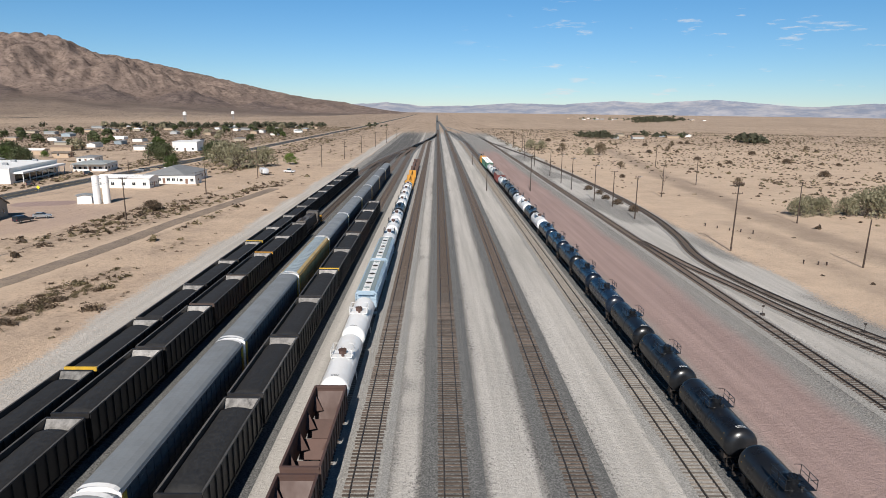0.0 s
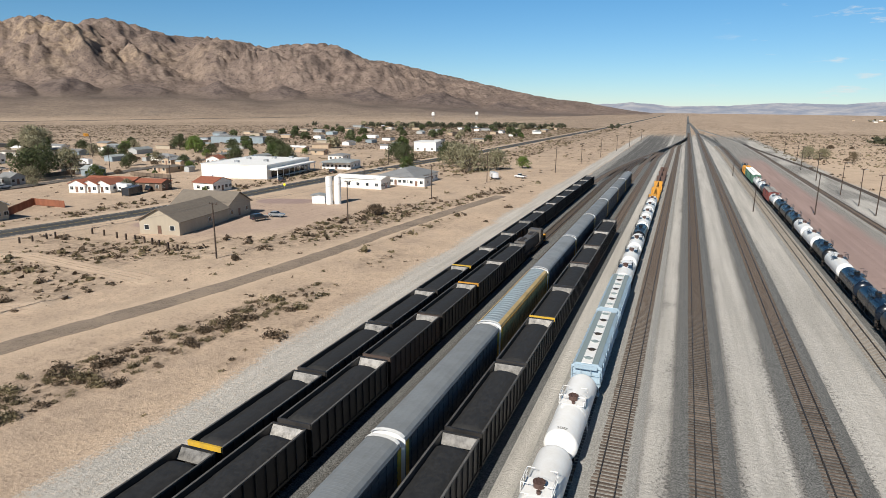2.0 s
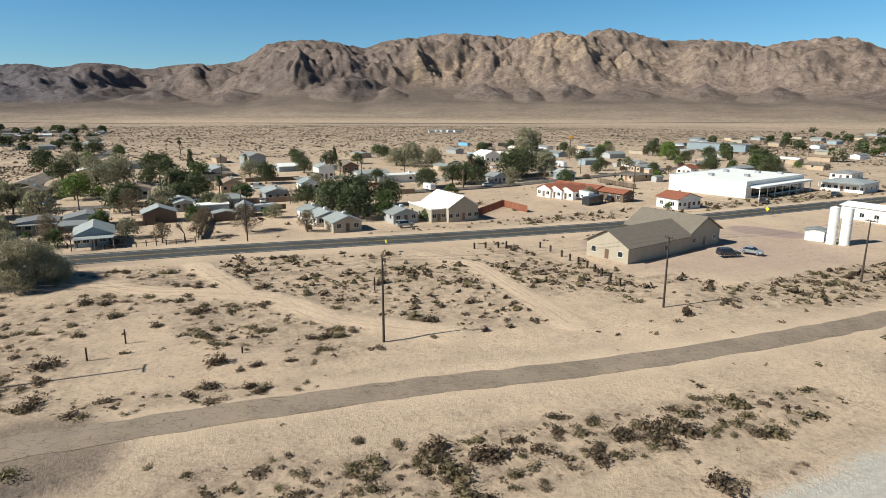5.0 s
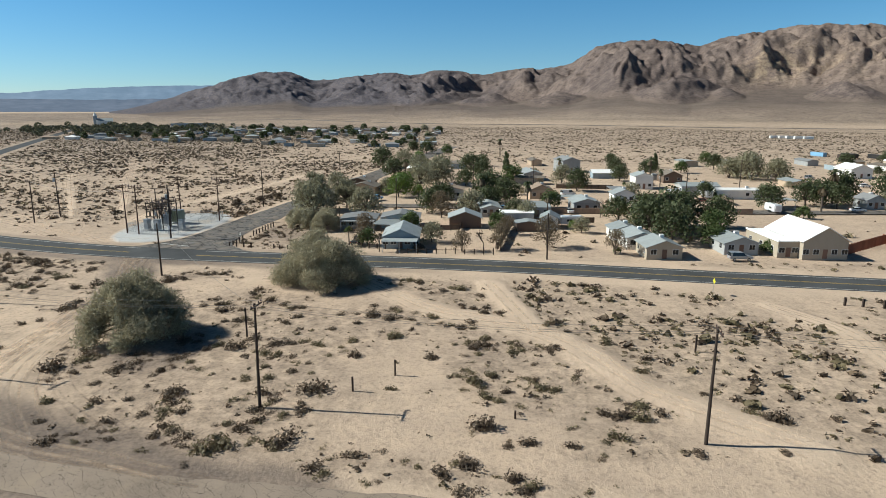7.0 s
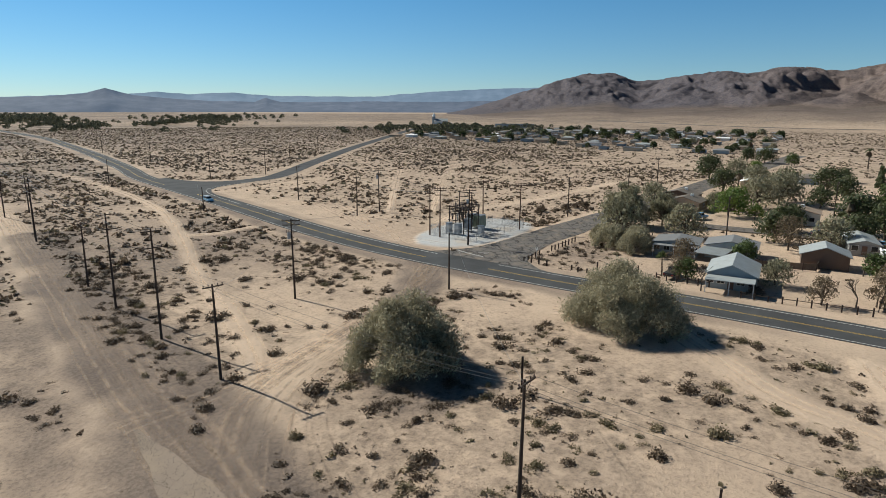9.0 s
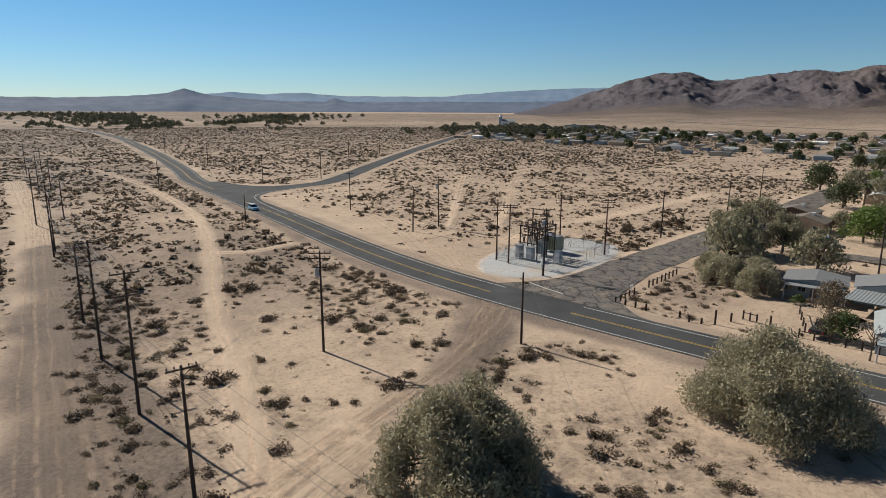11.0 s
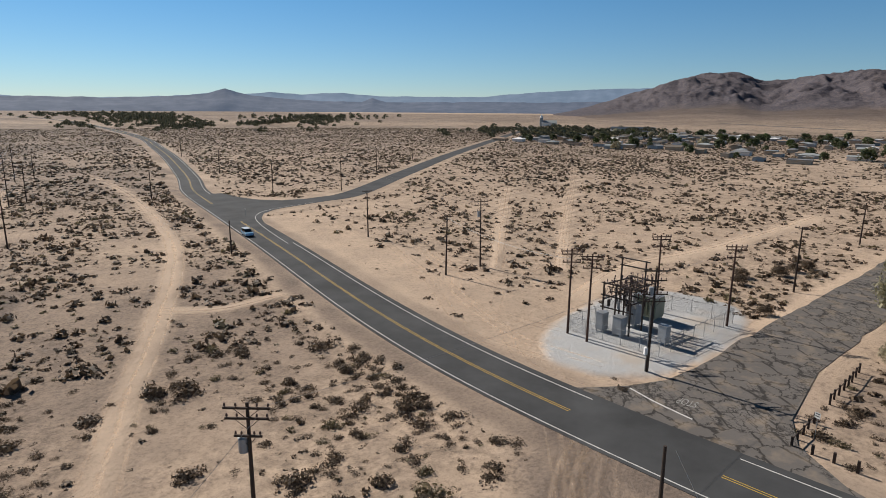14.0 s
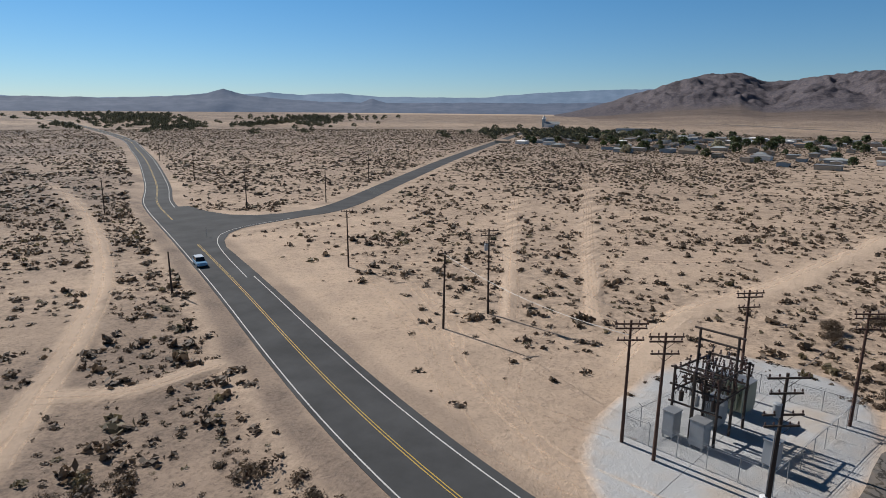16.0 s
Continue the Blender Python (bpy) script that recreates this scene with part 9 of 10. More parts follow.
for lab, x, y, t, mat in (("dull blue steel container on bare ground", -469, 304, 100, M_CARBLUE), ("black steel container on bare ground", -458, 318, 100, M_COALCAR), ("black steel container on bare ground", -449, 330, 100, M_COALCAR), ("rust brown steel container on bare ground", -452, 312, 20, M_COALRUST),
                          ("bright orange steel container far off", -533, 466, 60, M_ORANGE), ("white box trailer in a far row", -721, 412, 15, M_WHITEWAGON), ("white box trailer in a far row", -716, 417, 15, M_WHITEWAGON), ("white box trailer in a far row", -711, 423, 15, M_WHITEWAGON),
                          ("white box trailer in a far row", -724, 404, 15, M_WHITEWAGON), ("white box trailer in a far row", -706, 430, 15, M_WHITEWAGON)):
    container(lab, x, y, t, mat)
container("large dark motorhome parked beside the motel", -182, 190, 20, M_CARDARK, 9.5, "", "motorhome")
for args in (("long grey-blue hall with a flat pale roof", -345, 454, 100, 13, 46, 5.0, 0, M_BLUEWALL, M_GREYSHINGLE, "flat"), ("white hall with a flat roof beside the road", -175, 448, 10, 16, 24, 6.0, 0, M_WHITEWALL, M_WHITEROOF, "flat"),
             ("white cottage with a red-brown roof", -236, 296, 20, 7, 9, 2.9, 1.6, M_WHITEWALL, M_REDROOF, "gable"), ("low pale house with a grey roof", -190, 347, 10, 9, 13, 2.9, 0.9, M_WHITEWALL, M_GREYSHINGLE, "hip")):
    house(*args, windows="few", name="hall" if args[5] > 20 else "house")

# ---- yard clutter ----
M_OLDBOARD = paint("weathered_fence_boards", (0.17, 0.125, 0.092), 0.9, 0, (0.10, 0.075, 0.058), 0.7, 1.2, 9, 0.3, 0.3)
M_TARP = paint("faded_blue_tarpaulin", (0.06, 0.13, 0.27), 0.7, 0, (0.12, 0.17, 0.24), 0.5, 0.8, 8, 0.2, 0.1)


def board_fence(label, a, b, h=1.7, mat=None):
    """A run of board panels between posts from a to b."""
    ob = empty("board_fence", label, "fence", "yard fences")
    a, b = Vector((*a, 0)), Vector((*b, 0))
    n = max(1, round((b - a).length / 2.6))
    d = (b - a) / n
    t = math.degrees(math.atan2(d.y, d.x))
    for k in range(n):
        bm = bmesh.new()
        w, m = d.length, 7
        prof = []
        for j in range(m):
            prof += [(w * j / m, 0.0), (w * j / m + 0.02, 0.02), (w * (j + 1) / m - 0.02, 0.02)]
        prof.append((w, 0.0))
        rows = [[bm.verts.new((x, side * 0.015 + side * o * 0.6, z + (0.05 * math.sin(x * 9 + k * 3.1) if z > 1 else 0))) for x, o in prof] for side, z in ((-1, 0.04), (-1, h), (1, h), (1, 0.04))]
        for i in range(4):
            for j in range(len(prof) - 1):
                bm.faces.new((rows[i][j], rows[i][j + 1], rows[(i + 1) % 4][j + 1], rows[(i + 1) % 4][j]))
        p = part("panel", bm, mat or M_OLDBOARD, ob)
        p.matrix_basis = pose(*(a + d * k), 0, 0, t)
        q = part("post", boxed((-0.06, 0.06, -0.06, 0.06, -0.4, h + 0.12)), M_POLE, ob)
        q.matrix_basis = pose(*(a + d * k + Vector((0, 0, 0))), 0, 0, t)
    return ob


def carport(label, x, y, turn, w, d, h, mat):
    ob = empty("carport", label, "carport", "carports", pose(x, y, 0, 0, 0, turn))
    bm = bmesh.new()
    n = 24
    top = [(-w / 2 + w * k / n, h + 0.06 * (k % 2)) for k in range(n + 1)]
    rows = [[bm.verts.new((x, y, z)) for x, z in top] for y in (-d / 2, d / 2)]
    low = [[bm.verts.new((x, y, z - 0.08)) for x, z in top] for y in (-d / 2, d / 2)]
    for k in range(n):
        bm.faces.new((rows[0][k], rows[0][k + 1], rows[1][k + 1], rows[1][k]))
        bm.faces.new((low[0][k], low[1][k], low[1][k + 1], low[0][k + 1]))
        for s in (0, 1):
            bm.faces.new((rows[s][k], low[s][k], low[s][k + 1], rows[s][k + 1]))
    for k in (0, n):
        bm.faces.new((rows[0][k], rows[1][k], low[1][k], low[0][k]))
    part("roof", bm, mat, ob)
    for sx in (-1, 1):
        for sy in (-1, 1):
            part("post", boxed((sx * w * 0.45 - 0.05, sx * w * 0.45 + 0.05, sy * d * 0.45 - 0.05, sy * d * 0.45 + 0.05, -0.2, h - 0.1)), M_TRIM, ob)
    return ob


def bare_tree(x, y, seed, h):
    """A leafless tree of forking branches."""
    q = random.Random(seed)
    ob = empty("bare_tree", "leafless grey-brown tree in a dry yard", "tree", "bare trees", pose(x, y, 0))
    bm = bmesh.new()

    def grow(p, d, length, rad, depth):
        e = p + d * length
        tube(bm, p, e, rad, rad * 0.65, n=5, caps=False)
        if depth:
            for k in range(3):
                nd = (d + Vector((q.uniform(-0.8, 0.8), q.uniform(-0.8, 0.8), q.uniform(-0.1, 0.5)))).normalized()
                grow(e, nd, length * q.uniform(0.6, 0.85), rad * 0.6, depth - 1)

    grow(Vector((0, 0, -0.3)), Vector((0.05, 0.02, 1)), h * 0.3, 0.16, 4)
    part("crown", bm, M_BARK, ob, "bare forking boughs")
    return ob


for a, b, h in (((-232, 62), (-205, 58), 1.5), ((-205, 58), (-203, 46), 1.4), ((-181, 66), (-214, 73), 1.6), ((-214, 73), (-216, 96), 1.6), ((-240, 108), (-262, 112), 1.8), ((-262, 112), (-264, 134), 1.7), ((-222, 118), (-240, 121), 1.6),
                ((-250, 150), (-276, 153), 1.7), ((-290, 120), (-292, 98), 1.7), ((-300, 76), (-322, 80), 1.6), ((-205, 232), (-230, 234), 1.7), ((-255, 205), (-256, 228), 1.7)):
    board_fence("weathered brown board fence between dusty yards", a, b, h)
for lab, x, y, t, w, d, h, mat in (("open carport with a white corrugated roof", -231, 80, 5, 6, 9, 2.5, M_WHITEROOF), ("open carport with a grey corrugated roof", -203, 39, 80, 6, 8, 2.4, M_METALROOF), ("open carport with a grey corrugated roof", -254, 96, 8, 5, 8, 2.4, M_METALROOF),
                                   ("low shade roof beside a house", -277, 118, 85, 6, 10, 2.3, M_GREYSHINGLE), ("low shade roof beside a house", -248, 164, 5, 6, 9, 2.4, M_METALROOF)):
    carport(lab, x, y, t, w, d, h, mat)
for lab, mat, x, y, t, kind in (("dark grey pickup parked in a sandy yard", M_COALCAR, -192.5, 41.5, 80, "pickup"), ("blue sedan parked between houses", M_NAVYTANK, -246, 60, 20, "sedan"), ("white sedan parked in a yard", M_WHITEWAGON, -233, 92, 100, "sedan"), ("silver car parked by a fence", M_ALUM, -238, 115, 10, "suv"),
                                ("dark car parked in a yard", M_COALCAR, -262, 70, 60, "suv"), ("white van parked beside a house", M_WHITEWAGON, -280, 92, 95, "van"), ("red car parked in a dusty yard", M_REDBOX, -256, 142, 15, "sedan")):
    vehicle(lab, mat, x, y, t, kind)
for x, y, sd, h in ((-179, 39.5, 3, 6.0), (-182, 63, 4, 5.5), (-184, 66, 5, 6.5), (-206, 66, 6, 5.5), (96, 262, 8, 6.0), (-226, 100, 9, 6.0)):
    bare_tree(x, y, sd, h)

yard_rs = random.Random(91)
homes = [(o.location.x, o.location.y) for o in list(scene.objects) if o.parent is None and o.get("category") == "house" and -330 < o.location.x < -165 and o.location.y < 330]
for hx0, hy0 in homes:
    for k in range(2):
        a, q = yard_rs.uniform(0, 6.28), yard_rs.uniform(7.5, 12)
        bx, by = hx0 + q * math.cos(a), hy0 + q * math.sin(a)
        clear = line_dist(np.array([bx]), np.array([by]), HIGHWAY)[0] > 10 and all(math.hypot(bx - u, by - v) > 6.5 for u, v in homes)
        if clear:
            set_tree(yard_rs.choice(("bush", "obush", "bush", "dry", "olive")), bx, by, yard_rs.uniform(0.3, 0.75), yard_rs.uniform(0, 360))
    if yard_rs.random() < 0.4:
        a = yard_rs.uniform(0, 6.28)
        bx, by = hx0 + 9.5 * math.cos(a), hy0 + 9.5 * math.sin(a)
        if line_dist(np.array([bx]), np.array([by]), HIGHWAY)[0] > 11 and all(math.hypot(bx - u, by - v) > 8 for u, v in homes):
            house("small weathered yard shed with a low roof", bx, by, yard_rs.choice((0, 90)), yard_rs.uniform(2.2, 3.4), yard_rs.uniform(2.6, 4.5), 2.0, 0.5, yard_rs.choice((M_BROWNWALL, M_GREYWALL, M_TANWALL)), yard_rs.choice((M_METALROOF, M_TANROOF, M_GREYSHINGLE)), windows=False, name="shed", group="yard sheds", over=0.15)

# ---- desert scrub ----
rs = np.random.RandomState(8)


def shrub_template(cards, size, seed, solid=False):
    """A rounded clump of small twigs and leaves over a lumpy dome; far ones get a plain core."""
    q = np.random.RandomState(seed)
    n = 5
    cs = np.stack([q.uniform(-0.3, 0.3, n), q.uniform(-0.28, 0.28, n), q.uniform(0.04, 0.16, n)], 1)
    rad = np.stack([q.uniform(0.24, 0.36, n)] * 2 + [q.uniform(0.26, 0.4, n)], 1)
    V, F = leaf_cards(q, cs, rad, cards, size, 0.3)
    if solid:
        core = [(rr * (0.75 + 0.4 * q.rand()) * math.cos(1.571 * i), rr * (0.75 + 0.4 * q.rand()) * math.sin(1.571 * i), z) for z, rr in ((0.0, 0.4), (0.26, 0.24)) for i in range(4)]
        cf = [(i, (i + 1) % 4, 4 + (i + 1) % 4, 4 + i) for i in range(4)] + [(4, 5, 6, 7)]
        V, F = np.concatenate([V, np.array(core)]), np.concatenate([F, np.array(cf) + len(V)])
    return V, F


def strew(name, pts, sizes, templates, mat, label):
    which = rs.randint(len(templates), size=len(pts))
    turn = rs.uniform(0, 6.28, len(pts))
    Vs, Fs, base = [], [], 0
    for k, (tv, tf) in enumerate(templates):
        sel = np.where(which == k)[0]
        if not len(sel):
            continue
        c, s = np.cos(turn[sel])[:, None], np.sin(turn[sel])[:, None]
        x = tv[None, :, 0] * c - tv[None, :, 1] * s
        y = tv[None, :, 0] * s + tv[None, :, 1] * c
        sz = sizes[sel][:, None]
        tall = (sizes[sel] * (0.55 + 0.45 * rs.rand(len(sel))))[:, None]
        V = np.stack([x * sz + pts[sel, 0:1], y * sz + pts[sel, 1:2], tv[None, :, 2] * tall - 0.12 + pts[sel, 2:3]], -1).reshape(-1, 3)
        F = (tf[None] + (np.arange(len(sel)) * len(tv))[:, None, None]).reshape(-1, 4) + base
        base += len(V)
        Vs.append(V)
        Fs.append(F)
    ob = part(name, mesh_np(name, np.concatenate(Vs), np.concatenate(Fs), mat), mat)
    return tagged(ob, label, "scrub", kind="stuff")


def jittered(x0, x1, y0, y1, cell):
    X, Y = np.meshgrid(np.arange(x0, x1, cell), np.arange(y0, y1, cell))
    return X.ravel() + rs.uniform(-0.5, 0.5, X.size) * cell, Y.ravel() + rs.uniform(-0.5, 0.5, X.size) * cell


def ellipse(X, Y, cx, cy, a, b, turn=0.0):
    c, s = math.cos(radians(turn)), math.sin(radians(turn))
    dx, dy = X - cx, Y - cy
    return np.clip(1.25 - np.hypot((dx * c + dy * s) / a, (-dx * s + dy * c) / b), 0, 0.6) / 0.6


def scrub_density(X, Y):
    """Shrubs per square metre."""
    n = 0.6 * value_noise(X, Y, 9, 41) + 0.4 * value_noise(X, Y, 27, 42)
    hx = np.interp(Y, [p[1] for p in HIGHWAY], [p[0] for p in HIGHWAY])
    south = np.clip((-8 - Y) / 25, 0, 1)
    east_field = 0.11 + south * (0.05 + 0.10 * np.clip((-40 - Y) / 60, 0, 1))
    west_field = 0.155 - 0.08 * soft(np.hypot((X + 205) / 22, (Y + 50) / 30), 0.6, 1.2)
    d = np.where(X < hx, west_field * np.clip(n * 3.4 - 0.85, 0.35, 1.4), east_field * np.clip(n * 4.6 - 1.5, 0.12, 1.7))
    # thick scrub between the highway and the pole line
    thick = (X > hx + 13) & (X < hx + 90) & (Y < -62)
    d = np.where(thick, 0.28 * np.clip(n * 3.6 - 1.1, 0.1, 1.25), d)
    d = np.where((X > -95) & (X < -52), 0.009, d)
    poles = (X > hx + 26) & (X < hx + 75) & (Y > -64) & (Y < 4)
    d = np.where(poles, np.maximum(d, 0.115 * np.clip(n * 4.2 - 1.3, 0.2, 1.3)), d)
    for cx, cy, a, b, turn, k in ((-66, 80, 30, 5.0, 82, 0.17), (-62, 104, 14, 4, 80, 0.16), (-128, 82, 26, 9, 100, 0.12), (-118, 118, 24, 11, 60, 0.17), (-84, 175, 40, 9, 82, 0.16), (-66, 175, 30, 3.5, 84, 0.1), (-92, 52, 16, 4, 75, 0.07), (-74, 56, 8, 3, 90, 0.10),
                                  (-52, 98, 6, 2.0, 80, 0.10), (-52, 84, 3, 1.4, 80, 0.12), (-112, 62, 10, 5, 40, 0.12), (-60, 140, 10, 3, 80, 0.05), (-101, 30, 16, 3.5, 70, 0.08), (-136, 62, 14, 6, 90, 0.1), (-186, -84, 60, 2.2, 68, 0.2), (-168.5, -34, 22, 2.0, 74, 0.2), (-226, -190, 60, 3.0, 66, 0.25),
                                  (-150, -12, 5, 2.0, 60, 0.12), (-138.5, -6.8, 3.2, 1.8, 100, 0.35), (-118, -33, 20, 3.2, 68, 0.13), (-113, -21, 9, 2.8, 65, 0.13), (-157, 3, 7, 2.5, 150, 0.2), (-160, 8, 6, 3, 120, 0.16), (-147, 4, 5, 3, 90, 0.16), (-203, 12, 9, 4, 160, 0.14), (-190, 15, 8, 4, 100, 0.05), (-240, -12, 12, 5, 10, 0.25), (-258, -8, 12, 5, 10, 0.25), (-266, -176, 18, 6, 20, 0.3), (-232, -8, 10, 4, 10, 0.2), (-68, 230, 40, 6, 85, 0.12), (-192, 72, 14, 8, 90, 0.08)):
        d = np.maximum(d, 2.0 * k * ellipse(X, Y, cx, cy, a, b, turn))
    d = np.where((X > -52) & (X < 72), 0, d)
    d = np.where((X > 72) & (Y < 300), 0.006 + 0.09 * np.clip((X - 112) / 50, 0, 1) * np.clip(n * 2.4 - 0.4, 0.2, 1.4), d)
    d = np.where((X > 60) & (Y >= 300), 0.06 * np.clip(n * 3.2 - 0.9, 0.1, 1.5) * np.clip((Y - 300) / 120 + (X - 110) / 90, 0.15, 1), d)
    town = (X < -170) & (X > -415) & (Y > 20) & (Y < 430)
    d = np.where(town, 0.007, d)
    d = np.where((X < -415) & (Y > -60), 0.055 * np.clip(n * 2.4 - 0.4, 0.2, 1.4), d)
    hwd = np.minimum(line_dist(X, Y, HIGHWAY), line_dist(X, Y, FORK))
    band = (X > hx) & (Y < -22) & (Y > -230)
    d = np.where(band, np.maximum(d, 0.5 * np.clip(1.3 - np.abs(hwd - 10.4) / 2.8, 0, 1) * np.clip(n * 2.4 - 0.4, 0.25, 1.2)), d)
    d *= (hwd > np.where(band, 8.2, 9)) * (line_dist(X, Y, STREET) > 8) * (line_dist(X, Y, OLD_ROAD) > 3.3)
    for pts, half in DIRT_TRACKS:
        d *= np.clip((line_dist(X, Y, pts) - half * 0.8) / 1.5, 0, 1)
    d *= np.hypot(X + 243, Y + 163) > 19
    verge = (X < hx) & (Y < -18) & (Y > -140)
    d *= np.where(verge, 0.12 + 0.88 * np.clip((hwd + 9 * (n - 0.5) - 20) / 12, 0, 1), 1.0)
    d *= ~((np.abs(X + 206) < 17) & (np.abs(Y + 18) < 11))
    d *= ~((np.abs(X + 122) < 16) & (np.abs(Y - 160) < 24)) & ~((X < -95) & (X > -140) & (Y > 145) & (Y < 290))
    for a, b, c in taken:
        if a > -520:
            d *= np.hypot(X - a, Y - b) > 9
    for tx, ty, k in ((-126.5, 11.5, 7), (-154.5, 30.5, 8)):
        d *= np.hypot(X - tx, Y - ty) > k
    return d


dens = np.clip(scrub_density(GX, GY) / 0.17, 0, 1)
ground.data.attributes["litter"].data.foreach_set("value", np.clip(dens + 0.35 * (dens > 0) * value_noise(GX, GY, 14, 71), 0, 1).ravel().astype(np.float32))
PATH = [(0, 0), (-5, 25), (-20, 45), (-45, 54), (-64, 48), (-95, 30), (-144, -9)]
near_t = [shrub_template(270, 0.056, 50 + i) for i in range(8)]
mid_t = [shrub_template(22, 0.19, 60 + i) for i in range(6)]
small_t = [shrub_template(22, 0.19, 80 + i) for i in range(6)]
far_t = [shrub_template(3, 0.36, 70 + i, True) for i in range(6)]
for name, box_xy, cell, lo, hi, temps in (("scrub", (-290, 160, -190, 300), 1.5, 0, 56, near_t), ("small_scrub", (-290, 160, -190, 300), 1.1, 0, 90, small_t), ("scrub", (-540, 420, -470, 560), 1.8, 56, 230, mid_t), ("scrub", (-700, 420, -560, 560), 2.2, 230, 420, far_t), ("scrub", (-1050, 800, -1000, 1000), 3.2, 420, 950, far_t)):
    X, Y = jittered(*box_xy, cell)
    pd = line_dist(X, Y, PATH)
    keep = (pd >= lo) & (pd < hi) & ~((X > -110) & (Y < -25)) & ((X < 0.95 * Y + 90) | ((Y < -20) & (X < 0.26 * Y - 92)))
    X, Y, pd = X[keep], Y[keep], pd[keep]
    dens = scrub_density(X, Y) * cell * cell
    if lo >= 420:
        dens = dens * 0.9
    if name == "small_scrub":
        dens = dens * 1.5 + 0.012
        dens[scrub_density(X, Y) <= 0] = 0
    keep = rs.rand(len(X)) < dens
    X, Y = X[keep], Y[keep]
    Z = ground_z(X, Y)
    sizes = np.clip(rs.lognormal(0.05, 0.42, len(X)), 0.4, 2.6) * (1.35 if lo >= 230 else 0.5 if name == "small_scrub" else 1.3)
    sizes = sizes * np.where((X > -170) & (Y > 20) & (X < 70), 1.07, 1.0)
    hwx = np.interp(Y, [p[1] for p in HIGHWAY], [p[0] for p in HIGHWAY])
    sizes = sizes * np.where((X > hwx) & (X < hwx + 15) & (Y < -22), 1.15, 1.0)
    sizes = sizes * np.where((X > hwx + 24) & (X < hwx + 80) & (Y > -70) & (Y < 8), 1.15, 1.0)
    pts = np.stack([X, Y, Z], 1)
    pale = rs.rand(len(X)) < np.where((X > -170) & (Y > 20), 0.5, 0.12)
    if (~pale).any():
        strew(name, pts[~pale], sizes[~pale], temps, M_SHRUB, "low dry brown desert shrubs on sand")
    if pale.any():
        strew(name, pts[pale], sizes[pale], temps, M_SHRUBG, "low yellow-green desert shrubs on sand")

# single large shrubs under the pole line and beside the crossing
big_shrubs = np.array([(-121.4, -39.1, 2.2), (-118.7, -37.4, 2.1), (-118.0, -39.0, 2.0), (-117.1, -40.9, 1.8), (-118.4, -31.4, 2.4), (-117.4, -29.1, 2.2), (-117.6, -34.8, 2.2), (-115.7, -34.7, 2.0), (-113.3, -28.8, 2.6), (-112.3, -28.1, 2.2), (-123.1, -32.5, 3.0), (-125.8, -42.0, 3.0), (-135.1, -38.6, 2.0), (-136.4, -41.4, 1.8), (-123.9, -27.5, 2.0), (-122.0, -24.8, 2.0), (-123.0, -23.6, 1.6), (-128.7, -23.6, 2.0), (-119.9, -17.3, 2.0), (-132.9, -32.0, 2.0), (-129.8, -36.7, 2.0), (-135.3, -48.6, 1.6), (-126.6, -56.1, 2.2), (-128.0, -54.4, 2.2), (-125.0, -57.6, 2.0), (-121.9, -14.9, 2.0), (-116.6, -26.0, 2.0), (-121.6, -30.3, 1.8), (-115.8, -31.7, 2.0), (-137.9, -5.9, 3.2), (-141.5, -6.4, 2.6), (-161.6, -15.5, 2.4), (-167.2, -18.8, 2.2), (-174.3, -38.3, 2.4), (-144.7, 1.1, 2.2), (-142.0, 3.9, 2.6), (-159.8, 8.4, 2.2), (-157.1, 1.4, 2.0), (-149.6, -11.5, 2.0), (-150.1, -8.7, 1.8), (-146.7, -17.6, 1.6), (-144.9, -30.5, 1.6), (-130.7, -9.0, 1.8), (-132.4, -6.8, 1.8), (-150.7, 1.6, 1.8)])
big_pts = np.stack([big_shrubs[:, 0], big_shrubs[:, 1], ground_z(big_shrubs[:, 0], big_shrubs[:, 1])], 1)
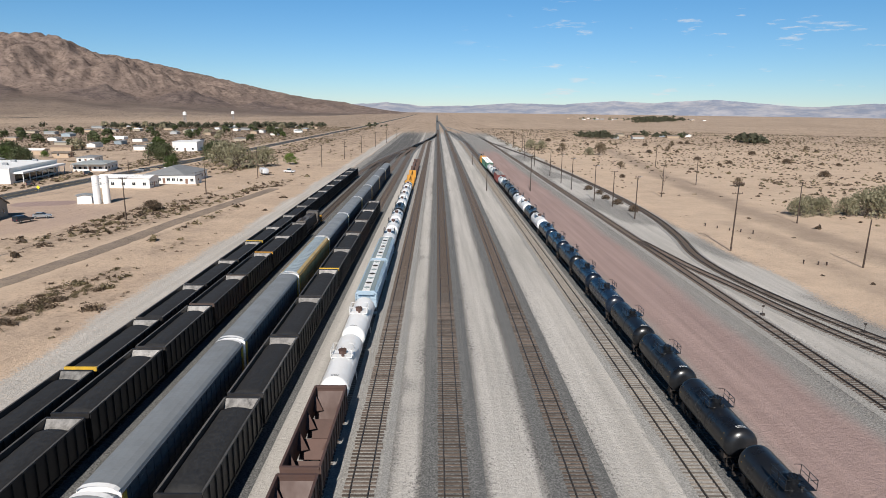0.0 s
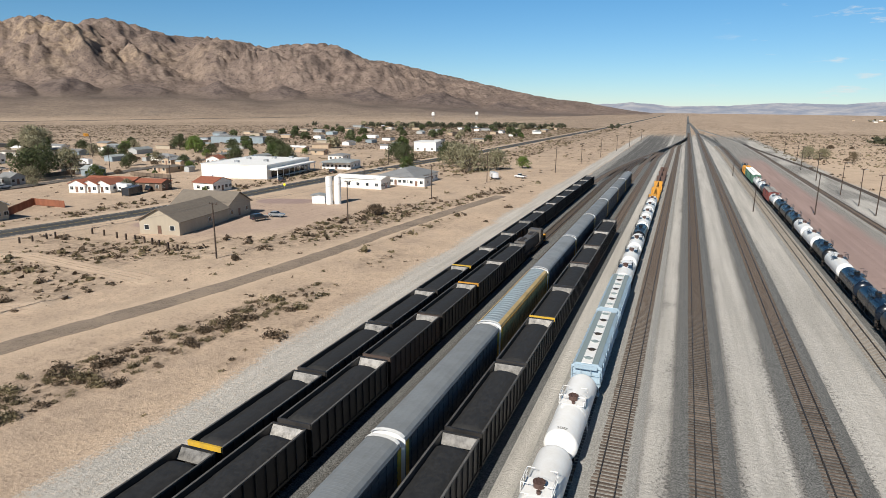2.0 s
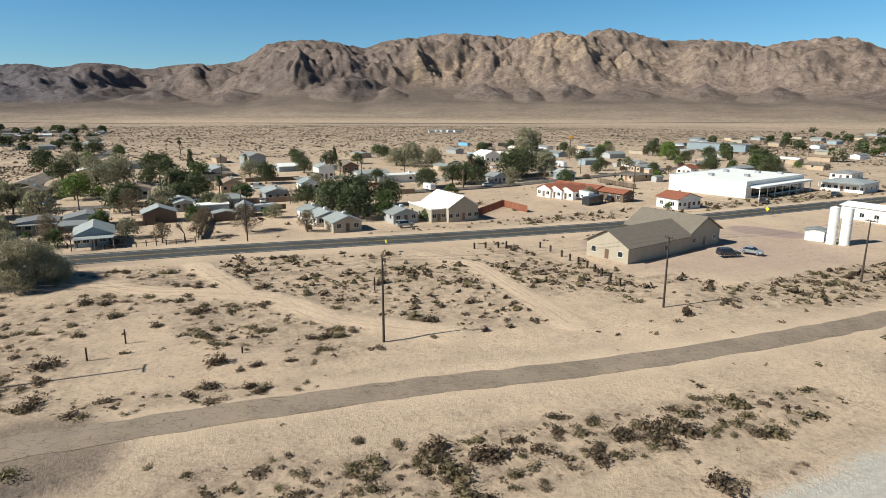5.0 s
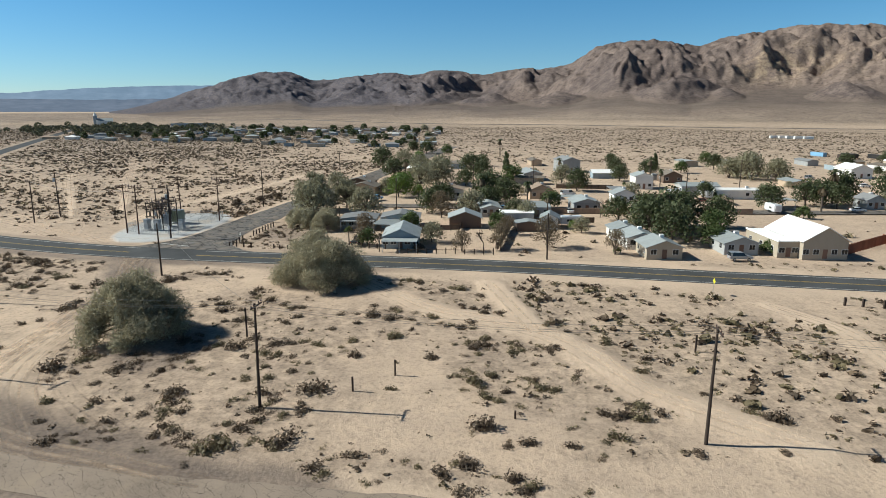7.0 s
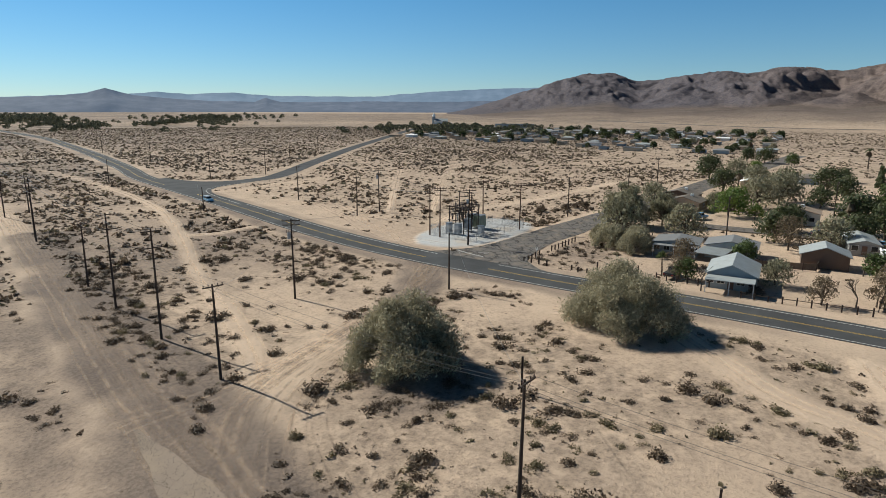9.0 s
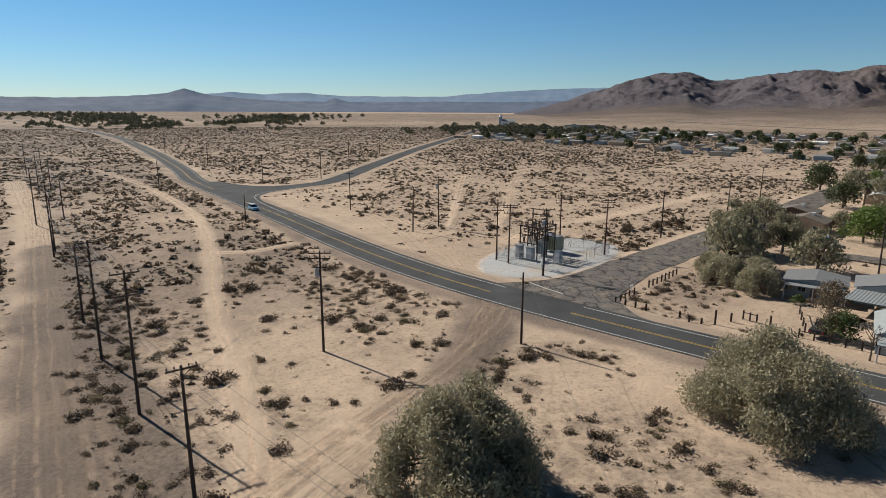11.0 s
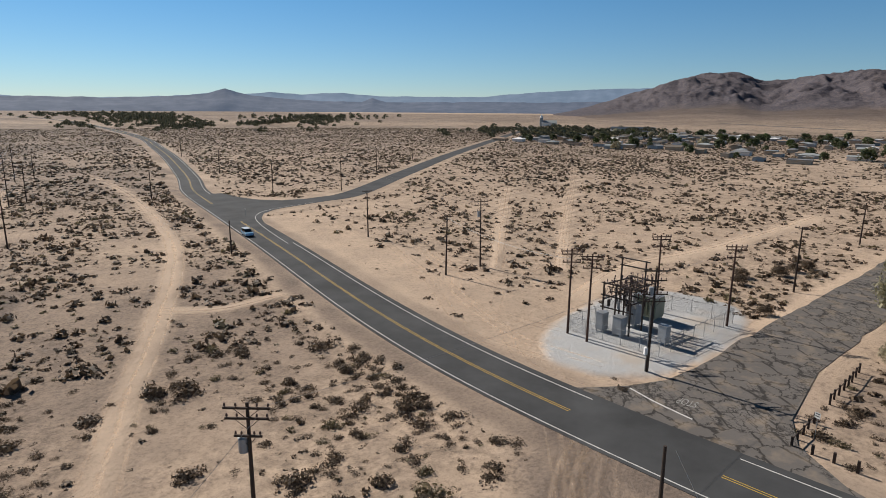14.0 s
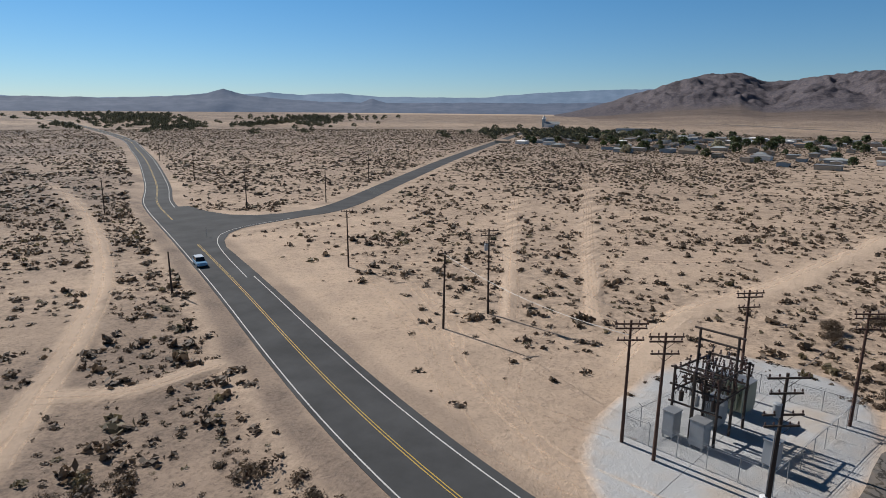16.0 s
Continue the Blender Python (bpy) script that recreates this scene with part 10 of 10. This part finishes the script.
strew("scrub", big_pts, big_shrubs[:, 2], near_t, M_SHRUB, "large rounded brown desert shrubs on sand")

# far groves on the plain
GROVES = [(-930, -1560, 620, 60, 58, 150), (-1050, -1050, 520, 40, 48, 110), (-610, -830, 110, 26, 50, 60), (-700, -1050, 260, 60, 60, 90), (-840, -940, 150, 22, 40, 90), (-820, -1350, 420, 90, 60, 130), (-540, -1000, 240, 30, 75, 50), (-1250, -1300, 500, 200, 45, 160), (-1000, -2000, 600, 200, 60, 200), (178, 690, 26, 9, 10, 34), (318, 640, 46, 12, 75, 60), (240, 715, 40, 8, 10, 14), (600, 1700, 260, 30, 60, 90), (700, 2100, 300, 20, 60, 60), (-300, 900, 200, 30, 200, 160), (-850, -350, 160, 130, 0, 200)]
GV, GF, gb = [], [], 0
tv, tf = leaf_cards(np.random.RandomState(5), np.array([(0, 0, 2.6), (1.6, 0.4, 2.0), (-1.4, 0.8, 2.2), (0.2, -1.5, 1.9)]), np.array([(2.0, 2.0, 1.7), (1.6, 1.6, 1.3), (1.7, 1.7, 1.4), (1.6, 1.6, 1.3)]), 44, 0.85, 0.5)
for cx, cy, a, b, turn, n in GROVES:
    c, s = math.cos(radians(turn)), math.sin(radians(turn))
    for k in range(n):
        u, v = rs.normal() * a * 0.5, rs.normal() * b * 0.5
        x, y = cx + u * c - v * s, cy + u * s + v * c
        if line_dist(np.array([x]), np.array([y]), HIGHWAY)[0] < 14:
            continue
        k1 = rs.uniform(0.5, 1.45) * (2.0 if abs(y) > 1200 else 1.55)
        GV.append(tv * k1 + np.array([x, y, 0]))
        GF.append(tf + gb)
        gb += len(tv)
grove = part("far_grove", mesh_np("far_grove", np.concatenate(GV), np.concatenate(GF), M_GROVE), None)
tagged(grove, "dark green trees far off on the plain", "trees", kind="stuff")

# freeway far off
fw = curve_pts([(-3000, -1340), (-1440, -180), (-1205, 262), (-1040, 640), (-900, 1500)], 40)
tagged(strip("road", fw, -9, 9, 0.4, M_STREET, 0.5), "grey freeway far off across the plain", "road", kind="structure")
